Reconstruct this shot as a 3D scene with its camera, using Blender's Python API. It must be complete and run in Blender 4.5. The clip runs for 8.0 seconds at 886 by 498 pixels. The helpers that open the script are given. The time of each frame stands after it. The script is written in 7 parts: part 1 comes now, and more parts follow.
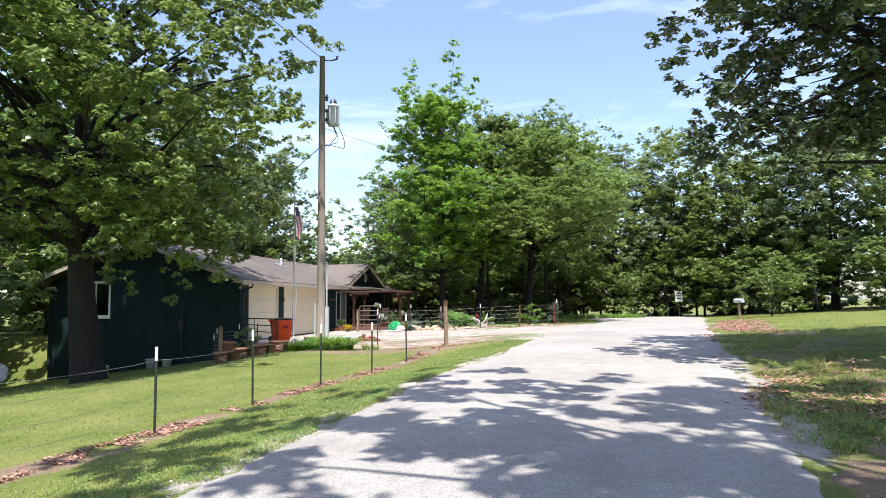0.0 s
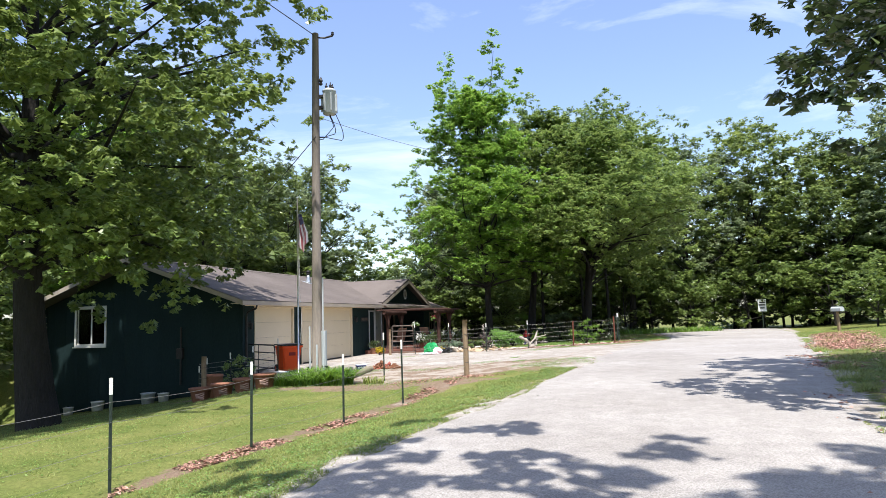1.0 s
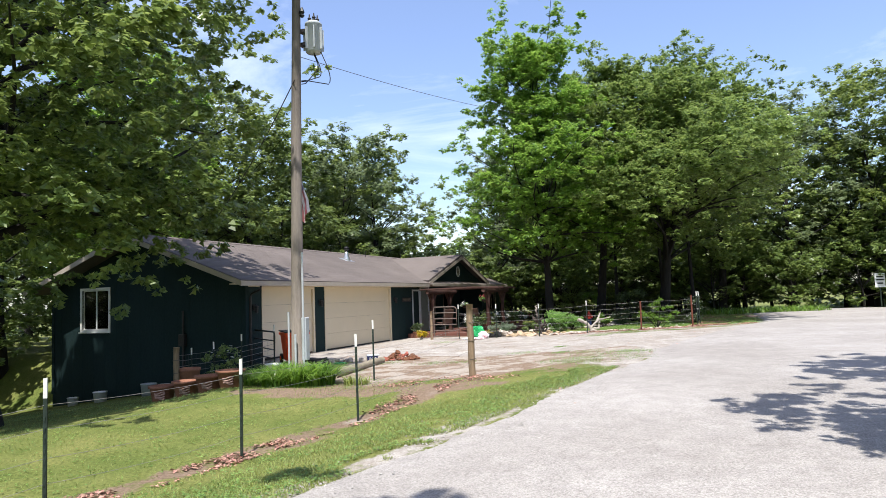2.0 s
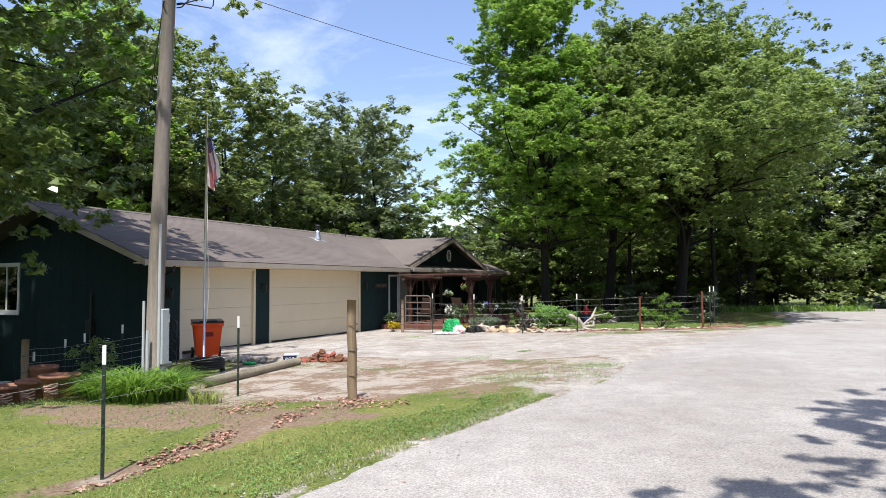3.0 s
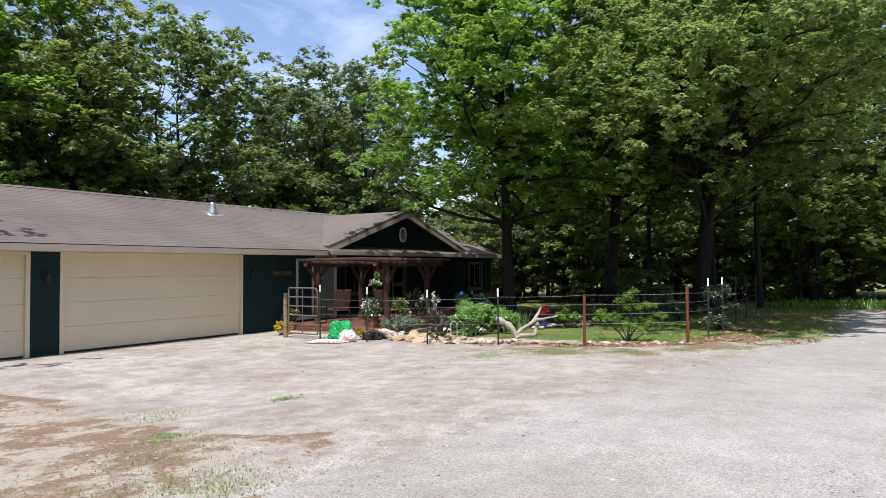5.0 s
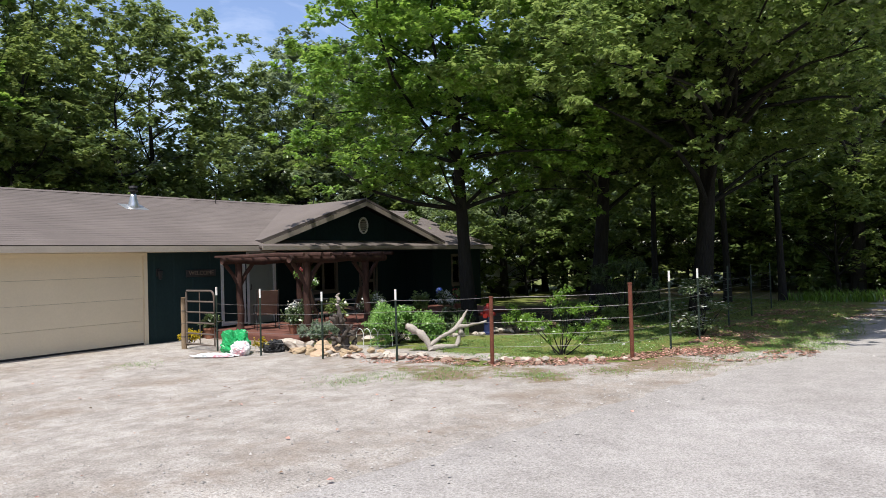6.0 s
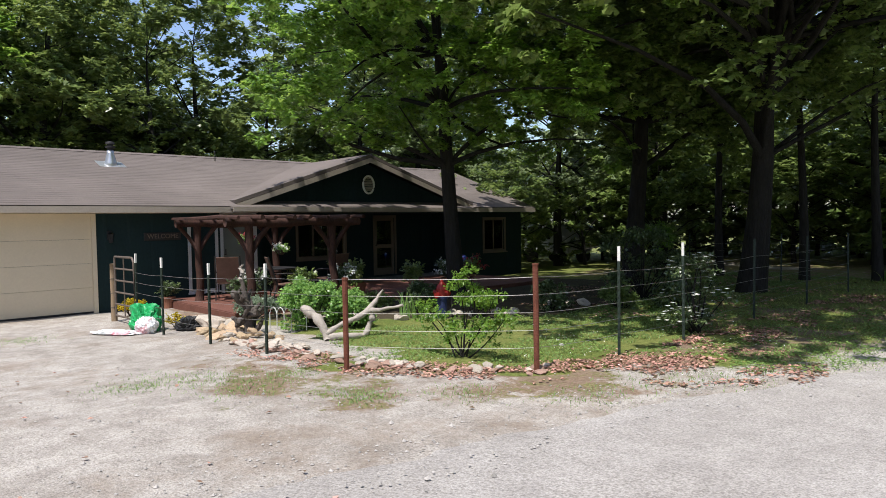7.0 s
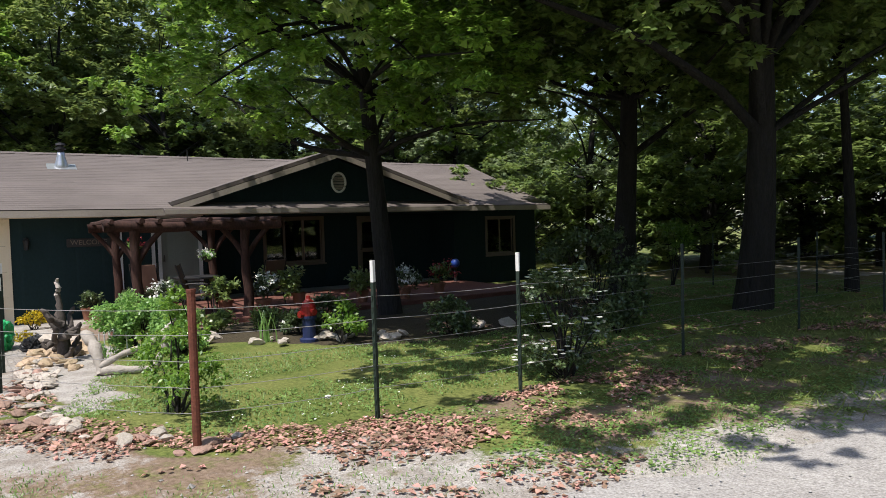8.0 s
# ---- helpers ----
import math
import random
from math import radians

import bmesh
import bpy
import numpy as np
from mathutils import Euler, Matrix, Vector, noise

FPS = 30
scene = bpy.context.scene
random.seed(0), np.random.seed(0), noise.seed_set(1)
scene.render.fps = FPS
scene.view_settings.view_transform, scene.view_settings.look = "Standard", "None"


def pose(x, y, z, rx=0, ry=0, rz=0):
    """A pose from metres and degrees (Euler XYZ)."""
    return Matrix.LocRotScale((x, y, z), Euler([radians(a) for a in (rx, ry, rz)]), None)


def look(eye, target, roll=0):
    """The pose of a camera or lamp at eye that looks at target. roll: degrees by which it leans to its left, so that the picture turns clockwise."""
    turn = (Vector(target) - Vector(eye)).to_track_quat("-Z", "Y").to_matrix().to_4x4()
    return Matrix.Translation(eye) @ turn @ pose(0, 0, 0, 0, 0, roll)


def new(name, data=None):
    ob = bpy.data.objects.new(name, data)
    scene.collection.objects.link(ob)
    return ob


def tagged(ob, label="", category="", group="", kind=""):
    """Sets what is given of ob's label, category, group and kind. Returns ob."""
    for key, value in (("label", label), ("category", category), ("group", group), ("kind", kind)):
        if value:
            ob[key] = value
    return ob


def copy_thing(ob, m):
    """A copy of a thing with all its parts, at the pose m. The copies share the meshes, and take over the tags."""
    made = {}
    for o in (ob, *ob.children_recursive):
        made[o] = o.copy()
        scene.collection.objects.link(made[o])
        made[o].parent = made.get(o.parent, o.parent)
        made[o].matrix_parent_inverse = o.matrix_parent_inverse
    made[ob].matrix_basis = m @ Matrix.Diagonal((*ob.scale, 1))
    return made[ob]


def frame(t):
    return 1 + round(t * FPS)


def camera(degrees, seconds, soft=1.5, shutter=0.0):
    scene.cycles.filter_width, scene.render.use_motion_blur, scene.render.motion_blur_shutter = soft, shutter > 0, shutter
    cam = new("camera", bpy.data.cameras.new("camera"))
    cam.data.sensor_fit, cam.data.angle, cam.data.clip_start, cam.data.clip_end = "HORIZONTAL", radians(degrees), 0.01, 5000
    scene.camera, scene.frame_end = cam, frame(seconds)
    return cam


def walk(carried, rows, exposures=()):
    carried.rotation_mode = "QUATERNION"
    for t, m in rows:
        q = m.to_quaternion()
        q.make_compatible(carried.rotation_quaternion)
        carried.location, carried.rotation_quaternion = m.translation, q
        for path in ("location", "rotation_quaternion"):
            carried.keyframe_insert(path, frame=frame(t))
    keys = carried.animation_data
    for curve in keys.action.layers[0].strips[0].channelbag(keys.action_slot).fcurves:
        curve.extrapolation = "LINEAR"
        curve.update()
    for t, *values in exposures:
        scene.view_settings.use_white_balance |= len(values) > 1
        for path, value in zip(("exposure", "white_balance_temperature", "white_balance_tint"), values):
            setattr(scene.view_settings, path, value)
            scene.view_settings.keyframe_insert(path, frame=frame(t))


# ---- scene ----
cam = camera(67.0, 8.0, soft=0.7)
METRES, EYE, TILT, LEAN, TURN = 32.609, 1.5, 0.0, 0.0, 0.0
ROWS = [
    (0.0, 0.0, 0.0, 0.0, 0.03, 4.58, 0.42),
    (0.5, 0.017, 0.0597, 0.0013, 1.2, 4.24, -0.23),
    (1.0, 0.0358, 0.1187, 0.003, 5.89, 5.98, 1.78),
    (2.5, 0.0927, 0.2919, 0.0065, 15.16, 3.27, 0.93),
    (3.0, 0.1115, 0.3504, 0.008, 16.36, 2.98, 0.4),
    (3.5, 0.1303, 0.4101, 0.009, 18.65, 1.97, 0.71),
    (4.0, 0.1497, 0.4702, 0.0098, 20.52, 1.25, 1.27),
    (4.5, 0.1698, 0.5282, 0.0112, 22.79, 0.88, 0.48),
    (5.0, 0.1895, 0.5881, 0.012, 23.2, 1.47, 0.25),
    (6.5, 0.2511, 0.7661, 0.0129, 32.41, -0.59, 1.44),
    (7.0, 0.2703, 0.8271, 0.0129, 37.76, -2.28, 0.91),
    (7.5, 0.2883, 0.8901, 0.0128, 41.06, -1.72, 1.95),
    (8.0, 0.3044, 0.9521, 0.012, 47.12, -2.19, 1.63),
]
EXPOSURES = [(0.0, 0.76), (1.0, 0.62), (2.5, 0.46), (5.0, 0.24), (8.0, 0.2)]
walk(cam, [(t, pose(0, 0, EYE, TILT, LEAN, TURN) @ pose(METRES * x, METRES * y, METRES * z, 90 + pitch, roll, yaw)) for t, x, y, z, yaw, pitch, roll in ROWS], EXPOSURES)

# ---- world and sun ----
SUN_EL, SUN_AZ = 66.0, 172.0   # degrees; azimuth clockwise from +y
world = bpy.data.worlds.new("world")
scene.world = world
world.use_nodes = True
wn = world.node_tree.nodes
wl = world.node_tree.links
bg = wn["Background"]
sky = wn.new("ShaderNodeTexSky")
sky.sky_type = "NISHITA"
sky.sun_disc = False
sky.sun_elevation = radians(SUN_EL)
sky.sun_rotation = radians(SUN_AZ)
sky.air_density, sky.dust_density, sky.ozone_density = 1.1, 1.2, 1.4
# thin high cloud over the blue
wtc = wn.new("ShaderNodeTexCoord")
wmap = wn.new("ShaderNodeMapping")
wmap.inputs["Scale"].default_value = (1.2, 2.2, 4.5)
wmap.inputs["Rotation"].default_value = (0.2, 0.1, 0.6)
wnoise = wn.new("ShaderNodeTexNoise")
wnoise.inputs["Scale"].default_value = 1.7
wnoise.inputs["Detail"].default_value = 9
wnoise.inputs["Roughness"].default_value = 0.62
wnoise.inputs["Distortion"].default_value = 0.7
wramp = wn.new("ShaderNodeValToRGB")
wramp.color_ramp.elements[0].position = 0.50
wramp.color_ramp.elements[0].color = (0.08, 0.08, 0.08, 1)
wramp.color_ramp.elements[1].position = 0.78
wramp.color_ramp.elements[1].color = (0.55, 0.55, 0.55, 1)
wmix = wn.new("ShaderNodeMix")
wmix.data_type = "RGBA"
wmix.inputs[7].default_value = (9.0, 9.5, 10.8, 1)
wl.new(wtc.outputs["Generated"], wmap.inputs["Vector"])
wl.new(wmap.outputs["Vector"], wnoise.inputs["Vector"])
wl.new(wnoise.outputs["Fac"], wramp.inputs["Fac"])
wl.new(wramp.outputs["Color"], wmix.inputs[0])
whs = wn.new("ShaderNodeHueSaturation")
whs.inputs["Saturation"].default_value = 1.18
whs.inputs["Hue"].default_value = 0.512
whs.inputs["Value"].default_value = 1.3
wl.new(sky.outputs["Color"], whs.inputs["Color"])
wl.new(whs.outputs["Color"], wmix.inputs[6])
wl.new(wmix.outputs[2], bg.inputs["Color"])
bg.inputs["Strength"].default_value = 0.128

sun = new("sun", bpy.data.lights.new("sun", "SUN"))
sun.data.energy = 5.0
sun.data.angle = radians(0.53)
sun.data.color = (1.0, 0.965, 0.91)
_az = radians(SUN_AZ)
_to_sun = Vector((math.sin(_az) * math.cos(radians(SUN_EL)), math.cos(_az) * math.cos(radians(SUN_EL)), math.sin(radians(SUN_EL))))
sun.matrix_world = look(_to_sun * 60, (0, 0, 0))

# ---- small helpers ----
R = random.Random(7)


def obj(name, bm, material, parent=None, label="", smooth=False):
    me = bpy.data.meshes.new(name)
    bm.to_mesh(me)
    bm.free()
    if smooth:
        for p in me.polygons:
            p.use_smooth = True
    for m in (material if isinstance(material, (list, tuple)) else [material]):
        me.materials.append(m)
    ob = new(name, me)
    if parent is not None:
        ob.parent = parent
    if label:
        ob["label"] = label
    return ob


def part(name, bm, material, parent, label="", smooth=False):
    return obj(name, bm, material, parent, label, smooth)


def raw(name, verts, faces, material, parent=None, label="", smooth=False):
    me = bpy.data.meshes.new(name)
    me.from_pydata(verts, [], faces)
    me.update()
    if smooth:
        for p in me.polygons:
            p.use_smooth = True
    for m in (material if isinstance(material, (list, tuple)) else [material]):
        me.materials.append(m)
    ob = new(name, me)
    if parent is not None:
        ob.parent = parent
    if label:
        ob["label"] = label
    return ob


def empty(name, m, label="", category="", group="", kind=""):
    e = new(name)
    e.empty_display_size = 0.1
    e.matrix_world = m
    return tagged(e, label, category, group, kind)


def box(bm, x0, x1, y0, y1, z0, z1, bevel=0.0):
    vs = [bm.verts.new((x, y, z)) for x in (x0, x1) for y in (y0, y1) for z in (z0, z1)]
    fs = [(0, 1, 3, 2), (4, 6, 7, 5), (0, 4, 5, 1), (2, 3, 7, 6), (0, 2, 6, 4), (1, 5, 7, 3)]
    made = [bm.faces.new([vs[i] for i in f]) for f in fs]
    if bevel:
        es = list({e for f in made for e in f.edges})
        bmesh.ops.bevel(bm, geom=es, offset=bevel, segments=1, affect="EDGES")


def tube(bm, pts, radii, sides=8, cap=True, twist=0.0):
    """A tapered tube along points."""
    rings = []
    n = len(pts)
    up = Vector((0, 0, 1))
    for i, p in enumerate(pts):
        p = Vector(p)
        d = Vector(pts[min(i + 1, n - 1)]) - Vector(pts[max(i - 1, 0)])
        d.normalize()
        a = d.cross(up if abs(d.z) < 0.92 else Vector((1, 0, 0))).normalized()
        b = d.cross(a)
        r = radii[i] if isinstance(radii, (list, tuple)) else radii
        rings.append([bm.verts.new(p + a * (r * math.cos(2 * math.pi * k / sides + twist)) + b * (r * math.sin(2 * math.pi * k / sides + twist))) for k in range(sides)])
    for i in range(n - 1):
        for k in range(sides):
            bm.faces.new([rings[i][k], rings[i][(k + 1) % sides], rings[i + 1][(k + 1) % sides], rings[i + 1][k]])
    if cap:
        bm.faces.new(rings[0])
        bm.faces.new(rings[-1][::-1])


def lathe(bm, profile, sides=20, centre=(0, 0, 0)):
    """A turned form from (radius, height) pairs."""
    rings = []
    for r, z in profile:
        rings.append([bm.verts.new((centre[0] + r * math.cos(2 * math.pi * k / sides), centre[1] + r * math.sin(2 * math.pi * k / sides), centre[2] + z)) for k in range(sides)])
    for i in range(len(profile) - 1):
        for k in range(sides):
            bm.faces.new([rings[i][k], rings[i][(k + 1) % sides], rings[i + 1][(k + 1) % sides], rings[i + 1][k]])
    bm.faces.new(rings[0][::-1])
    bm.faces.new(rings[-1])


def prism(bm, outline, depth_from, depth_to, axis="y"):
    """An outline in the x-z plane, made solid between two depths."""
    a = [bm.verts.new((x, depth_from, z)) for x, z in outline]
    b = [bm.verts.new((x, depth_to, z)) for x, z in outline]
    bm.faces.new(a)
    bm.faces.new(b[::-1])
    n = len(outline)
    for i in range(n):
        bm.faces.new([a[i], b[i], b[(i + 1) % n], a[(i + 1) % n]])


def slab(bm, corners, thick):
    """A flat plate with its upper face on the corners."""
    top = [bm.verts.new(c) for c in corners]
    nrm = (Vector(corners[1]) - Vector(corners[0])).cross(Vector(corners[2]) - Vector(corners[0])).normalized()
    low = [bm.verts.new(Vector(c) - nrm * thick) for c in corners]
    bm.faces.new(top)
    bm.faces.new(low[::-1])
    n = len(corners)
    for i in range(n):
        bm.faces.new([top[i], low[i], low[(i + 1) % n], top[(i + 1) % n]])


def rock(bm, c, r, seed, flat=0.6, sub=1):
    s = random.Random(seed)
    res = bmesh.ops.create_icosphere(bm, subdivisions=sub, radius=1.0)
    sx, sy, sz = r * s.uniform(0.75, 1.3), r * s.uniform(0.7, 1.15), r * flat * s.uniform(0.8, 1.2)
    rot = Euler((s.uniform(-.3, .3), s.uniform(-.3, .3), s.uniform(0, 6.28))).to_matrix()
    off = Vector((s.uniform(0, 50), s.uniform(0, 50), s.uniform(0, 50)))
    cuts = [(Vector((s.gauss(0, 1), s.gauss(0, 1), s.gauss(0, 1))).normalized(), s.uniform(0.55, 0.85)) for _ in range(9)]
    for v in res["verts"]:
        k = 1 + 0.30 * noise.noise(v.co * 1.3 + off) + 0.10 * noise.noise(v.co * 3 + off)
        for nrm, d in cuts:
            over = v.co.dot(nrm) - d
            if over > 0:
                v.co -= nrm * over
        v.co = rot @ Vector((v.co.x * sx * k, v.co.y * sy * k, v.co.z * sz * k)) + Vector(c)


# ---- materials ----
def material(name, colour, rough=0.85, metal=0.0, spread=0.25, scale=6.0, fine=60.0, bump=0.15, bump_scale=None, second=None, second_at=0.55, per_object=0.0, per_island=0.0, stretch=(1, 1, 1), spec=0.35, coords="Object", translucent=0.0, distance=0.02):
    m = bpy.data.materials.new(name)
    m.use_nodes = True
    nt = m.node_tree
    n, l = nt.nodes, nt.links
    b = n["Principled BSDF"]
    b.inputs["Roughness"].default_value = rough
    b.inputs["Metallic"].default_value = metal
    b.inputs["Specular IOR Level"].default_value = spec
    tc = n.new("ShaderNodeTexCoord")
    mp = n.new("ShaderNodeMapping")
    mp.inputs["Scale"].default_value = stretch
    l.new(tc.outputs[coords], mp.inputs["Vector"])
    big = n.new("ShaderNodeTexNoise")
    big.inputs["Scale"].default_value = scale
    big.inputs["Detail"].default_value = 6
    big.inputs["Roughness"].default_value = 0.6
    sm = n.new("ShaderNodeTexNoise")
    sm.inputs["Scale"].default_value = fine
    sm.inputs["Detail"].default_value = 3
    for t in (big, sm):
        l.new(mp.outputs["Vector"], t.inputs["Vector"])
    mixf = n.new("ShaderNodeMath")
    mixf.operation = "MULTIPLY_ADD"
    mixf.inputs[1].default_value = 0.55
    sm2 = n.new("ShaderNodeMath")
    sm2.operation = "MULTIPLY"
    sm2.inputs[1].default_value = 0.45
    l.new(sm.outputs["Fac"], sm2.inputs[0])
    l.new(big.outputs["Fac"], mixf.inputs[0])
    l.new(sm2.outputs[0], mixf.inputs[2])
    ramp = n.new("ShaderNodeValToRGB")
    c = Vector(colour)
    lo, hi = c * (1 - spread), c * (1 + spread)
    ramp.color_ramp.elements[0].position = 0.32
    ramp.color_ramp.elements[0].color = (*lo, 1)
    ramp.color_ramp.elements[1].position = 0.68
    ramp.color_ramp.elements[1].color = (*hi, 1)
    l.new(mixf.outputs[0], ramp.inputs["Fac"])
    col = ramp.outputs["Color"]
    if second:
        st = n.new("ShaderNodeTexNoise")
        st.inputs["Scale"].default_value = scale * 0.45
        st.inputs["Detail"].default_value = 8
        st.inputs["Roughness"].default_value = 0.7
        l.new(mp.outputs["Vector"], st.inputs["Vector"])
        r2 = n.new("ShaderNodeValToRGB")
        r2.color_ramp.elements[0].position = second_at - 0.05
        r2.color_ramp.elements[1].position = second_at + 0.08
        l.new(st.outputs["Fac"], r2.inputs["Fac"])
        mx = n.new("ShaderNodeMix")
        mx.data_type = "RGBA"
        l.new(r2.outputs["Color"], mx.inputs[0])
        l.new(col, mx.inputs[6])
        mx.inputs[7].default_value = (*second, 1)
        col = mx.outputs[2]
    if per_object or per_island:
        hs = n.new("ShaderNodeHueSaturation")
        if per_object:
            src = n.new("ShaderNodeObjectInfo").outputs["Random"]
        else:
            src = n.new("ShaderNodeNewGeometry").outputs["Random Per Island"]
        k = per_object or per_island
        mr = n.new("ShaderNodeMapRange")
        mr.inputs["To Min"].default_value = 1 - k
        mr.inputs["To Max"].default_value = 1 + k
        l.new(src, mr.inputs["Value"])
        l.new(mr.outputs[0], hs.inputs["Value"])
        mr2 = n.new("ShaderNodeMapRange")
        mr2.inputs["To Min"].default_value = 0.5 + 0.03 * k
        mr2.inputs["To Max"].default_value = 0.5 - 0.05 * k
        l.new(src, mr2.inputs["Value"])
        l.new(mr2.outputs[0], hs.inputs["Hue"])
        l.new(col, hs.inputs["Color"])
        col = hs.outputs["Color"]
    l.new(col, b.inputs["Base Color"])
    if bump:
        bt = n.new("ShaderNodeTexNoise")
        bt.inputs["Scale"].default_value = bump_scale or fine
        bt.inputs["Detail"].default_value = 5
        l.new(mp.outputs["Vector"], bt.inputs["Vector"])
        bp = n.new("ShaderNodeBump")
        bp.inputs["Strength"].default_value = bump
        bp.inputs["Distance"].default_value = distance
        l.new(bt.outputs["Fac"], bp.inputs["Height"])
        l.new(bp.outputs["Normal"], b.inputs["Normal"])
    if translucent:
        tr = n.new("ShaderNodeBsdfTranslucent")
        hs2 = n.new("ShaderNodeHueSaturation")
        hs2.inputs["Saturation"].default_value = 1.0
        hs2.inputs["Value"].default_value = 1.5
        hs2.inputs["Hue"].default_value = 0.485
        l.new(col, hs2.inputs["Color"])
        l.new(hs2.outputs["Color"], tr.inputs["Color"])
        mix = n.new("ShaderNodeMixShader")
        mix.inputs[0].default_value = translucent
        l.new(b.outputs[0], mix.inputs[1])
        l.new(tr.outputs[0], mix.inputs[2])
        l.new(mix.outputs[0], n["Material Output"].inputs["Surface"])
    return m


def leaf_mat(name, colour, k=0.35, rough=0.32, through_light=0.42):
    return material(name, colour, rough=rough, spread=0.18, scale=0.5, fine=3.0, bump=0, per_island=k, spec=0.60, translucent=through_light)


M_LEAF_OAK = leaf_mat("oak_leaf", (0.190, 0.278, 0.080))
M_LEAF_BRIGHT = leaf_mat("bright_leaf", (0.200, 0.350, 0.065))
M_LEAF_WOOD = leaf_mat("wood_leaf", (0.180, 0.250, 0.070))
M_LEAF_UNDER = leaf_mat("undergrowth_leaf", (0.165, 0.240, 0.070))
M_LEAF_DARK = leaf_mat("dark_leaf", (0.155, 0.220, 0.066))
M_LEAF_GREY = leaf_mat("greyish_leaf", (0.190, 0.248, 0.125))
M_LEAF_BUSH = leaf_mat("bush_leaf", (0.20, 0.37, 0.10))
# leaf colour darkened to stand for deep shade and shaded crown undersides
M_LEAF_DEEP = leaf_mat("shade_darkened_leaf", (0.080, 0.122, 0.046), through_light=0.12)
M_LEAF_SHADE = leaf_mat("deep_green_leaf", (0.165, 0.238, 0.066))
M_LEAF_SILVER = leaf_mat("silver_leaf", (0.19, 0.25, 0.17), k=0.25)
M_LEAF_LILY = leaf_mat("lily_leaf", (0.14, 0.27, 0.04))
M_LEAF_YELLOW = leaf_mat("yellow_leaf", (0.45, 0.38, 0.02))
M_GRASS = leaf_mat("grass_blade", (0.225, 0.275, 0.075), k=0.25, rough=0.6, through_light=0.4)
M_CLOVER = leaf_mat("clover_leaf", (0.152, 0.262, 0.064), k=0.3, rough=0.55, through_light=0.3)
# near-black bark: shade under the crowns is put into the colour
M_BARK_SHADED = material("bark", (0.019, 0.0165, 0.0145), spread=0.5, scale=3, fine=22, bump=0.9, bump_scale=9, stretch=(3, 3, 0.6), distance=0.05)
M_LITTER = material("dead_leaf", (0.37, 0.232, 0.160), spread=0.4, scale=2, fine=20, bump=0, per_island=0.7, translucent=0.1)
M_SIDING = None
M_CREAM = material("cream_paint", (0.67, 0.575, 0.425), rough=0.55, spread=0.05, scale=1.2, fine=30, bump=0.04)
M_WHITE = material("white_paint", (0.78, 0.77, 0.74), rough=0.5, spread=0.06, scale=3, fine=40, bump=0.05)
M_FASCIA = material("fascia_paint", (0.40, 0.345, 0.285), rough=0.6, spread=0.12, scale=3, fine=30, bump=0.08)
M_REDWOOD = material("red_stained_timber", (0.048, 0.021, 0.015), rough=0.85, spread=0.55, scale=5, fine=40, bump=0.4, stretch=(1, 1, 0.3))
M_POLE = material("weathered_pole_wood", (0.22, 0.188, 0.16), rough=0.9, spread=0.3, scale=4, fine=30, bump=0.5, stretch=(6, 6, 0.25))
M_POST = material("weathered_post_wood", (0.27, 0.195, 0.125), rough=0.9, spread=0.3, scale=5, fine=30, bump=0.5, stretch=(5, 5, 0.4))
M_LOG = material("landscape_log", (0.25, 0.215, 0.155), rough=0.9, spread=0.3, scale=5, fine=30, bump=0.4)
M_DRIFT = material("bleached_driftwood", (0.36, 0.318, 0.275), rough=0.85, spread=0.2, scale=6, fine=40, bump=0.5)
M_DRIFT_DARK = material("grey_root_wood", (0.085, 0.070, 0.060), rough=0.9, spread=0.4, scale=8, fine=40, bump=0.6)
M_TPOST = material("green_steel", (0.022, 0.035, 0.026), rough=0.6, spread=0.3, scale=8, fine=50, bump=0.1)
M_TPOST_TOP = material("white_post_tip", (0.75, 0.74, 0.70), rough=0.6, spread=0.08, scale=12, fine=50, bump=0.05)
M_RUST = material("rusty_steel", (0.15, 0.050, 0.030), rough=0.85, spread=0.4, scale=9, fine=60, bump=0.3)
M_WIRE = material("galvanised_wire", (0.31, 0.295, 0.28), rough=0.55, metal=0.6, spread=0.25, scale=12, fine=60, bump=0)
M_WIRE_DARK = material("dull_wire", (0.10, 0.09, 0.085), rough=0.7, metal=0.3, spread=0.25, scale=12, fine=60, bump=0)
M_GALV = material("galvanised_steel", (0.60, 0.61, 0.62), rough=0.38, metal=0.85, spread=0.12, scale=8, fine=50, bump=0.05)
M_GREY_BOX = material("grey_enamel", (0.47, 0.50, 0.52), rough=0.45, spread=0.1, scale=5, fine=40, bump=0.05)
M_DARK_METAL = material("dark_metal", (0.045, 0.042, 0.042), rough=0.5, metal=0.5, spread=0.3, scale=8, fine=50, bump=0.05)
M_GATE = material("brown_gate_steel", (0.15, 0.12, 0.10), rough=0.55, metal=0.3, spread=0.3, scale=6, fine=40, bump=0.1)
M_ORANGE = material("orange_plastic", (0.80, 0.085, 0.016), rough=0.45, spread=0.08, scale=3, fine=60, bump=0.08)
M_BLACK = material("black_plastic", (0.02, 0.02, 0.021), rough=0.5, spread=0.25, scale=6, fine=60, bump=0.1)
M_TERRA = material("terracotta_plastic", (0.26, 0.115, 0.07), rough=0.75, spread=0.25, scale=8, fine=50, bump=0.2)
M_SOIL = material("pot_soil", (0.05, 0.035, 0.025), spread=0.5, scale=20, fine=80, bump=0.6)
M_BLUE_PAIL = material("navy_plastic", (0.018, 0.03, 0.13), rough=0.4, spread=0.15, scale=6, fine=50, bump=0.03)
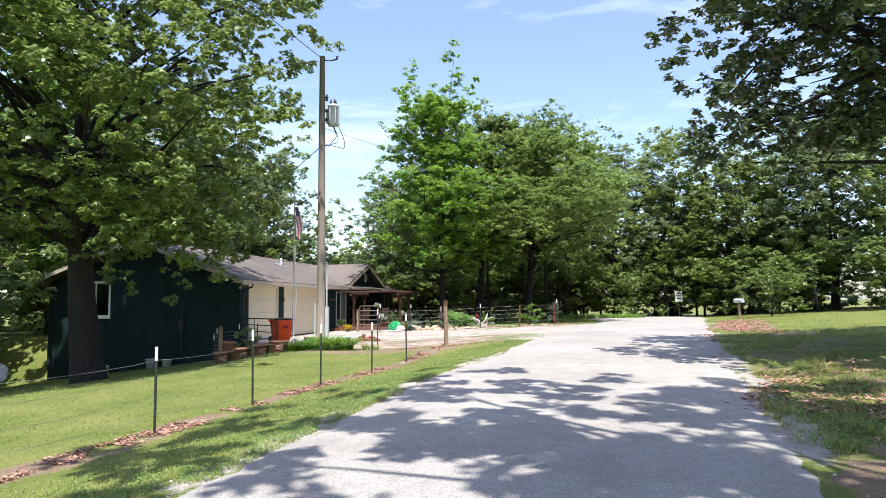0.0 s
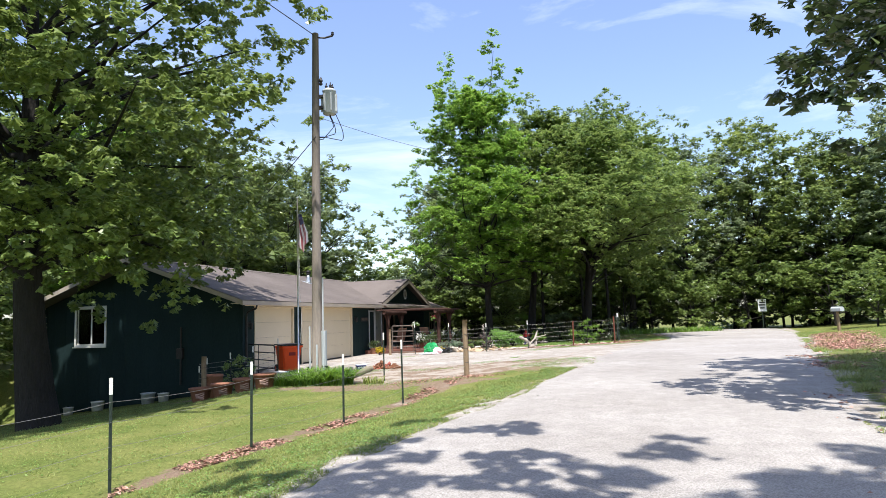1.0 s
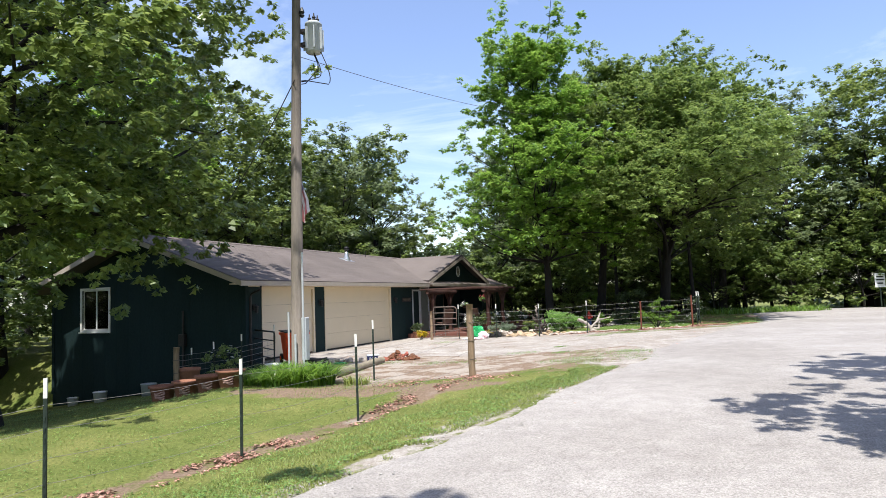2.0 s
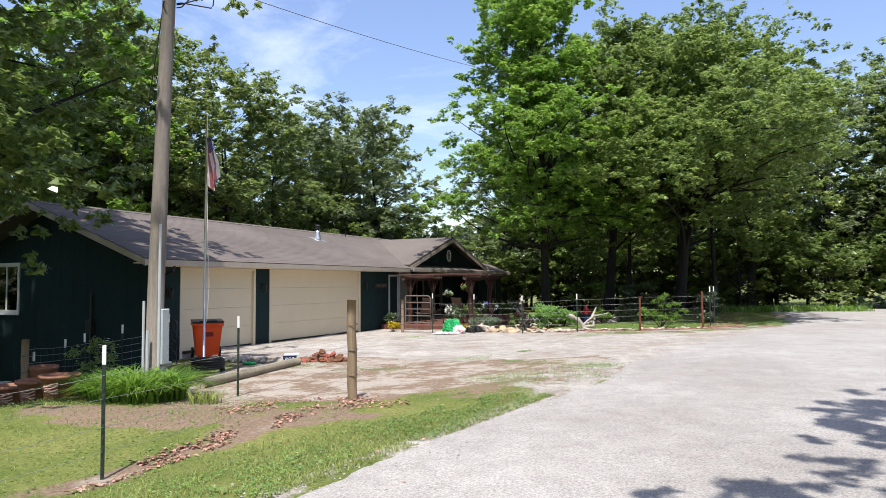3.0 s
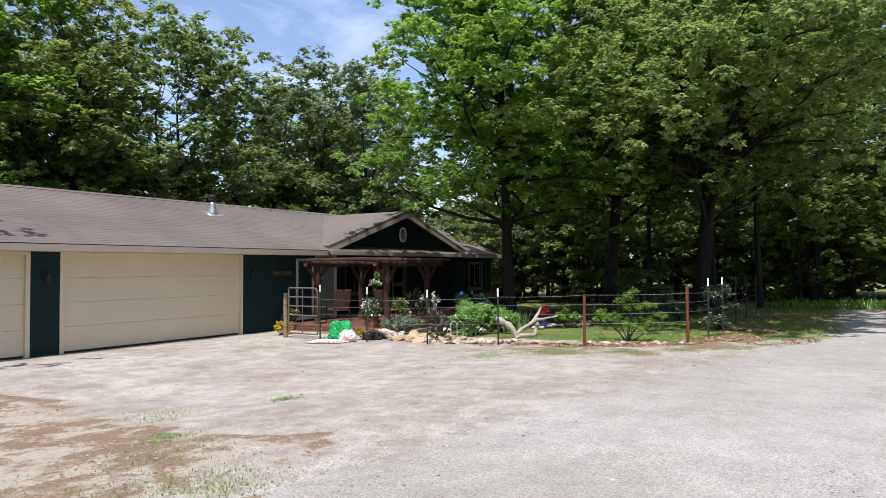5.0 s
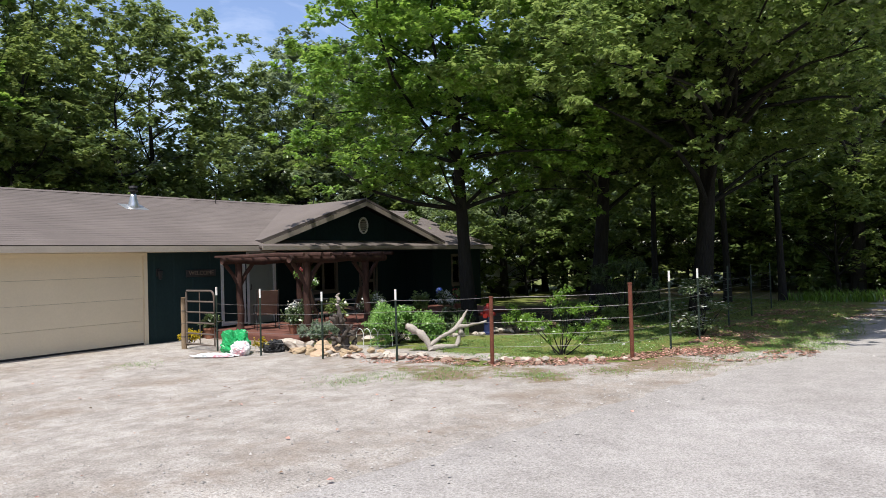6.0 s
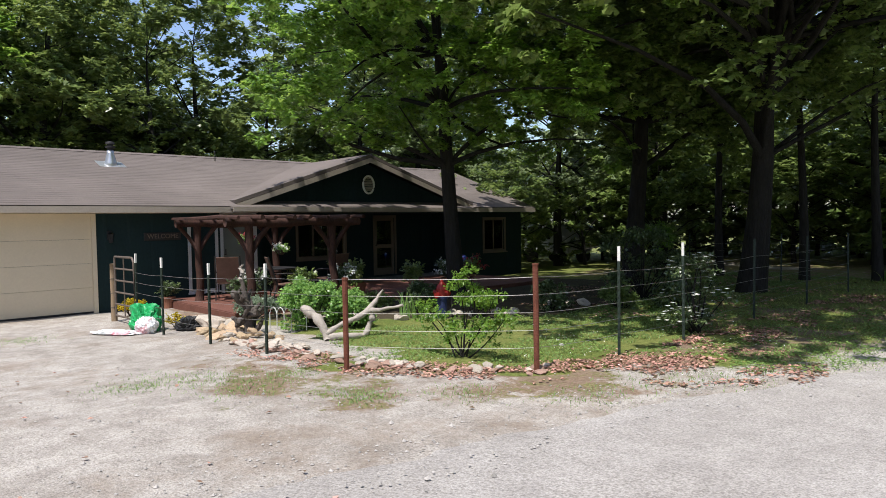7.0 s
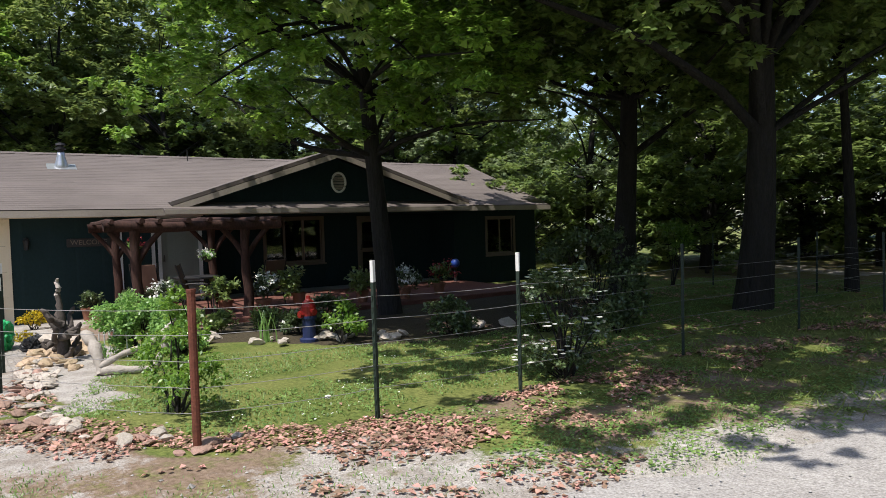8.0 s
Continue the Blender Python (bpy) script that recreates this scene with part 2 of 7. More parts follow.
M_WHITE_PLASTIC = material("white_plastic", (0.68, 0.68, 0.66), rough=0.45, spread=0.08, scale=5, fine=50, bump=0.05)
M_RUBBLE = material("red_rubble", (0.27, 0.105, 0.06), spread=0.5, scale=10, fine=60, bump=0.6, per_object=0.45)
M_STONE = material("pale_limestone", (0.50, 0.435, 0.365), spread=0.25, scale=6, fine=40, bump=0.5, per_object=0.22)
M_STONE_TAN = material("tan_fieldstone", (0.46, 0.34, 0.22), spread=0.3, scale=6, fine=40, bump=0.5, per_object=0.22)
M_STONE_PINK = material("pinkish_flat_stone", (0.36, 0.235, 0.18), spread=0.3, scale=6, fine=40, bump=0.5, per_object=0.25)
M_PEBBLE = material("loose_gravel", (0.36, 0.337, 0.312), spread=0.2, scale=10, fine=60, bump=0, per_island=0.25)
M_GLASS = material("window_glass", (0.02, 0.022, 0.024), rough=0.06, spread=0.1, scale=2, fine=10, bump=0, spec=0.6)
M_DECK = material("red_brown_deck", (0.15, 0.062, 0.045), rough=0.75, spread=0.3, scale=4, fine=40, bump=0.3)
M_CONC = material("grey_concrete", (0.36, 0.345, 0.32), spread=0.15, scale=3, fine=60, bump=0.3)
M_GREEN_BAG = material("green_plastic_sheet", (0.02, 0.32, 0.10), rough=0.35, spread=0.25, scale=6, fine=40, bump=0.2)
M_WHITE_BAG = material("white_plastic_sheet", (0.72, 0.74, 0.74), rough=0.4, spread=0.1, scale=6, fine=40, bump=0.2, second=(0.62, 0.20, 0.24), second_at=0.56)
# pale frames darkened to stand for the porch shade; also used for lettering
M_FRAME_DIM = material("shade_dimmed_paint", (0.17, 0.13, 0.10), rough=0.6, spread=0.15, scale=3, fine=40, bump=0.05)
M_RED_PAINT = material("red_paint", (0.22, 0.014, 0.011), rough=0.45, spread=0.15, scale=6, fine=40, bump=0.05)
M_BLUE_PAINT = material("blue_paint", (0.03, 0.07, 0.32), rough=0.4, spread=0.15, scale=6, fine=40, bump=0.05)
M_DARKBLUE = material("dark_blue_paint", (0.02, 0.03, 0.09), rough=0.5, spread=0.15, scale=6, fine=40, bump=0.05)
M_FLOWER_W = material("white_petal", (0.80, 0.80, 0.76), rough=0.6, spread=0.06, scale=5, fine=40, bump=0, translucent=0.25)
M_FLOWER_R = material("red_petal", (0.36, 0.045, 0.05), rough=0.6, spread=0.15, scale=5, fine=40, bump=0, translucent=0.2)
M_CERAMIC = material("transformer_enamel", (0.43, 0.46, 0.46), rough=0.4, spread=0.12, scale=4, fine=40, bump=0.04)
M_CANVAS = material("tan_sling_fabric", (0.14, 0.082, 0.060), rough=0.9, spread=0.2, scale=6, fine=200, bump=0.2)
M_FLAG_RED = material("flag_red_cloth", (0.38, 0.13, 0.13), rough=0.85, spread=0.2, scale=6, fine=90, bump=0.1, translucent=0.25)
M_FLAG_WHITE = material("flag_white_cloth", (0.68, 0.64, 0.62), rough=0.85, spread=0.1, scale=6, fine=90, bump=0.1, translucent=0.25)
M_FLAG_BLUE = material("flag_blue_cloth", (0.11, 0.11, 0.20), rough=0.85, spread=0.2, scale=6, fine=90, bump=0.1, translucent=0.2)
M_SIGN_WHITE = material("sign_white", (0.75, 0.76, 0.76), rough=0.4, spread=0.05, scale=5, fine=30, bump=0.02)


def siding_material():
    """Dark teal panel siding with upright grooves and weathering."""
    m = material("dark_teal_siding", (0.0145, 0.030, 0.0315), spec=0.12, rough=0.75, spread=0.2, scale=0.9, fine=25, bump=0, stretch=(1, 1, 0.5))
    n, l = m.node_tree.nodes, m.node_tree.links
    tc = n.new("ShaderNodeTexCoord")
    w = n.new("ShaderNodeTexWave")
    w.wave_type, w.bands_direction, w.wave_profile = "BANDS", "DIAGONAL", "SAW"
    w.inputs["Scale"].default_value = 1.25
    mp = n.new("ShaderNodeMapping")
    mp.inputs["Scale"].default_value = (1, 1, 0)
    l.new(tc.outputs["Object"], mp.inputs["Vector"])
    l.new(mp.outputs["Vector"], w.inputs["Vector"])
    rp = n.new("ShaderNodeValToRGB")
    rp.color_ramp.elements[0].position = 0.0
    rp.color_ramp.elements[0].color = (0, 0, 0, 1)
    rp.color_ramp.elements[1].position = 0.12
    bp = n.new("ShaderNodeBump")
    bp.inputs["Strength"].default_value = 0.6
    bp.inputs["Distance"].default_value = 0.012
    l.new(w.outputs["Fac"], rp.inputs["Fac"])
    l.new(rp.outputs["Color"], bp.inputs["Height"])
    l.new(bp.outputs["Normal"], n["Principled BSDF"].inputs["Normal"])
    return m


M_SIDING = siding_material()


def shingle_material():
    """Grey-brown asphalt tabs: colour steps from tab to tab, granules and streaks."""
    m = material("grey_brown_shingle", (0.150, 0.127, 0.116), rough=0.95, spread=0.26, scale=0.45, fine=120, bump=0.25, bump_scale=160, spec=0.2, per_island=0.05)
    return m


M_SHINGLE = shingle_material()


# ---- lie of the land ----
HX, HY, HROT = -6.91, 29.05, 80.2
CU, SU = math.cos(radians(HROT)), math.sin(radians(HROT))


def hw(u, v, z=0.0):
    """House plan to world: u along the front, v out from it."""
    return Vector((HX + u * CU + v * SU, HY + u * SU - v * CU, z))


def huv(x, y):
    dx, dy = x - HX, y - HY
    return dx * CU + dy * SU, dx * SU - dy * CU


def sstep(a, b, x):
    t = min(1.0, max(0.0, (x - a) / (b - a)))
    return t * t * (3 - 2 * t)


def lerp_table(tab, y):
    if y <= tab[0][0]:
        (y0, a), (y1, b) = tab[0], tab[1]
        return a + (b - a) / (y1 - y0) * (y - y0)
    for (y0, a), (y1, b) in zip(tab, tab[1:]):
        if y <= y1:
            return a + (b - a) * (y - y0) / (y1 - y0)
    (y0, a), (y1, b) = tab[-2], tab[-1]
    return a + (b - a) / (y1 - y0) * (y - y0)


ROAD_Z = [(-60, -0.6), (-5, -0.05), (0, 0.0), (4, 0.10), (9.5, 0.21), (15, 0.32), (19, 0.38), (25, 0.42), (31, 0.40), (40, 0.36), (50, 0.30), (60, 0.1), (70, 0.0)]
ROAD_L = [(-40, -13.0), (0, -3.3), (5.3, -1.96), (11.7, -0.25), (14, 0.65), (19.3, 2.33), (21.1, 2.95), (23.4, 3.35), (28, 5.0), (32.6, 6.75), (34.0, 7.55), (36.0, 8.35), (39, 8.7), (60, 12)]
ROAD_R = [(-40, -9.5), (0, 1.3), (5.2, 2.97), (13.15, 5.65), (20, 8.2), (27, 10.8), (33.6, 13.2), (40, 15.6), (60, 22)]


def road_z(y):
    return lerp_table(ROAD_Z, max(-60, min(70, y)))


def gh(x, y):
    """Height of the ground."""
    zr = road_z(y)
    xl, xr = lerp_table(ROAD_L, y), lerp_table(ROAD_R, y)
    u, v = huv(x, y)
    if x > xr:
        d = x - xr
        z = zr + 0.055 * min(d, 14) - 0.05 * sstep(0, 1.0, d) + 0.01 * max(0, d - 14)
    elif x < xl:
        d = xl - x
        z = zr - 0.115 * min(d, 2.2) * (1 - sstep(16, 19.5, y)) - 0.012 * min(d, 30)
        pad = 0.06 + 0.018 * max(0.0, v)
        near = sstep(9.0, 1.0, v) * sstep(-3.2, -1.0, u) * sstep(60, 22, u)
        z = z * (1 - near) + min(z, pad) * near
        low = -0.47 + 0.122 * min(v, 5)
        out = sstep(0.3, 1.6, v)
        left = sstep(-1.8 - 2.5 * out, -4.2 - 1.8 * out, u) * sstep(6.0, 2.0, v)
        z = z * (1 - left) + min(z, max(low, -2.4)) * left
        flat = 0.05 + 0.017 * max(v, 0.0) + 0.10 * sstep(6.5, 9.0, v)
        k = sstep(-10.5, -9.0, u) * sstep(7.0, 4.0, u) * sstep(10.5, 8.5, v) * sstep(-0.5, 0.3, v)
        z = z * (1 - k) + min(z, flat) * k
    else:
        z = zr
    z += 0.02 * noise.noise(Vector((x * 0.35, y * 0.35, 0))) + 0.012 * noise.noise(Vector((x * 1.3, y * 1.3, 3)))
    far = max(0.0, math.hypot(x, y - 25) - 55)
    return z - 0.01 * min(far, 200)


def axis(fine_a, fine_b, step, far):
    a = list(np.arange(fine_a, fine_b + 1e-6, step))
    s, lo, hi = step, [], []
    p = fine_a
    while p > -far:
        s *= 1.35
        p -= s
        lo.append(p)
    s, p = step, fine_b
    while p < far:
        s *= 1.35
        p += s
        hi.append(p)
    return lo[::-1] + a + hi


def dist_line(x, y, pts):
    best = 1e9
    for (ax, ay), (bx, by) in zip(pts, pts[1:]):
        dx, dy = bx - ax, by - ay
        t = max(0, min(1, ((x - ax) * dx + (y - ay) * dy) / (dx * dx + dy * dy)))
        best = min(best, math.hypot(x - ax - t * dx, y - ay - t * dy))
    return best


def inside(x, y, poly):
    c = False
    for (ax, ay), (bx, by) in zip(poly, poly[1:] + poly[:1]):
        if (ay > y) != (by > y) and x < (bx - ax) * (y - ay) / (by - ay) + ax:
            c = not c
    return c


FENCE_LINE = [(-9.6, -6.0), (-4.35, 6.2), (-3.55, 8.35), (-2.95, 10.46), (-2.27, 12.47), (-1.53, 14.37), (-0.9, 16.28), (0.09, 19.4)]
DIRT = [(-4.4, 25.0), (-1, 24.9), (1.0, 24.3), (2.6, 24.1), (3.4, 23.2), (3.0, 21.8), (2.5, 21.5), (1.3, 20.4), (0.3, 19.2), (-1.3, 19.6), (-3.0, 20.7), (-4.2, 22.6)]
DRIVE = [(-9.0, 25.0), (-4.6, 25.2), (-2.0, 25.2), (1.0, 24.4), (2.6, 24.2), (3.5, 23.3), (6.0, 24), (8.0, 32), (6.9, 33.2), (5.6, 32.4), (3.6, 31.7), (1.9, 32.9), (0.4, 34.0), (-3.0, 34.3), (-6.6, 35.2)]
GARDEN_DIRT = [(1.0, 32.3), (3.3, 31.9), (5.6, 32.7), (6.1, 34.6), (7.2, 33.9), (6.2, 31.6), (4.0, 30.2), (1.5, 31.2)]
YARD = [(1.2, 33.6), (1.9, 33.2), (3.6, 32.4), (5.3, 33.1), (5.7, 36), (6.6, 40), (7.4, 49), (-1.5, 50), (1.5, 44.5), (3.4, 40), (3.4, 37.5), (2.6, 36.0)]
GRIT = [(6.3, 31.2), (7.0, 32.8), (8.0, 34.6), (8.9, 37), (10, 37), (8, 31)]
GARDEN_PATH = [(-0.2, 33.5), (1.4, 33.55), (2.6, 33.15), (3.45, 33.0), (3.6, 32.45), (2.4, 32.6), (0.6, 33.0)]
FAR_TRACK = [(-3, 57.5), (0.2, 54.2), (2.2, 52.6), (4.6, 51.0), (5.2, 52.2), (2.6, 54.4), (0.5, 56.6), (-2.5, 60)]
# porch bed area whose soil has the trees' shade painted in
BED = [(-0.9, 34.7), (1.4, 35.5), (2.9, 36.3), (3.6, 38.0), (3.8, 40.0), (2.0, 44.5), (-3.4, 46.5), (-3.4, 40)]
LEAFBANK = [(9.6, 24.0), (11.6, 23.0), (14.5, 30), (16, 38), (14, 35)]


def build_ground():
    xs = axis(-18.0, 20.0, 0.25, 900)
    ys = axis(2.0, 52.0, 0.25, 900)
    verts, grass, grit, dirt, bed = [], [], [], [], []
    for y in ys:
        for x in xs:
            verts.append((x, y, gh(x, y)))
            g, r, d, h = 1.0, 0.0, 0.0, 0.0
            if -20 < x < 24 and -10 < y < 60:
                u, v = huv(x, y)
                wob = 0.6 * noise.noise(Vector((x * 0.5, y * 0.5, 7))) + 0.35 * noise.noise(Vector((x * 1.6, y * 1.6, 9)))
                xl, xr = lerp_table(ROAD_L, y), lerp_table(ROAD_R, y)
                e = min(abs(x - xl), abs(x - xr))
                if e < 1.0:
                    r = max(r, 0.75 * sstep(0.55, 0.0, e + 0.5 * wob))
                if inside(x + wob, y + wob * 0.6, DRIVE):
                    r, g = 1.0, 0.0
                if inside(x + wob * 0.7, y + wob * 0.7, DIRT):
                    d, g = 1.0, 0.30 + 0.7 * noise.noise(Vector((x * 1.1, y * 1.1, 31)))
                if inside(x + wob * 0.7, y + wob * 0.7, GARDEN_DIRT):
                    d, g, r = 0.62 + 0.5 * noise.noise(Vector((x * 1.1, y * 1.1, 71))), 0.40, 0.50 + 0.5 * noise.noise(Vector((x * 1.3, y * 1.3, 51)))
                if inside(x + wob, y + wob, GRIT):
                    r, g = max(r, 0.66), 0.3
                if inside(x + wob * 0.3, y + wob * 0.3, GARDEN_PATH):
                    r, g = 1.0, 0.0
                if inside(x + wob, y + wob, FAR_TRACK):
                    r, g = 1.0, 0.0
                if 18.3 < y < 24 and 0 < xl - x < 2.4:
                    d = max(d, (0.55 + 0.6 * wob) * sstep(18.0, 20.5, y))
                    r = max(r, 0.62 * sstep(18.8, 21.2, y) * sstep(1.5, 0.0, xl - x))
                if 5.8 < x < xl + 0.3 and 33.2 < y < 41:
                    d = max(d, 0.42 + 0.9 * noise.noise(Vector((x * 1.2, y * 1.2, 41))))
                    r = max(r, 0.12 + 0.60 * sstep(0.9, 0.0, xl - x) + 0.5 * noise.noise(Vector((x * 1.5, y * 1.5, 43))))
                if inside(x + wob, y + wob, BED):
                    h = 0.75 + 0.4 * wob
                if 20.3 < y < 24 and -0.3 < xl - x < 1.0:
                    g, d, r = min(g, 0.35), max(d, 0.62 + 0.5 * wob), max(r, 0.45 + 0.7 * noise.noise(Vector((x * 1.7, y * 1.7, 61))))
                df = dist_line(x, y, FENCE_LINE)
                if df < 0.5:
                    d = max(d, (0.62 + 0.5 * noise.noise(Vector((x * 1.7, y * 1.7, 81)))) * sstep(0.50, 0.1, df + 0.45 * wob))
                if inside(x + wob, y + wob, LEAFBANK):
                    d = max(d, 0.7)
                if -5 < x < 3.5 and 23.4 < y < 25.6:
                    g, d = min(g, 0.3), max(d, 0.75 + 0.3 * wob)
                # worn soil by the pole and pots
                if math.hypot((x + 2.6) / 1.8, (y - 19.9) / 0.9) + wob * 0.6 < 1:
                    d = max(d, 0.9)
                if math.hypot((x + 1.8) / 2.6, (y - 18.4) / 0.8) + wob * 1.1 < 1:
                    d = max(d, 0.66)
                if xr < x < xr + 3.2 and 4 < y < 24:
                    d = max(d, 0.42 + 0.5 * wob)
                if math.hypot((x + 6.3) / 2.2, (y - 21.8) / 0.8) + wob * 0.6 < 1:
                    d = max(d, 0.6)
                if u > 4.9 and v < 4.2 and u < 16:
                    d, g = max(d, 0.75), 0.25
                # woodland floor under the trees past the garden
                if y > 47 and x < 8 and x > -2:
                    d = max(d, 0.5 * sstep(36, 42, y))
            else:
                d = 0.35
            grass.append(g)
            grit.append(r)
            dirt.append(d)
            bed.append(h)
    nx = len(xs)
    faces = [(j * nx + i, j * nx + i + 1, (j + 1) * nx + i + 1, (j + 1) * nx + i) for j in range(len(ys) - 1) for i in range(nx - 1)]
    ob = raw("ground", verts, faces, ground_material(), smooth=True)
    for nm, vals in (("grass", grass), ("grit", grit), ("dirt", dirt), ("bed", bed)):
        a = ob.data.attributes.new(nm, "FLOAT", "POINT")
        a.data.foreach_set("value", vals)
    tagged(ob, "green lawn with bare reddish soil and pale gravel", "ground", kind="structure")
    return ob


def tex(n, l, kind, vec, scale, detail=5, rough=0.6):
    t = n.new(kind)
    t.inputs["Scale"].default_value = scale
    if kind == "ShaderNodeTexNoise":
        t.inputs["Detail"].default_value = detail
        t.inputs["Roughness"].default_value = rough
    l.new(vec, t.inputs["Vector"])
    return t


def ramp2(n, l, src, a, ca, b, cb, mid=None):
    r = n.new("ShaderNodeValToRGB")
    r.color_ramp.elements[0].position, r.color_ramp.elements[1].position = a, b
    r.color_ramp.elements[0].color, r.color_ramp.elements[1].color = (*ca, 1), (*cb, 1)
    if mid:
        e = r.color_ramp.elements.new(mid[0])
        e.color = (*mid[1], 1)
    l.new(src, r.inputs["Fac"])
    return r.outputs["Color"]


def mixc(n, l, fac, a, b, mode="MIX"):
    m = n.new("ShaderNodeMix")
    m.data_type, m.blend_type = "RGBA", mode
    if isinstance(fac, float):
        m.inputs[0].default_value = fac
    else:
        l.new(fac, m.inputs[0])
    l.new(a, m.inputs[6])
    l.new(b, m.inputs[7])
    return m.outputs[2]


def gravel_colour(n, l, vec, pale=(0.47, 0.44, 0.41), low=(0.30, 0.275, 0.25)):
    big = tex(n, l, "ShaderNodeTexNoise", vec, 0.35, 6)
    mid = tex(n, l, "ShaderNodeTexNoise", vec, 3.2, 7, 0.7)
    vor = tex(n, l, "ShaderNodeTexVoronoi", vec, 38)
    fine = tex(n, l, "ShaderNodeTexNoise", vec, 90, 3)
    base = ramp2(n, l, mid.outputs["Fac"], 0.33, low, 0.6, pale)
    stones = ramp2(n, l, vor.outputs["Distance"], 0.05, (0.74, 0.73, 0.72), 0.6, (1.2, 1.2, 1.2))
    c = mixc(n, l, 0.8, base, stones, "MULTIPLY")
    tint = ramp2(n, l, big.outputs["Fac"], 0.35, (0.88, 0.85, 0.82), 0.65, (1.1, 1.08, 1.06))
    c = mixc(n, l, 1.0, c, tint, "MULTIPLY")
    sp = ramp2(n, l, fine.outputs["Fac"], 0.32, (0.60, 0.585, 0.57), 0.66, (1.30, 1.30, 1.30))
    return mixc(n, l, 0.8, c, sp, "MULTIPLY"), vor, mid


def bump_node(n, l, height, strength, distance, below=None):
    b = n.new("ShaderNodeBump")
    b.inputs["Strength"].default_value, b.inputs["Distance"].default_value = strength, distance
    l.new(height, b.inputs["Height"])
    if below:
        l.new(below, b.inputs["Normal"])
    return b.outputs["Normal"]


def ground_material():
    m = bpy.data.materials.new("yard_ground")
    m.use_nodes = True
    n, l = m.node_tree.nodes, m.node_tree.links
    b = n["Principled BSDF"]
    b.inputs["Roughness"].default_value = 0.95
    b.inputs["Specular IOR Level"].default_value = 0.15
    vec = n.new("ShaderNodeTexCoord").outputs["Object"]

    def attr(name):
        a = n.new("ShaderNodeAttribute")
        a.attribute_name = name
        return a.outputs["Fac"]
    patch = tex(n, l, "ShaderNodeTexNoise", vec, 0.9, 7, 0.65)
    fine = tex(n, l, "ShaderNodeTexNoise", vec, 26, 5, 0.7)
    blades = tex(n, l, "ShaderNodeTexNoise", vec, 70, 3)
    g1 = ramp2(n, l, patch.outputs["Fac"], 0.3, (0.100, 0.144, 0.034), 0.7, (0.222, 0.224, 0.080))
    g2 = ramp2(n, l, fine.outputs["Fac"], 0.3, (0.45, 0.50, 0.42), 0.7, (1.35, 1.3, 1.2))
    grass_c = mixc(n, l, 1.0, g1, g2, "MULTIPLY")
    soil = ramp2(n, l, fine.outputs["Fac"], 0.3, (0.140, 0.094, 0.064), 0.7, (0.300, 0.220, 0.160))
    pale = tex(n, l, "ShaderNodeTexNoise", vec, 1.5, 9, 0.78)
    pale_f = ramp2(n, l, pale.outputs["Fac"], 0.465, (0, 0, 0), 0.535, (0.95, 0.95, 0.95))
    palec = ramp2(n, l, fine.outputs["Fac"], 0.3, (0.31, 0.265, 0.22), 0.7, (0.46, 0.41, 0.355))
    open_soil = n.new("ShaderNodeMapRange")
    open_soil.inputs["From Min"].default_value, open_soil.inputs["From Max"].default_value = 0.72, 0.95
    l.new(attr("dirt"), open_soil.inputs["Value"])
    pale_k = n.new("ShaderNodeMath")
    pale_k.operation = "MULTIPLY"
    l.new(open_soil.outputs[0], pale_k.inputs[0])
    l.new(pale_f, pale_k.inputs[1])
    soil = mixc(n, l, pale_k.outputs[0], soil, palec)
    grav, vor, mid = gravel_colour(n, l, vec, (0.405, 0.384, 0.360), (0.262, 0.241, 0.220))

    def cut(attr_out, noise_out, soft=0.10):
        a = n.new("ShaderNodeMath")
        a.operation = "MULTIPLY_ADD"
        a.inputs[1].default_value = 1.6
        l.new(noise_out, a.inputs[0])
        l.new(attr_out, a.inputs[2])
        r = n.new("ShaderNodeMapRange")
        r.inputs["From Min"].default_value, r.inputs["From Max"].default_value = 1.3 - soft, 1.3 + soft
        l.new(a.outputs[0], r.inputs["Value"])
        return r.outputs[0]
    edge_noise = tex(n, l, "ShaderNodeTexNoise", vec, 4.0, 10, 0.80).outputs["Fac"]
    not_grass = n.new("ShaderNodeMath")
    not_grass.operation = "SUBTRACT"
    not_grass.inputs[0].default_value = 1.0
    l.new(attr("grass"), not_grass.inputs[1])
    most = n.new("ShaderNodeMath")
    most.operation = "MAXIMUM"
    l.new(not_grass.outputs[0], most.inputs[0])
    l.new(attr("dirt"), most.inputs[1])
    c = mixc(n, l, cut(most.outputs[0], edge_noise), grass_c, soil)
    # bed soil darkened in colour to stand for the trees' shade
    shaded_soil = ramp2(n, l, fine.outputs["Fac"], 0.3, (0.030, 0.024, 0.017), 0.7, (0.105, 0.085, 0.052))
    c = mixc(n, l, cut(attr("bed"), edge_noise), c, shaded_soil)
    earth = tex(n, l, "ShaderNodeTexNoise", vec, 0.75, 9, 0.74)
    ef = ramp2(n, l, earth.outputs["Fac"], 0.50, (0, 0, 0), 0.64, (0.72, 0.72, 0.72))
    ec = ramp2(n, l, fine.outputs["Fac"], 0.3, (0.17, 0.125, 0.092), 0.7, (0.32, 0.262, 0.21))
    grav = mixc(n, l, ef, grav, ec)
    c = mixc(n, l, cut(attr("grit"), edge_noise), c, grav)
    l.new(c, b.inputs["Base Color"])
    nrm = bump_node(n, l, blades.outputs["Fac"], 0.5, 0.02)
    nrm = bump_node(n, l, fine.outputs["Fac"], 0.5, 0.04, nrm)
    l.new(nrm, b.inputs["Normal"])
    return m


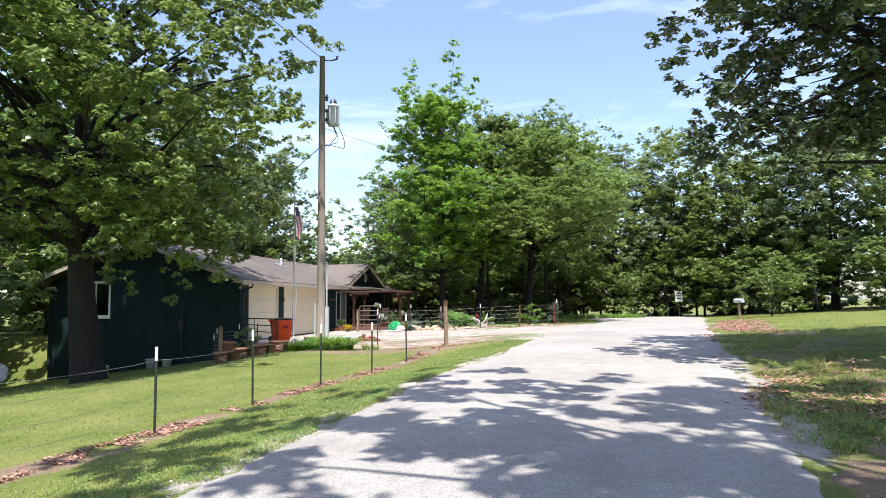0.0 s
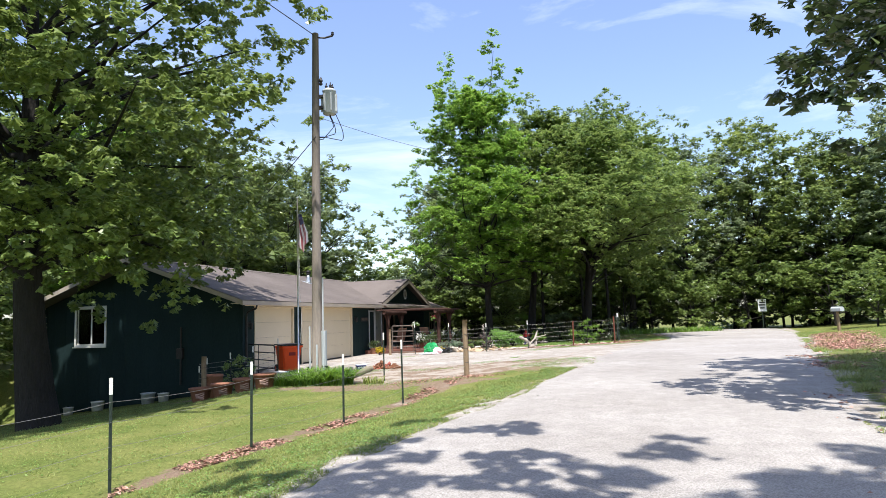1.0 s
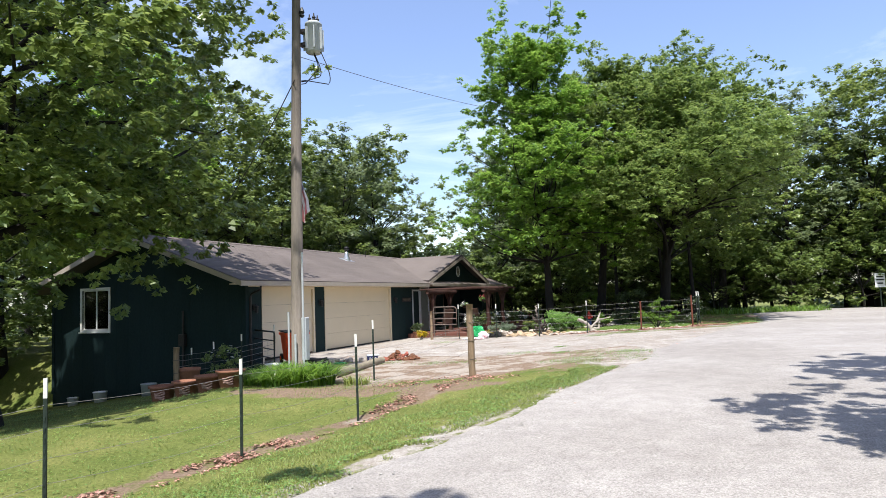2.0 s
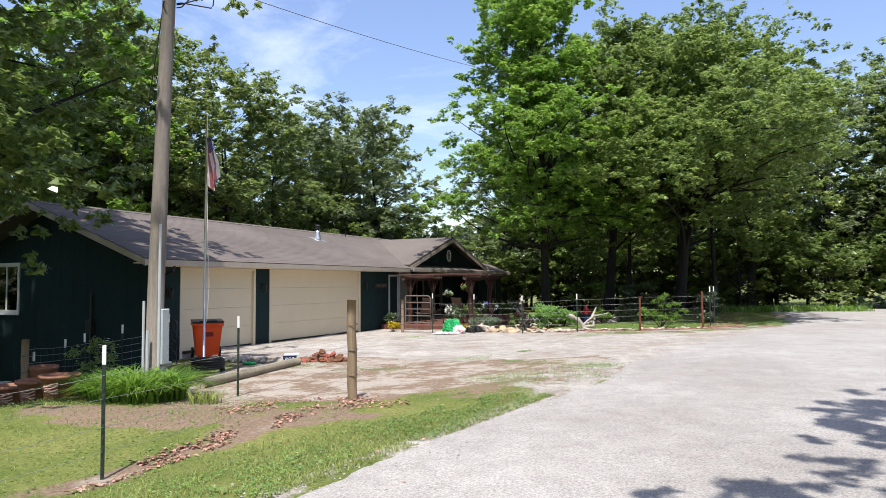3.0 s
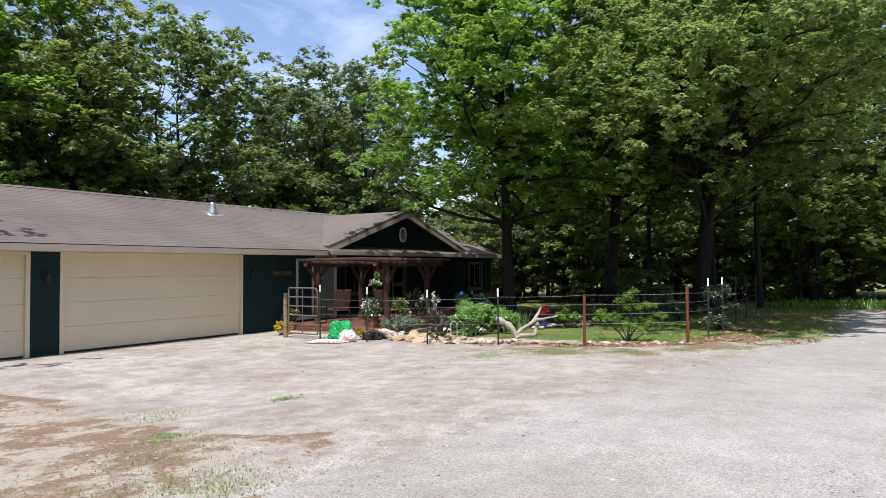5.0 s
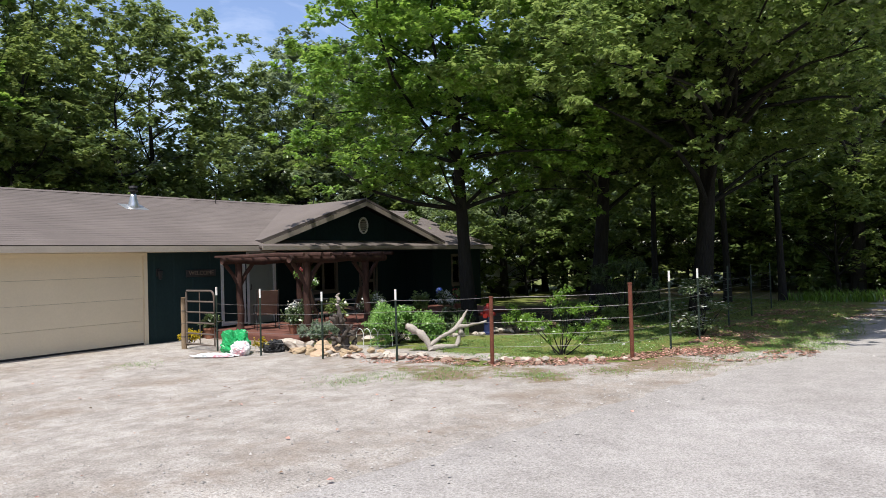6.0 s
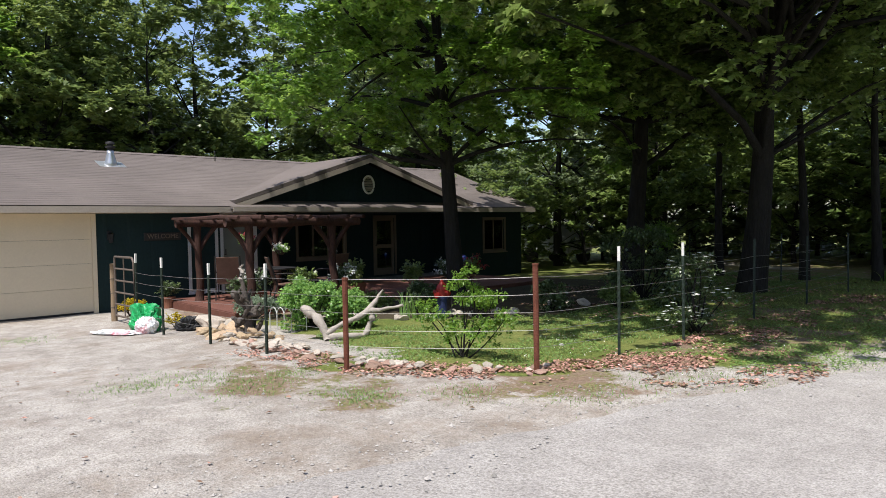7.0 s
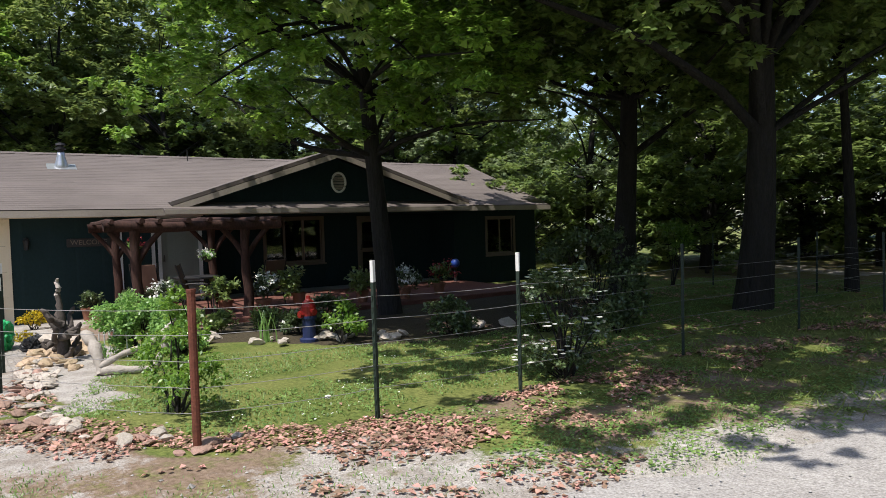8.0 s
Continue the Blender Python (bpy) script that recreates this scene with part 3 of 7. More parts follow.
def road_material():
    m = bpy.data.materials.new("pale_chip_seal")
    m.use_nodes = True
    n, l = m.node_tree.nodes, m.node_tree.links
    b = n["Principled BSDF"]
    b.inputs["Roughness"].default_value = 0.92
    b.inputs["Specular IOR Level"].default_value = 0.2
    vec = n.new("ShaderNodeTexCoord").outputs["Object"]
    c, vor, mid = gravel_colour(n, l, vec, (0.335, 0.323, 0.312), (0.272, 0.260, 0.251))
    stain = tex(n, l, "ShaderNodeTexNoise", vec, 0.8, 9, 0.75)
    sf = ramp2(n, l, stain.outputs["Fac"], 0.60, (0, 0, 0), 0.70, (0.5, 0.5, 0.5))
    dark = ramp2(n, l, mid.outputs["Fac"], 0.3, (0.17, 0.16, 0.152), 0.7, (0.235, 0.223, 0.215))
    c = mixc(n, l, sf, c, dark)
    l.new(c, b.inputs["Base Color"])
    nrm = bump_node(n, l, vor.outputs["Distance"], 0.5, 0.012)
    nrm = bump_node(n, l, mid.outputs["Fac"], 0.35, 0.03, nrm)
    l.new(nrm, b.inputs["Normal"])
    return m


def build_road():
    verts, faces = [], []
    across = 16
    ys = list(np.arange(-40, 50.01, 0.2))
    for j, y in enumerate(ys):
        xl, xr = lerp_table(ROAD_L, y), lerp_table(ROAD_R, y)
        xl += 0.16 * noise.noise(Vector((0, y * 0.9, 1))) + 0.10 * noise.noise(Vector((0, y * 3.5, 2)))
        xr += 0.16 * noise.noise(Vector((5, y * 0.9, 1))) + 0.10 * noise.noise(Vector((5, y * 3.5, 2)))
        for i in range(across + 1):
            s = i / across
            x = xl + (xr - xl) * s
            edge = min(s, 1 - s) * 2
            z = road_z(y) + 0.012 + 0.035 * sstep(0, 0.5, edge) + 0.008 * noise.noise(Vector((x * 0.6, y * 0.6, 4)))
            if i in (0, across):
                z = gh(x, y) - 0.015
            verts.append((x, y, z))
    w = across + 1
    faces = [(j * w + i, j * w + i + 1, (j + 1) * w + i + 1, (j + 1) * w + i) for j in range(len(ys) - 1) for i in range(across)]
    ob = raw("road", verts, faces, road_material(), smooth=True)
    return tagged(ob, "pale grey chip-sealed country lane, patched and dusty", "road", kind="structure")


build_ground()
build_road()


# ---- trees ----
def fast_mesh(name, verts, quads, mat):
    me = bpy.data.meshes.new(name)
    nv, nq = len(verts), len(quads)
    me.vertices.add(nv)
    me.vertices.foreach_set("co", np.asarray(verts, dtype=np.float32).ravel())
    k = len(quads[0])
    me.loops.add(nq * k)
    me.loops.foreach_set("vertex_index", np.asarray(quads, dtype=np.int32).ravel())
    me.polygons.add(nq)
    me.polygons.foreach_set("loop_start", np.arange(0, nq * k, k, dtype=np.int32))
    me.update(calc_edges=True)
    me.materials.append(mat)
    return me


def leaf_quads(rng, base, axis_dir, normal, length, width):
    """Folded leaf blades: base, side, tip, side."""
    axis_dir = axis_dir / (np.linalg.norm(axis_dir, axis=1, keepdims=True) + 1e-9)
    side = np.cross(axis_dir, normal)
    side /= np.linalg.norm(side, axis=1, keepdims=True) + 1e-9
    nrm = np.cross(side, axis_dir)
    L, W = length[:, None], width[:, None]
    mid = base + axis_dir * L * 0.52
    v = np.empty((len(base), 4, 3))
    v[:, 0] = base
    v[:, 1] = mid + side * W * 0.5 + nrm * W * 0.16
    v[:, 2] = base + axis_dir * L - nrm * L * 0.12
    v[:, 3] = mid - side * W * 0.5 + nrm * W * 0.16
    q = np.arange(len(base) * 4).reshape(-1, 4)
    return v.reshape(-1, 3), q


def leaf_wedges(rng, base, axis_dir, normal, length, width):
    """Leaves that widen towards the tip, for crowns seen from some way off."""
    axis_dir = axis_dir / (np.linalg.norm(axis_dir, axis=1, keepdims=True) + 1e-9)
    side = np.cross(axis_dir, normal)
    side /= np.linalg.norm(side, axis=1, keepdims=True) + 1e-9
    L, W = length[:, None], width[:, None]
    skew = rng.uniform(0.65, 1.0, (len(base), 2, 1))
    v = np.empty((len(base), 3, 3))
    v[:, 0] = base
    v[:, 1] = base + axis_dir * L * skew[:, 0] + side * W * 0.55
    v[:, 2] = base + axis_dir * L * skew[:, 1] - side * W * 0.55
    return v.reshape(-1, 3), np.arange(len(base) * 3).reshape(-1, 3)


def unit(rng, n):
    d = rng.normal(size=(n, 3))
    return d / np.linalg.norm(d, axis=1, keepdims=True)


def foliage(rng, centres, radii, count, leaf, droop=0.25, flat=0.75, wedge=False, fill=1.0):
    """Sprays of leaves on twigs: each clump is a handful of leafy pads, closed above and open below."""
    weights = radii ** 2
    per = np.maximum(6, (count * weights / weights.sum() / (13 if wedge else 9)).astype(int))
    tip, out = [], []
    for c, r, k in zip(centres, radii, per):
        pads = max(3, min(9, k // 6))
        pd = unit(rng, pads)
        pd[:, 2] = np.where(rng.random(pads) < 0.75, abs(pd[:, 2]), pd[:, 2]) * flat
        pc = c + pd * r * (0.45 + 0.5 * rng.random((pads, 1)))
        girth = r * rng.uniform(0.30, 0.54, pads) * (1.3 if k < 40 else 1.0) * fill ** 0.5
        sprays = max(pads, int(k * fill) // 7) if wedge else k
        which = rng.integers(0, pads, sprays)
        d = unit(rng, sprays)
        if wedge:
            d[:, 2] = np.where(rng.random(sprays) < 0.62, abs(d[:, 2]), d[:, 2])
        d[:, 2] *= 0.8 if wedge else 0.62
        d += pd[which] * 0.25
        reach = (0.5 + 0.5 * rng.random(sprays) ** 0.6) if wedge else (0.25 + 0.75 * rng.random(sprays) ** 0.5)
        at = pc[which] + d * (girth[which] * reach)[:, None]
        grow = d * 0.7 + pd[which] * 0.5
        if wedge:
            pick = rng.integers(0, sprays, k)
            at = at[pick] + unit(rng, k) * (leaf * 2.3 * rng.random(k) ** 0.5)[:, None] * np.array([1, 1, 0.6])
            grow = grow[pick]
        tip.append(at)
        out.append(grow)
    tip, out = np.concatenate(tip), np.concatenate(out)
    n = 13 if wedge else 9
    t = np.repeat(tip, n, axis=0)
    o = np.repeat(out, n, axis=0)
    m = len(t)
    ln = leaf * rng.uniform(0.7, 1.35, m)
    if wedge:
        # drooping rosettes at the twig ends
        a = rng.random(m) * 2 * np.pi
        ax = np.stack([np.cos(a), np.sin(a), -droop - rng.uniform(-0.25, 0.85, m)], 1) + o * 0.45
        nr = unit(rng, m) * 0.35 + o * 0.3
        nr[:, 2] += 1.0
        big = np.repeat(rng.uniform(0.8, 1.2, len(tip)), n)
        base = t + unit(rng, m) * (leaf * 0.5 * big * rng.random(m))[:, None]
        return leaf_wedges(rng, base, ax, nr, ln * big, ln * big * rng.uniform(0.5, 0.75, m))
    ax = o * 0.7 + unit(rng, m) * 0.9
    ax[:, 2] -= droop
    nr = unit(rng, m) * 0.6 + o * 0.45
    nr[:, 2] += 0.8
    base = t + unit(rng, m) * (leaf * 1.25) * rng.random((m, 1))
    return leaf_quads(rng, base, ax, nr, ln, ln * rng.uniform(0.5, 0.72, m))


def limb(bm, a, b, r0, r1, rng, bend=0.12, sides=5, steps=4):
    a, b = np.array(a), np.array(b)
    d = b - a
    L = np.linalg.norm(d)
    off = rng.normal(size=3) * bend * L
    off[2] += 0.12 * L
    pts, rad = [], []
    for i in range(steps + 1):
        s = i / steps
        pts.append(tuple(a + d * s + off * math.sin(math.pi * s) * 0.6))
        rad.append(r0 + (r1 - r0) * s)
    tube(bm, pts, rad, sides)


def crown_points(rng, n, low, high, radius, shape):
    """Clump centres in a crown; shape gives the outline's radius by height 0 to 1."""
    pts, rads = [], []
    while len(pts) < n:
        h = rng.random()
        lim = radius * shape(h)
        a = rng.random() * 2 * math.pi
        wob = 0.75 + 0.5 * rng.random()
        r = lim * wob * math.sqrt(0.15 + 0.85 * rng.random()) * 0.92
        pts.append((r * math.cos(a), r * math.sin(a), low + (high - low) * h))
        rads.append(radius * rng.uniform(0.21, 0.39))
    return np.array(pts), np.array(rads)


def dome(h):
    return math.sqrt(max(0.05, 1 - (2 * h - 0.85) ** 2 / 1.45)) if h > 0.3 else 0.72 + 0.8 * h


def cone(h):
    return 0.95 - 0.72 * h + 0.12 * math.sin(9 * h)


def tree_meshes(seed, low, high, radius, trunk_r, clumps, leaves, leaf, shape=dome, lean=(0, 0), extra=(), droop=0.25, fill=1.0):
    """Bark and leaf meshes of one tree with its foot at the origin."""
    rng = np.random.default_rng(seed)
    pts, rads = crown_points(rng, clumps, low, high, radius, shape)
    pts[:, 0] += lean[0] * (pts[:, 2] / high)
    pts[:, 1] += lean[1] * (pts[:, 2] / high)
    if len(extra):
        e = np.array(extra, dtype=float)
        pts = np.concatenate([pts, e[:, :3]])
        rads = np.concatenate([rads, e[:, 3]])
    bm = bmesh.new()
    n = 9
    path, rad = [], []
    top = low + (high - low) * 0.72
    for i in range(n + 1):
        s = i / n
        wob = 0.09 * radius * s
        path.append((lean[0] * s * top / high + wob * math.sin(3.1 * s + seed), lean[1] * s * top / high + wob * math.cos(2.3 * s + seed), -0.6 + (top + 0.6) * s))
        rad.append(trunk_r * (1.28 - 0.28 * min(1, s * 6)) * (1 - 0.85 * s) if s < 0.16 else trunk_r * (1.02 - 0.9 * s))
    tube(bm, path, rad, 10)
    P = np.array(path)
    for c, r in zip(pts, rads):
        hd = math.hypot(c[0] - lean[0] * c[2] / high, c[1] - lean[1] * c[2] / high)
        if rng.random() < 0.45:
            continue
        zt = max(low * 0.8 + rng.random() * 0.45 * (top - low), min(top * 0.97, c[2] - hd * 0.6))
        k = int(np.argmin(abs(P[:, 2] - zt)))
        limb(bm, P[k], c, max(0.016, min(rad[k] * 0.45, 0.016 * math.dist(P[k], c) + 0.01)), 0.012, rng)
    bark = bpy.data.meshes.new("trunk")
    bm.to_mesh(bark)
    bm.free()
    for p in bark.polygons:
        p.use_smooth = True
    bark.materials.append(M_BARK_SHADED)
    v, q = foliage(rng, pts, rads, leaves, leaf, droop=droop, wedge=True, fill=fill)
    return bark, v, q


def tree(seed, base, mat, label, name="tree", group="", **kw):
    bark, v, q = tree_meshes(seed, **kw)
    x, y = base
    e = empty(name, pose(x, y, gh(x, y)), label, "tree", group)
    t = new("trunk", bark)
    t.parent = e
    c = new("crown", fast_mesh("crown", v, q, mat))
    c.parent = e
    return e


# the broad oak beside the gable end
tree(11, (-9.58, 18.44), M_LEAF_SHADE, "broad dark-trunked oak with drooping leaf sprays beside the house", "oak_tree",
     low=3.6, high=15.0, radius=6.0, trunk_r=0.42, clumps=165, leaves=250000, leaf=0.14, droop=0.55, lean=(-1.0, -1.2), fill=1.7,
     extra=[(2.2, -2.2, 4.6, 1.1), (1.0, -3.2, 4.4, 1.2), (3.6, -1.6, 6.2, 1.2), (2.0, -3.0, 6.4, 1.3), (-0.6, -4.0, 5.4, 1.3), (2.9, -0.6, 3.6, 0.8), (3.4, -1.2, 3.1, 0.6), (1.8, -2.0, 3.4, 0.7), (-1.6, -3.4, 3.6, 1.0), (4.6, 0.5, 8.8, 1.2), (5.2, 0.2, 10.4, 1.2), (3.2, -1.0, 4.2, 0.9), (2.6, -1.4, 3.2, 0.7), (-3.5, -3, 3.9, 1.2), (-5, -2, 4.6, 1.4), (3.8, -0.5, 5.4, 1.0), (5.6, 0, 9.4, 0.9), (4.9, 1.5, 11.6, 1.1), (-2.2, -3.8, 5.0, 1.3), (2.4, 5.4, 7.2, 1.2), (1.4, 5.4, 9.0, 1.3), (0.2, 5.8, 7.6, 1.3), (3.0, 5.2, 9.6, 1.2)])
# trees beside the lane, on its other side
tree(23, (4.6, 0.6), M_LEAF_DARK, "tall oak overhanging the lane", "oak_tree",
     low=6.2, high=13.0, radius=6.3, trunk_r=0.36, clumps=70, leaves=27000, leaf=0.26,
     extra=[(-6.5, 1.4, 9.2, 1.3), (-6.4, 2.6, 9.6, 1.3), (-6.0, 4.0, 9.4, 1.3), (-5.6, 5.2, 9.8, 1.2), (-4.6, 6.4, 9.6, 1.2), (-5.0, 3.0, 9.0, 1.4), (-6.8, 0.2, 9.0, 1.2), (-3.4, 6.6, 9.4, 1.2), (-4.0, 4.8, 9.2, 1.4)])
# shade of the crown's underside is put into this oak's leaf colour
tree(24, (11.9, 12.2), M_LEAF_DEEP, "shade-darkened oak on the grass bank beside the lane", "oak_tree",
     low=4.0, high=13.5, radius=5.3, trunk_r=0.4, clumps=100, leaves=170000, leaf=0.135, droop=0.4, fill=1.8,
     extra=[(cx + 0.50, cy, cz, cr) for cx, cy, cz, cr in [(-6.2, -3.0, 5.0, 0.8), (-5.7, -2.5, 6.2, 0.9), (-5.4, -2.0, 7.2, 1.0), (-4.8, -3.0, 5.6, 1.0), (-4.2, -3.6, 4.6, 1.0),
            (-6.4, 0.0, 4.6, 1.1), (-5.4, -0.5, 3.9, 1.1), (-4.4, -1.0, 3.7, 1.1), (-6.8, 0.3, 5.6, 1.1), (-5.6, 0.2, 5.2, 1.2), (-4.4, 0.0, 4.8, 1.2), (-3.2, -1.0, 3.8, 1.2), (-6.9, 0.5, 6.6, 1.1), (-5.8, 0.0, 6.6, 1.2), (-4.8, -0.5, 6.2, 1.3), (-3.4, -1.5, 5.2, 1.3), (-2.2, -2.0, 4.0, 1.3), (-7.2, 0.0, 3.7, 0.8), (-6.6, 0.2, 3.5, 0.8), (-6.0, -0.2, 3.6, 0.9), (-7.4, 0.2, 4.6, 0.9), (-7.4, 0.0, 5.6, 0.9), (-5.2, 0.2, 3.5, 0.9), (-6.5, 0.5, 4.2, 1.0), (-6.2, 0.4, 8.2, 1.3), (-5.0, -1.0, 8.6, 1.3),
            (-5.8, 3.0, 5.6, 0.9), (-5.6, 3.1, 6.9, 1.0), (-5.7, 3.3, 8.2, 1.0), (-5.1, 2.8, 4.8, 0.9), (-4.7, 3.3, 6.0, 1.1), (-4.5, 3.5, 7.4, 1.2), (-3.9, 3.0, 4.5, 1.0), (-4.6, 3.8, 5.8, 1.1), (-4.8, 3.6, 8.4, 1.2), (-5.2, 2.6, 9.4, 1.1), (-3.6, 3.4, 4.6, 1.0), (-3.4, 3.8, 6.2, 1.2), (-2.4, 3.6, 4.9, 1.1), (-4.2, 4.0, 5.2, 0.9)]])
# the tall twin-topped tree in front of the porch
tree(31, (0.03, 38.9), M_LEAF_BRIGHT, "tall bright green twin-topped sweetgum beside the porch", "sweetgum_tree",
     low=3.4, high=12.6, radius=3.75, trunk_r=0.205, clumps=100, leaves=185000, leaf=0.115, shape=cone, lean=(-0.5, -1.6),
     extra=[(-2.0, 0, 12.4, 1.0), (-2.1, 0.1, 13.6, 0.95), (-1.9, 0, 14.7, 0.7), (-1.7, 0, 15.4, 0.4), (-1.2, 0, 11.4, 1.2), (0.8, 0, 13.2, 1.0), (0.9, 0.1, 14.5, 0.95), (0.7, 0, 15.7, 0.8), (0.5, 0, 16.7, 0.5), (0.3, 0, 12.0, 1.2),
            (-3.6, -0.6, 8.4, 1.0), (-3.9, -0.8, 7.3, 0.9), (-3.3, -1.6, 5.6, 1.0), (-2.4, -2.4, 4.3, 0.9), (-3.0, 0.4, 9.6, 0.9), (-0.6, -2.9, 4.9, 1.0), (1.6, -2.6, 5.4, 1.1), (-1.4, -1.8, 3.9, 1.0), (0.4, -2.4, 3.9, 1.0), (-2.8, -0.6, 4.6, 1.0), (-1.0, 0.8, 4.2, 1.2), (1.0, 1.0, 4.4, 1.2), (-0.2, -3.4, 6.4, 1.2), (-1.8, -3.0, 6.0, 1.1),
            (-1.5, -4.2, 6.0, 1.0), (0.2, -4.6, 5.6, 1.0), (1.8, -4.4, 5.8, 1.1), (0.9, -3.8, 7.2, 1.1), (2.4, -3.0, 6.8, 1.2), (0.5, -5.0, 7.0, 1.2), (2.2, -4.8, 7.6, 1.2), (-0.8, -5.0, 7.6, 1.1), (-1.0, -2.0, 3.3, 0.7), (-0.3, -1.2, 3.1, 0.7), (1.2, -1.5, 3.4, 0.7), (-1.8, -1.4, 3.5, 0.7)])
THIN = [(5.6, 46.4, 34), (7.2, 46.6, 35), (3.2, 47.5, 36)]
# oaks over the garden
tree(32, (2.15, 43.27), M_LEAF_OAK, "dark-trunked oak in the shaded side yard", "oak_tree",
     low=3.4, high=12.4, radius=4.0, trunk_r=0.26, clumps=76, leaves=130000, leaf=0.14, lean=(0.7, -0.4), fill=1.5,
     extra=[(-4.2, 0.6, 6.4, 1.2), (-3.0, 0.2, 6.0, 1.2), (-2.0, 1.2, 6.6, 1.2), (-4.6, -0.8, 7.0, 1.2), (-3.4, -1.4, 6.4, 1.2), (-2.2, -1.0, 5.8, 1.2), (-1.0, 0.2, 5.6, 1.2), (-5.2, 0.4, 7.6, 1.2), (-3.8, 1.6, 7.6, 1.3), (-1.2, -1.8, 5.0, 1.1), (1.5, -3.2, 4.4, 1.3), (0.2, -2.8, 4.0, 1.2), (3.2, -1.8, 4.4, 1.3), (2.4, 1.4, 4.2, 1.4)])
_rc = random.Random(14)
SKIRT = [(x + _rc.uniform(-0.4, 0.4), y + _rc.uniform(-0.4, 0.4), 4.8 + 1.05 * (y + 7.6) + _rc.uniform(-0.5, 0.6), _rc.uniform(0.8, 1.1)) for x in (-2.4, -1.0, 0.4, 1.8, 3.2, 4.6) for y in (-7.6, -6.4, -5.2, -4.0, -2.8) if x < 1.0 or y > -5.0 - 0.5 * (4.6 - x)]
tree(33, (5.14, 42.55), M_LEAF_OAK, "large spreading oak with glossy leaves over the garden", "oak_tree",
     low=3.7, high=12.1, radius=4.7, trunk_r=0.29, clumps=104, leaves=235000, leaf=0.13, lean=(1.1, -0.9), fill=1.7,
     extra=SKIRT + [(ex, ey, min(ez, max(4.6, 5.4 + 1.1 * (ey + 8.0))) if ex < 1.5 else ez, er) for ex, ey, ez, er in [(-0.2, -8.6, 6.4, 1.1), (-1.6, -7.8, 6.6, 1.1), (-0.6, -7.6, 5.2, 1.0), (-1.8, -6.6, 5.0, 1.0), (-2.6, -6.0, 5.6, 1.0), (-1.5, -3.6, 5.2, 1.1), (0.5, -4.2, 5.6, 1.0), (2.5, -3.8, 5.0, 1.1), (4.5, -2.5, 4.6, 1.1), (3.2, -6.0, 6.4, 1.3), (1.6, -6.6, 7.0, 1.2), (3.6, -4.6, 5.6, 1.2), (2.4, -5.4, 8.2, 1.3), (4.4, -5.6, 7.6, 1.2), (2.4, -7.6, 6.2, 1.3), (3.4, -8.6, 6.6, 1.3), (1.6, -8.2, 7.2, 1.1), (4.2, -7.8, 7.4, 1.2), (2.8, -9.3, 6.0, 1.0), (4.6, -6.6, 5.6, 1.1),
            (1.6, -8.8, 6.0, 1.1), (2.0, -7.2, 5.6, 1.1), (3.0, -7.0, 5.6, 1.1), (3.6, -6.2, 5.0, 1.1), (1.2, -7.8, 6.6, 1.1), (0.4, -7.0, 6.4, 1.1), (4.4, -7.2, 6.0, 1.1), (2.8, -8.2, 7.6, 1.2), (1.0, -6.0, 5.6, 1.1),
            (-2.0, -5.5, 6.8, 1.2), (-0.8, -6.2, 7.2, 1.2), (0.4, -6.0, 6.8, 1.1), (-1.4, -4.6, 6.2, 1.2), (0.8, -5.0, 7.6, 1.2), (-2.6, -4.4, 7.0, 1.2), (-0.4, -7.0, 8.2, 1.2), (-1.6, -6.6, 8.4, 1.2)]])

for _x, _y, _s in THIN:
    tree(_s, (_x, _y), M_LEAF_OAK, "slender dark-trunked oak in the shaded yard", "oak_tree", "slender oaks",
         low=4.6, high=10.5, radius=2.8, trunk_r=0.13, clumps=36, leaves=28000, leaf=0.15, fill=1.6)

# woods: six kinds, planted again and again
KINDS = []
for k, (mat, lab, kw) in enumerate([
        (M_LEAF_WOOD, "leafy oak at the wood's edge", dict(low=2.6, high=13.5, radius=4.6, trunk_r=0.27, clumps=58, leaves=24000, leaf=0.21, fill=1.6)),
        (M_LEAF_GREY, "greyish green oak in the woods", dict(low=2.2, high=12.5, radius=4.4, trunk_r=0.25, clumps=56, leaves=23000, leaf=0.205, fill=1.6)),
        (M_LEAF_BRIGHT, "bright green young tree in the woods", dict(low=1.6, high=11.5, radius=3.6, trunk_r=0.18, clumps=52, leaves=23000, leaf=0.19)),
        (M_LEAF_DARK, "dense dark green woodland tree", dict(low=0.5, high=10.5, radius=4.2, trunk_r=0.22, clumps=52, leaves=20000, leaf=0.21, fill=1.6)),
        (M_LEAF_UNDER, "low bushy undergrowth tree", dict(low=0.5, high=4.6, radius=2.9, trunk_r=0.10, clumps=46, leaves=7500, leaf=0.225)),
        (M_LEAF_DARK, "distant leafy tree of the woods", dict(low=0.3, high=12.0, radius=4.6, trunk_r=0.24, clumps=46, leaves=6500, leaf=0.44))]):
    KINDS.append((mat, lab, kw, 60 + k))

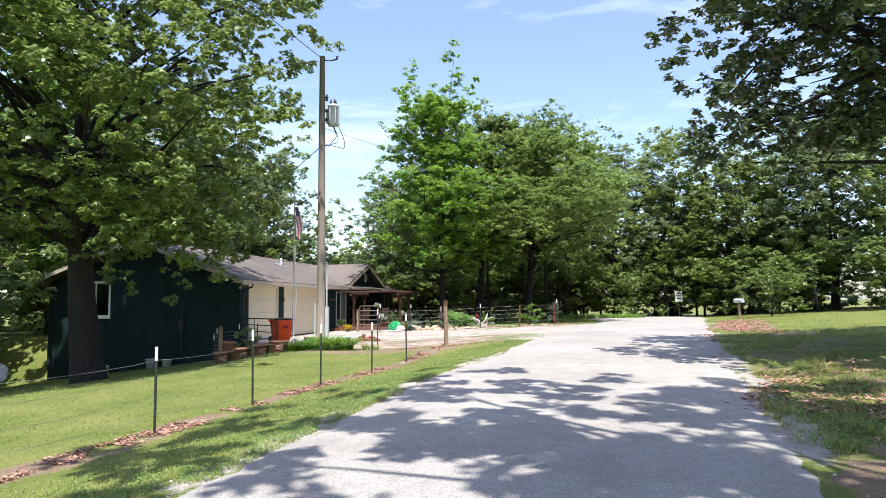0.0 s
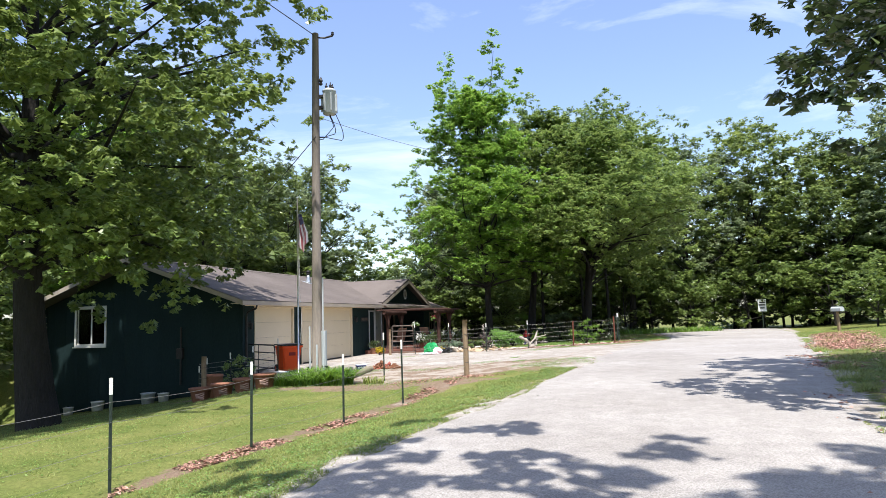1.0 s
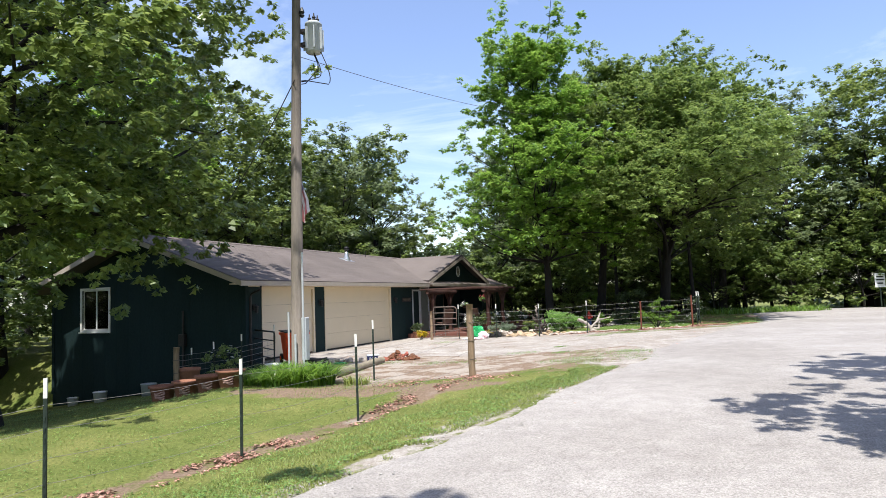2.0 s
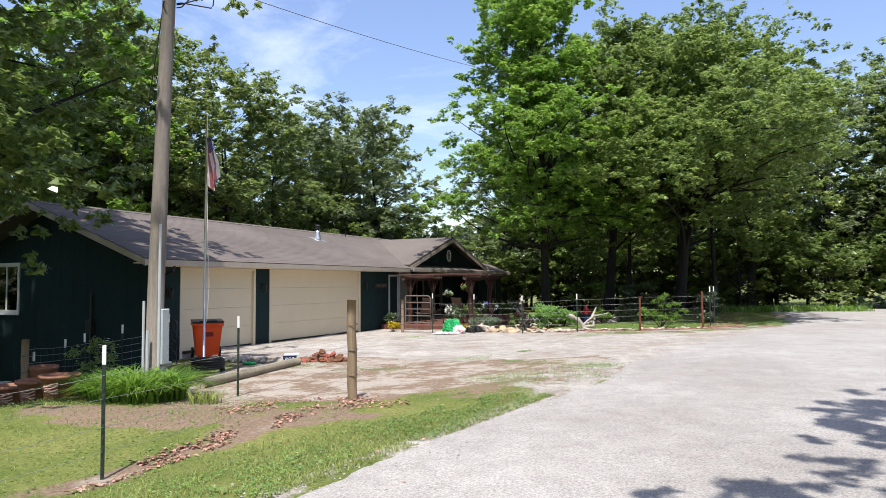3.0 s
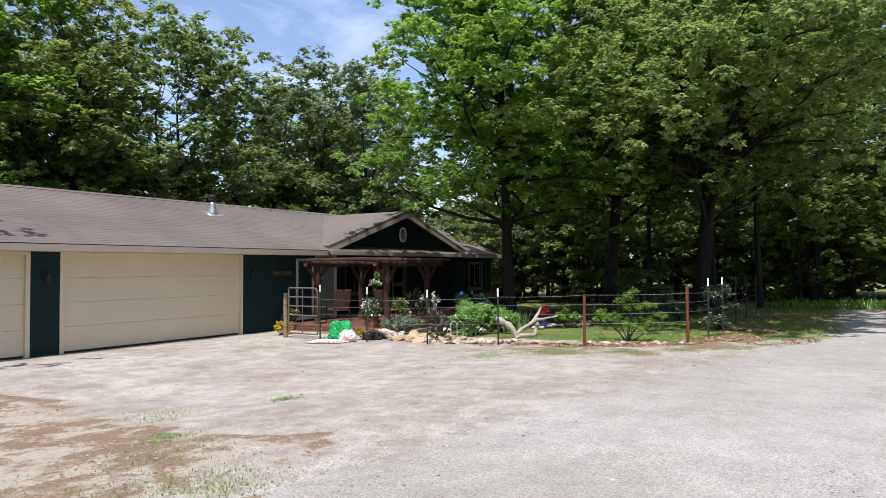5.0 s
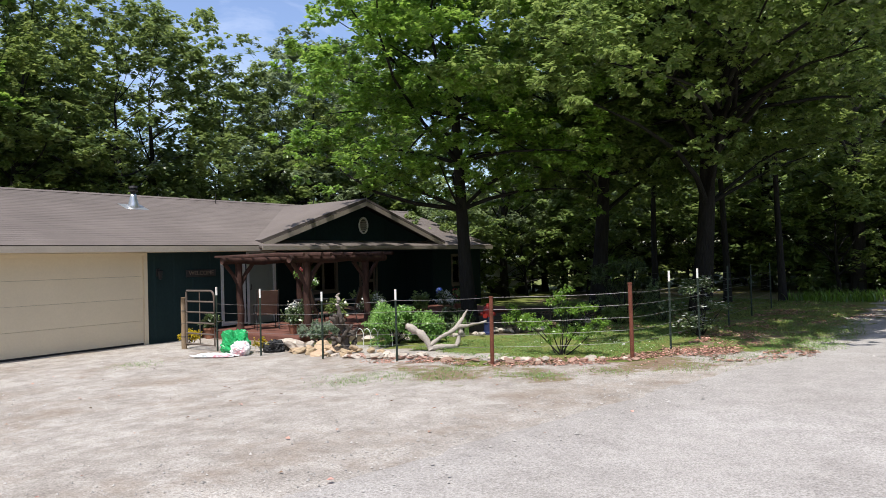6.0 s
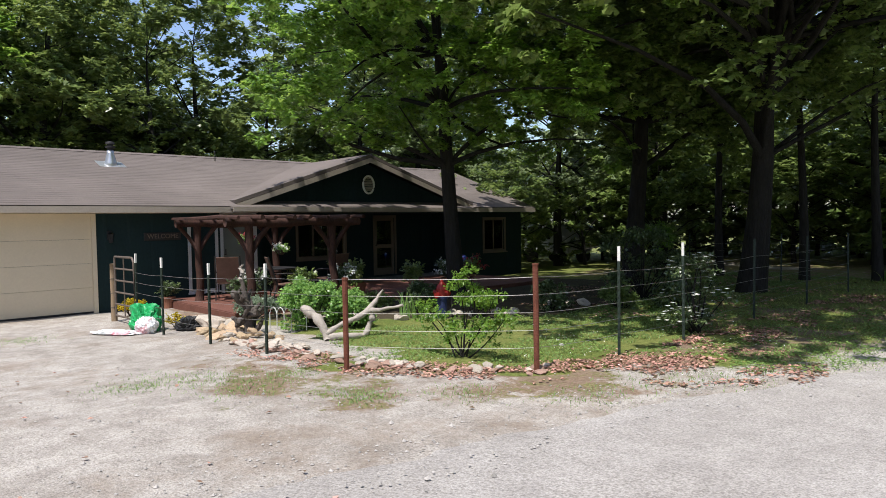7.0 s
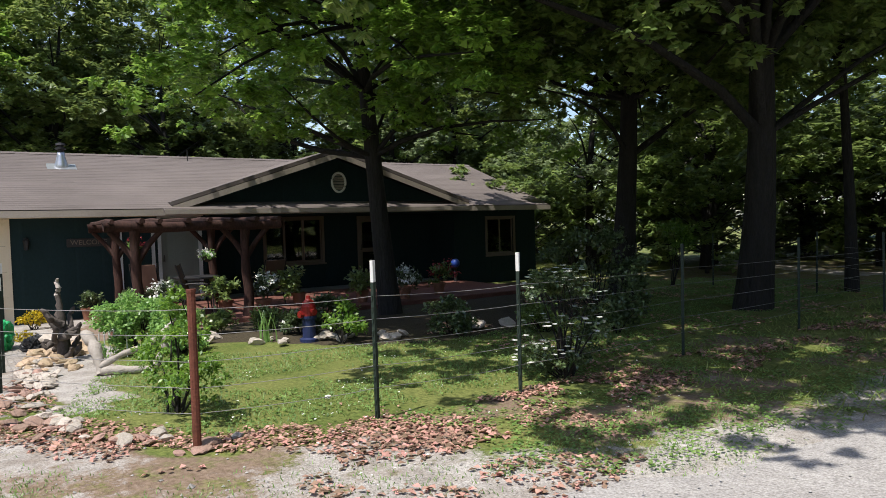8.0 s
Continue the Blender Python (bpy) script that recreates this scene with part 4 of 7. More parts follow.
# kind, x, y, scale
BEHIND_HOUSE = [(3, -19.8, 28.6, 1.0), (3, -16.6, 41.2, 1.12), (3, -17.6, 47.6, 1.08), (4, -16.5, 22.5, 1.0), (4, -18.5, 18.5, 1.1), (3, -22.0, 20.0, 1.0), (1, -15.2, 51.0, 1.03), (2, -21.5, 35.5, 1.0), (0, -23.0, 28.0, 1.0), (1, -27, 40, 1.05), (3, -25.5, 43.5, 1.0), (4, -21, 25, 1.0), (4, -24, 15, 1.1), (4, -19.5, 33, 0.9), (4, -20, 46, 1.1), (1, -20.5, 62.5, 1.0), (2, -4.5, 61.0, 0.75), (4, -13, 47, 0.9), (2, -18.2, 33.0, 1.12), (1, -19.5, 57, 1.0), (0, -13.8, 53.8, 0.95), (3, -20.5, 38.0, 1.2), (0, -21.6, 41.0, 0.9), (0, -19.0, 53.4, 0.95), (3, -22.5, 40.5, 1.0), (1, -17.0, 60, 1.1), (3, -27, 46, 1.1), (3, -26, 34, 1.15), (0, -17.4, 37.4, 0.92), (0, -18.8, 44.6, 0.98)]
LANE_END = [(0, 11.5, 62.0, 1.1), (3, 15.8, 61.5, 1.3), (0, 20.5, 60.0, 1.15), (3, 24.8, 57.5, 1.3), (1, 29.0, 53.0, 1.15), (3, 32.5, 48.0, 1.3), (3, 34.5, 42.5, 1.25), (1, 36.0, 36.5, 1.1), (3, 18.0, 57.0, 1.05), (3, 28.0, 50.0, 1.1), (4, 12.0, 58.5, 1.1), (4, 16.5, 58.8, 1.1), (4, 21.0, 55.5, 1.1), (4, 25.8, 49.5, 1.1), (4, 29.5, 44.0, 1.1), (4, 30.5, 37.0, 1.1), (0, 9.6, 52.5, 1.0), (3, 6.5, 55.5, 1.1), (1, 14.5, 55.5, 1.05), (0, 19.5, 56.0, 1.02), (3, 24.0, 52.5, 1.12), (1, 27.5, 47.0, 1.0), (0, 31, 41, 1.05), (4, 13.2, 51.2, 0.8), (4, 17.5, 52.6, 0.95), (4, 21.5, 48.8, 1.0), (4, 24.5, 44.0, 0.95), (4, 19.8, 40.5, 0.62), (4, 27, 38.5, 1.0), (4, 29, 32, 1.0)]
SIDE_YARD = [(0, -0.6, 53.0, 1.0), (1, -4.2, 51.5, 0.85), (4, 0.4, 50.8, 0.85), (4, -0.8, 53.5, 1.15), (3, -4.5, 58.0, 0.9), (4, 3.6, 56.5, 1.1), (4, 7.6, 55.0, 1.1), (4, 9.0, 51.5, 0.9), (4, 11.4, 54.5, 1.1), (4, -5.2, 48.6, 0.8), (4, 8.0, 60.0, 1.0), (4, 10.5, 57.5, 1.1), (4, -1.5, 66, 1.3), (4, -5.0, 57.5, 0.9), (3, -2, 67, 1.1), (4, -16, 66, 1.0), (4, -10.5, 52.5, 0.7), (3, 4.5, 67, 1.0), (4, 3.0, 65.5, 1.3), (4, 7, 63, 1.2), (1, -2.6, 57.5, 0.95), (4, 0.0, 63.5, 1.2), (4, 5.2, 63.0, 1.2), (3, -1.2, 63.5, 0.8), (4, -3.6, 52.6, 0.9), (4, -8.6, 53.6, 0.8)]
_rw = random.Random(5)
RING = []
for _i in range(40):
    _a = 2 * math.pi * _i / 40 + _rw.uniform(-0.05, 0.05)
    _d = _rw.uniform(36, 46)
    _x, _y = 2 + _d * math.sin(_a), 26 + _d * math.cos(_a)
    if not (-9 < _x - (1.0 + 0.35 * (_y - 0)) < 9 and _y < 0) and (_y > 12 or _i % 2):
        RING.append((5, _x, _y, _rw.uniform(0.95, 1.15) * (0.5 if abs(math.degrees(math.atan2(_x - 8.8, _y - 27.0)) + 31.5) < 4 or abs(math.degrees(math.atan2(_x - 8.8, _y - 27.0)) + 54.7) < 3 else 1.0)))
# brush that closes the view under the far crowns
BRUSH = []
for _i in range(22):
    _a = radians(-62 + 5.0 * _i + _rw.uniform(-1.2, 1.2))
    _d = _rw.uniform(33, 38)
    BRUSH.append((4, 6 + _d * math.sin(_a), 28 + _d * math.cos(_a), _rw.uniform(1.15, 1.5)))
WOODS = BEHIND_HOUSE + LANE_END + SIDE_YARD + RING + BRUSH
_made = {}
for k, x, y, s in WOODS:
    mat, lab, kw, seed = KINDS[k]
    m = pose(x, y, gh(x, y) - 0.05, 0, 0, _rw.uniform(0, 360)) @ Matrix.Diagonal((s * _rw.uniform(0.92, 1.08), s * _rw.uniform(0.92, 1.08), s, 1))
    if k not in _made:
        nm = "undergrowth_tree" if k == 4 else "woodland_tree"
        _made[k] = tree(seed, (x, y), mat, lab, nm, "trees of the surrounding woods", **kw)
        _made[k].matrix_world = m
    else:
        copy_thing(_made[k], m @ Matrix.Diagonal([1 / c for c in _made[k].scale] + [1]))


# ---- the house ----
house = empty("house", pose(HX, HY, 0, 0, 0, HROT), "low dark teal ranch house with brown roof, cream garage doors", "house")
EAVE_Z, RIDGE_Z, RIDGE_Y, OVER = 2.39, 4.0, 4.0, 0.45
X0, X1 = -4.05, 18.9
PITCH = (RIDGE_Z - EAVE_Z) / (RIDGE_Y + OVER)


def wall_with_holes(x0, x1, z0, z1, y0, y1, holes):
    """A wall along x, pierced by (xa, xb, za, zb)."""
    bm = bmesh.new()
    xs = sorted({x0, x1, *[h[0] for h in holes], *[h[1] for h in holes]})
    zs = sorted({z0, z1, *[h[2] for h in holes], *[h[3] for h in holes]})
    for xa, xb in zip(xs, xs[1:]):
        run = None
        for za, zb in zip(zs, zs[1:]):
            cx, cz = (xa + xb) / 2, (za + zb) / 2
            solid = not any(h[0] < cx < h[1] and h[2] < cz < h[3] for h in holes)
            if solid:
                run = (run[0], zb) if run else (za, zb)
            if (not solid or zb == zs[-1]) and run:
                box(bm, xa, xb, y0, y1, *run)
                run = None
    bmesh.ops.remove_doubles(bm, verts=bm.verts, dist=0.0005)
    return bm


G1, G2, FDOOR = (-3.34, -0.60, -0.2, 2.23), (0.0, 4.88, -0.2, 2.23), (7.76, 8.58, 0.27, 2.2)
M_GREYGREEN = material("grey_green_paint", (0.17, 0.20, 0.18), rough=0.5, spread=0.1, scale=3, fine=40, bump=0.05)
PWIN, PDOOR, WINGWIN = (10.6, 12.2, 0.95, 2.12), (13.37, 14.15, 0.27, 2.1), (17.0, 18.0, 0.95, 2.0)
part("front_wall", wall_with_holes(X0, 8.75, -0.5, 2.42, 0.0, 0.15, [G1, G2, FDOOR]), M_SIDING, house)
part("porch_wall", wall_with_holes(8.75, 15.8, -0.3, 2.6, 1.3, 1.45, [PWIN, PDOOR]), M_SIDING, house)
part("wing_wall", wall_with_holes(15.8, X1, -0.5, 2.42, 0.0, 0.15, [WINGWIN]), M_SIDING, house)
for xa in (8.6, 15.8):
    bm = bmesh.new()
    box(bm, xa, xa + 0.15, 0.152, 1.3, -0.3, 2.6)
    part("porch_side_wall", bm, M_SIDING, house)
# gable ends
GW = (5.42, 6.62, 1.08, 2.36)   # window in the end wall: depth and height


def end_wall(x, holes, nm):
    bm = wall_with_holes(0.152, 7.85, -2.2, 2.42, 0, 0.15, holes)
    prism(bm, [(-0.02, 2.42), (8.02, 2.42), (4.0, RIDGE_Z - 0.13)], 0, 0.15)
    for v in bm.verts:
        v.co = (x + v.co.y, v.co.x, v.co.z)
    bmesh.ops.recalc_face_normals(bm, faces=bm.faces)
    return part(nm, bm, M_SIDING, house)


end_wall(X0, [GW], "end_wall")
end_wall(X1 - 0.15, [], "end_wall")
bm = bmesh.new()
box(bm, X0, X1, 7.85, 8.0, -2.2, 2.42)
part("back_wall", bm, M_SIDING, house)
bm = bmesh.new()
box(bm, X0 + 0.16, X1 - 0.16, 0.16, 7.84, -0.1, 0.02)
part("house_floor", bm, M_CONC, house)
# corner boards and base band
for xa, xb, ya, yb in ((X0 - 0.025, X0 + 0.10, -0.025, -0.001), (X0 - 0.025, X0 - 0.001, 7.9, 8.02)):
    bm = bmesh.new()
    box(bm, xa, xb, ya, yb, -1.0, 2.36)
    part("corner_board", bm, M_SIDING, house)


def roof_course_mesh(bm, p0, p1, q0, q1, rows, rng, tab=0.33, lift=0.004):
    """Shingle tabs from the eave p0-p1 to the ridge q0-q1, course over course."""
    p0, p1, q0, q1 = map(Vector, (p0, p1, q0, q1))
    nrm = (p1 - p0).cross(q0 - p0).normalized()
    if nrm.z < 0:
        nrm = -nrm
    for r in range(rows):
        a, b = r / rows, min(1.0, (r + 1.12) / rows)
        la, ra = p0.lerp(q0, a), p1.lerp(q1, a)
        lb, rb = p0.lerp(q0, b), p1.lerp(q1, b)
        length = (ra - la).length
        n = max(1, int(length / (tab * 3)))
        shift = (r % 2) * 0.5 + rng.uniform(-0.05, 0.05)
        cuts = [0.0] + [min(1, max(0, (i + shift) / n)) for i in range(1, n)] + [1.0]
        for s0, s1 in zip(cuts, cuts[1:]):
            if s1 - s0 < 1e-4:
                continue
            up = nrm * (lift + rng.uniform(0, 0.0015))
            dn = nrm * 0.002
            v = [bm.verts.new(la.lerp(ra, s0) + up), bm.verts.new(la.lerp(ra, s1) + up), bm.verts.new(lb.lerp(rb, s1) + dn), bm.verts.new(lb.lerp(rb, s0) + dn)]
            w = [bm.verts.new(la.lerp(ra, s0)), bm.verts.new(la.lerp(ra, s1))]
            bm.faces.new(v)
            bm.faces.new([w[0], w[1], v[1], v[0]])


RX0, RX1 = X0 - 0.70, X1 + 0.25
_rr = random.Random(3)
roof = new("roof")
roof.parent = house
bm = bmesh.new()
slab(bm, [(RX0, -OVER, EAVE_Z), (RX1, -OVER, EAVE_Z), (RX1, RIDGE_Y, RIDGE_Z), (RX0, RIDGE_Y, RIDGE_Z)], 0.10)
slab(bm, [(RX1, 8 + OVER, EAVE_Z), (RX0, 8 + OVER, EAVE_Z), (RX0, RIDGE_Y, RIDGE_Z), (RX1, RIDGE_Y, RIDGE_Z)], 0.10)
part("roof_deck", bm, M_SHINGLE, roof)
bm = bmesh.new()
roof_course_mesh(bm, (RX0 - .02, -OVER - .02, EAVE_Z + .004), (RX1, -OVER - .02, EAVE_Z + .004), (RX0 - .02, RIDGE_Y, RIDGE_Z + .004), (RX1, RIDGE_Y, RIDGE_Z + .004), 33, _rr)
tagged(part("front_shingles", bm, M_SHINGLE, roof), kind="stuff")
bm = bmesh.new()
for i in range(78):
    xa = RX0 + i * (RX1 - RX0) / 78
    xb = xa + (RX1 - RX0) / 78 + 0.03
    for s in (1, -1):
        v = [bm.verts.new(c) for c in ((xa, RIDGE_Y, RIDGE_Z + 0.022), (xb, RIDGE_Y, RIDGE_Z + 0.03), (xb, RIDGE_Y + s * 0.16, RIDGE_Z - 0.034), (xa, RIDGE_Y + s * 0.16, RIDGE_Z - 0.042))]
        bm.faces.new(v)
tagged(part("ridge_cap", bm, M_SHINGLE, roof), kind="stuff")
# front gable
GX, GZ0, GZ1, GL, GR = 12.03, 2.46, 3.80, 7.95, 16.1
GF = -0.36
yback = RIDGE_Y * 1.0 - 0.5
for side, xe in ((1, GL), (-1, GR)):
    bm = bmesh.new()
    cs = [(xe, GF, GZ0), (GX, GF, GZ1), (GX, yback + 0.15, GZ1), (xe, 0.1, GZ0)]
    slab(bm, cs if side < 0 else cs[::-1], 0.09)
    bmesh.ops.recalc_face_normals(bm, faces=bm.faces)
    part("gable_roof_deck", bm, M_SHINGLE, roof)
    bm = bmesh.new()
    roof_course_mesh(bm, (xe, GF - 0.015, GZ0 + .004), (xe, 0.1, GZ0 + .004), (GX, GF - 0.015, GZ1 + .004), (GX, yback + 0.15, GZ1 + .004), 30, _rr)
    tagged(part("gable_shingles", bm, M_SHINGLE, roof), kind="stuff")
bm = bmesh.new()
prism(bm, [(GL + 0.3, GZ0 - 0.02), (GR - 0.3, GZ0 - 0.02), (GX, GZ1 - 0.13)], -0.06, 0.06)
bmesh.ops.recalc_face_normals(bm, faces=bm.faces)
part("gable_wall", bm, M_SIDING, house)
# boards along the gable slopes
for xe in (GL, GR):
    bm = bmesh.new()
    s = 1 if xe < GX else -1
    prism(bm, [(xe, GZ0 - 0.15), (xe, GZ0 - 0.012), (GX, GZ1 - 0.012), (GX, GZ1 - 0.15)], GF - 0.02, GF + 0.012)
    bmesh.ops.recalc_face_normals(bm, faces=bm.faces)
    part("rake_board", bm, M_FASCIA, roof, "weathered tan rake board")
# soffit, fascia and gutter along the eave
bm = bmesh.new()
box(bm, RX0, RX1, -OVER - 0.02, -OVER + 0.012, EAVE_Z - 0.15, EAVE_Z - 0.012)
part("fascia_board", bm, M_FASCIA, roof, "tan fascia board")
bm = bmesh.new()
box(bm, RX0 + 0.03, RX1 - 0.03, -OVER + 0.013, 0.0, EAVE_Z - 0.10, EAVE_Z - 0.075)
part("soffit", bm, M_CREAM, roof, "cream soffit")
bm = bmesh.new()
prism(bm, [(-OVER - 0.02, EAVE_Z - 0.16), (-OVER - 0.02, EAVE_Z - 0.012), (RIDGE_Y, RIDGE_Z - 0.012), (RIDGE_Y, RIDGE_Z - 0.16)], 0, 0.03)
prism(bm, [(8 + OVER + 0.02, EAVE_Z - 0.16), (8 + OVER + 0.02, EAVE_Z - 0.012), (RIDGE_Y, RIDGE_Z - 0.012), (RIDGE_Y, RIDGE_Z - 0.16)], 0, 0.03)
for v in bm.verts:
    v.co = (RX0 - 0.035 + v.co.y, v.co.x, v.co.z)
bmesh.ops.recalc_face_normals(bm, faces=bm.faces)
part("rake_board", bm, M_FASCIA, roof, "tan rake board")
# low shed strip of roof under the front gable
bm = bmesh.new()
slab(bm, [(GL - 0.2, -0.62, 2.36), (GR - 0.1, -0.62, 2.36), (GR - 0.1, -0.062, 2.48), (GL - 0.2, -0.062, 2.48)], 0.05)
part("porch_eave_roof", bm, M_SHINGLE, roof)
bm = bmesh.new()
box(bm, GL - 0.2, GR - 0.1, -0.645, -0.622, 2.26, 2.37)
part("porch_fascia", bm, M_FASCIA, roof, "tan fascia board")
bm = bmesh.new()
box(bm, 8.76, 15.79, -0.44, 1.29, 2.21, 2.245)
part("porch_ceiling", bm, M_SIDING, house)


# garage doors of four leaves each
def garage_door(x0, x1):
    door = new("garage_door")
    door.parent = house
    h = (2.20 - 0.10) / 4
    for i in range(4):
        bm = bmesh.new()
        z0 = 0.10 + i * h
        box(bm, x0 + 0.07, x1 - 0.07, 0.055, 0.10, z0 + 0.002, z0 + h - 0.002, 0.003)
        for dz in (0.14, 0.30, 0.45):
            box(bm, x0 + 0.10, x1 - 0.10, 0.0535, 0.0545, z0 + dz, z0 + dz + 0.02)
        part("leaf_panel", bm, M_CREAM, door)
    bm = bmesh.new()
    box(bm, x0 + 0.07, x1 - 0.07, 0.05, 0.1, 0.055, 0.10)
    part("rubber_seal", bm, M_BLACK, door, "black rubber door seal")
    bm = bmesh.new()
    box(bm, x0, x0 + 0.085, -0.022, 0.12, -0.1, 2.23)
    box(bm, x1 - 0.085, x1, -0.022, 0.12, -0.1, 2.23)
    box(bm, x0 + 0.086, x1 - 0.086, -0.022, 0.12, 2.16, 2.23)
    part("door_frame", bm, M_CREAM, door, "cream door trim")


garage_door(G1[0], G1[1])
garage_door(G2[0], G2[1])
bm = bmesh.new()
box(bm, X0 + 0.1, 8.7, -0.012, -0.001, 2.235, 2.29)
part("frieze_board", bm, M_CREAM, house)


def glass_material():
    m = bpy.data.materials.new("clear_glass")
    m.use_nodes = True
    n, l = m.node_tree.nodes, m.node_tree.links
    t, g = n.new("ShaderNodeBsdfTransparent"), n.new("ShaderNodeBsdfGlossy")
    t.inputs["Color"].default_value = (0.86, 0.9, 0.88, 1)
    g.inputs["Roughness"].default_value = 0.02
    f = n.new("ShaderNodeFresnel")
    f.inputs["IOR"].default_value = 1.5
    mx = n.new("ShaderNodeMixShader")
    l.new(f.outputs[0], mx.inputs[0])
    l.new(t.outputs[0], mx.inputs[1])
    l.new(g.outputs[0], mx.inputs[2])
    l.new(mx.outputs[0], n["Material Output"].inputs["Surface"])
    return m


M_PANE = glass_material()


def window(x0, x1, z0, z1, y, mat, lights=2, turn=False, sash=True, nm="window"):
    """A framed window in the wall face at depth y; turn puts it in the end wall."""
    w = new(nm)
    w.parent = house

    def put(bm, name, m, label=""):
        if turn:
            for v in bm.verts:
                v.co = (v.co.y, v.co.x, v.co.z)
            bmesh.ops.recalc_face_normals(bm, faces=bm.faces)
        ob = part(name, bm, m, w, label)
        return ob
    bm = bmesh.new()
    t = 0.07
    box(bm, x0 - t, x0, y - 0.03, y + 0.10, z0 - t, z1 + t)
    box(bm, x1, x1 + t, y - 0.03, y + 0.10, z0 - t, z1 + t)
    box(bm, x0, x1, y - 0.03, y + 0.10, z1, z1 + t)
    box(bm, x0, x1, y - 0.03, y + 0.10, z0 - t, z0)
    put(bm, "window_frame", mat)
    bm = bmesh.new()
    box(bm, x0 - t - 0.03, x1 + t + 0.03, y - 0.07, y - 0.031, z0 - t - 0.03, z0 - t + 0.01)
    put(bm, "window_sill", mat)
    n = lights
    for i in range(n):
        xa, xb = x0 + (x1 - x0) * i / n, x0 + (x1 - x0) * (i + 1) / n
        bm = bmesh.new()
        s = 0.035
        off = 0.02 + 0.025 * (i % 2)
        box(bm, xa, xa + s, y + off, y + off + 0.03, z0, z1)
        box(bm, xb - s, xb, y + off, y + off + 0.03, z0, z1)
        box(bm, xa + s, xb - s, y + off, y + off + 0.03, z0, z0 + s)
        box(bm, xa + s, xb - s, y + off, y + off + 0.03, z1 - s, z1)
        put(bm, "sash", mat)
        bm = bmesh.new()
        box(bm, xa + s, xb - s, y + off + 0.012, y + off + 0.016, z0 + s, z1 - s)
        p = put(bm, "pane", M_PANE)
        p.visible_shadow = False
    return w


window(GW[0], GW[1], GW[2], GW[3], X0, M_WHITE, 2, True)
# porch and wing window frames have the shade put into their colour
window(PWIN[0], PWIN[1], PWIN[2], PWIN[3], 1.3, M_FRAME_DIM, 3)
window(WINGWIN[0], WINGWIN[1], WINGWIN[2], WINGWIN[3], 0.0, M_FRAME_DIM, 2)


# ---- porch, doors and house fittings ----
# deck
deck = empty("porch_deck", pose(HX, HY, 0, 0, 0, HROT), "low red-brown boarded porch deck at the house front", "deck")
for i in range(24):
    bm = bmesh.new()
    ya = -3.75 + i * 0.155
    box(bm, 6.3, 15.7, ya, ya + 0.146, 0.20, 0.245, 0.004)
    part("deck_board", bm, M_DECK, deck)
bm = bmesh.new()
box(bm, 6.28, 15.72, -3.79, -3.755, -0.05, 0.235)
box(bm, 6.25, 6.279, -3.79, -0.06, -0.05, 0.235)
part("deck_skirt", bm, M_DECK, deck)
bm = bmesh.new()
box(bm, 8.77, 15.78, -0.03, 1.29, -0.05, 0.215)
part("porch_slab", bm, M_CONC, deck)


def hinged_door(x0, x1, z0, z1, y, mat_leaf, glazed, nm):
    d = new(nm)
    d.parent = house
    bm = bmesh.new()
    t = 0.075
    box(bm, x0 - t, x0, y - 0.02, y + 0.12, z0, z1 + t)
    box(bm, x1, x1 + t, y - 0.02, y + 0.12, z0, z1 + t)
    box(bm, x0, x1, y - 0.02, y + 0.12, z1, z1 + t)
    # white frames drawn brown and grey, the porch shade put into the colour
    part("door_frame", bm, M_FRAME_DIM if glazed else M_GREY_BOX, d)
    bm = bmesh.new()
    s = 0.10
    box(bm, x0, x0 + s, y + 0.03, y + 0.07, z0, z1)
    box(bm, x1 - s, x1, y + 0.03, y + 0.07, z0, z1)
    box(bm, x0 + s, x1 - s, y + 0.03, y + 0.07, z1 - s, z1)
    box(bm, x0 + s, x1 - s, y + 0.03, y + 0.07, z0, z0 + 0.22)
    box(bm, x0 + s, x1 - s, y + 0.03, y + 0.07, (z0 + z1) / 2 - 0.06, (z0 + z1) / 2 + 0.06)
    part("door_leaf", bm, mat_leaf, d)
    for za, zb in ((z0 + 0.22, (z0 + z1) / 2 - 0.06), ((z0 + z1) / 2 + 0.06, z1 - s)):
        bm = bmesh.new()
        box(bm, x0 + s, x1 - s, y + 0.045, y + 0.05, za, zb)
        p = part("pane", bm, M_PANE if glazed else mat_leaf, d)
        p.visible_shadow = not glazed
    bm = bmesh.new()
    tube(bm, [(x0 + 0.05, y - 0.03, z0 + 0.95), (x0 + 0.05, y - 0.03, z0 + 1.08)], 0.012, 6)
    box(bm, x0 + 0.035, x0 + 0.065, y - 0.03, y + 0.031, z0 + 0.93, z0 + 0.955)
    part("door_handle", bm, M_DARK_METAL, d, "dark metal door handle")
    return d


hinged_door(FDOOR[0], FDOOR[1], FDOOR[2], FDOOR[3], 0.0, M_GREYGREEN, False, "front_door")
hinged_door(PDOOR[0], PDOOR[1], PDOOR[2], PDOOR[3], 1.3, M_FRAME_DIM, True, "porch_door")
# tall side light beside the front door
window(6.95, 7.55, 0.40, 2.06, 0.0 - 0.004, M_GREY_BOX, 1, nm="side_window")

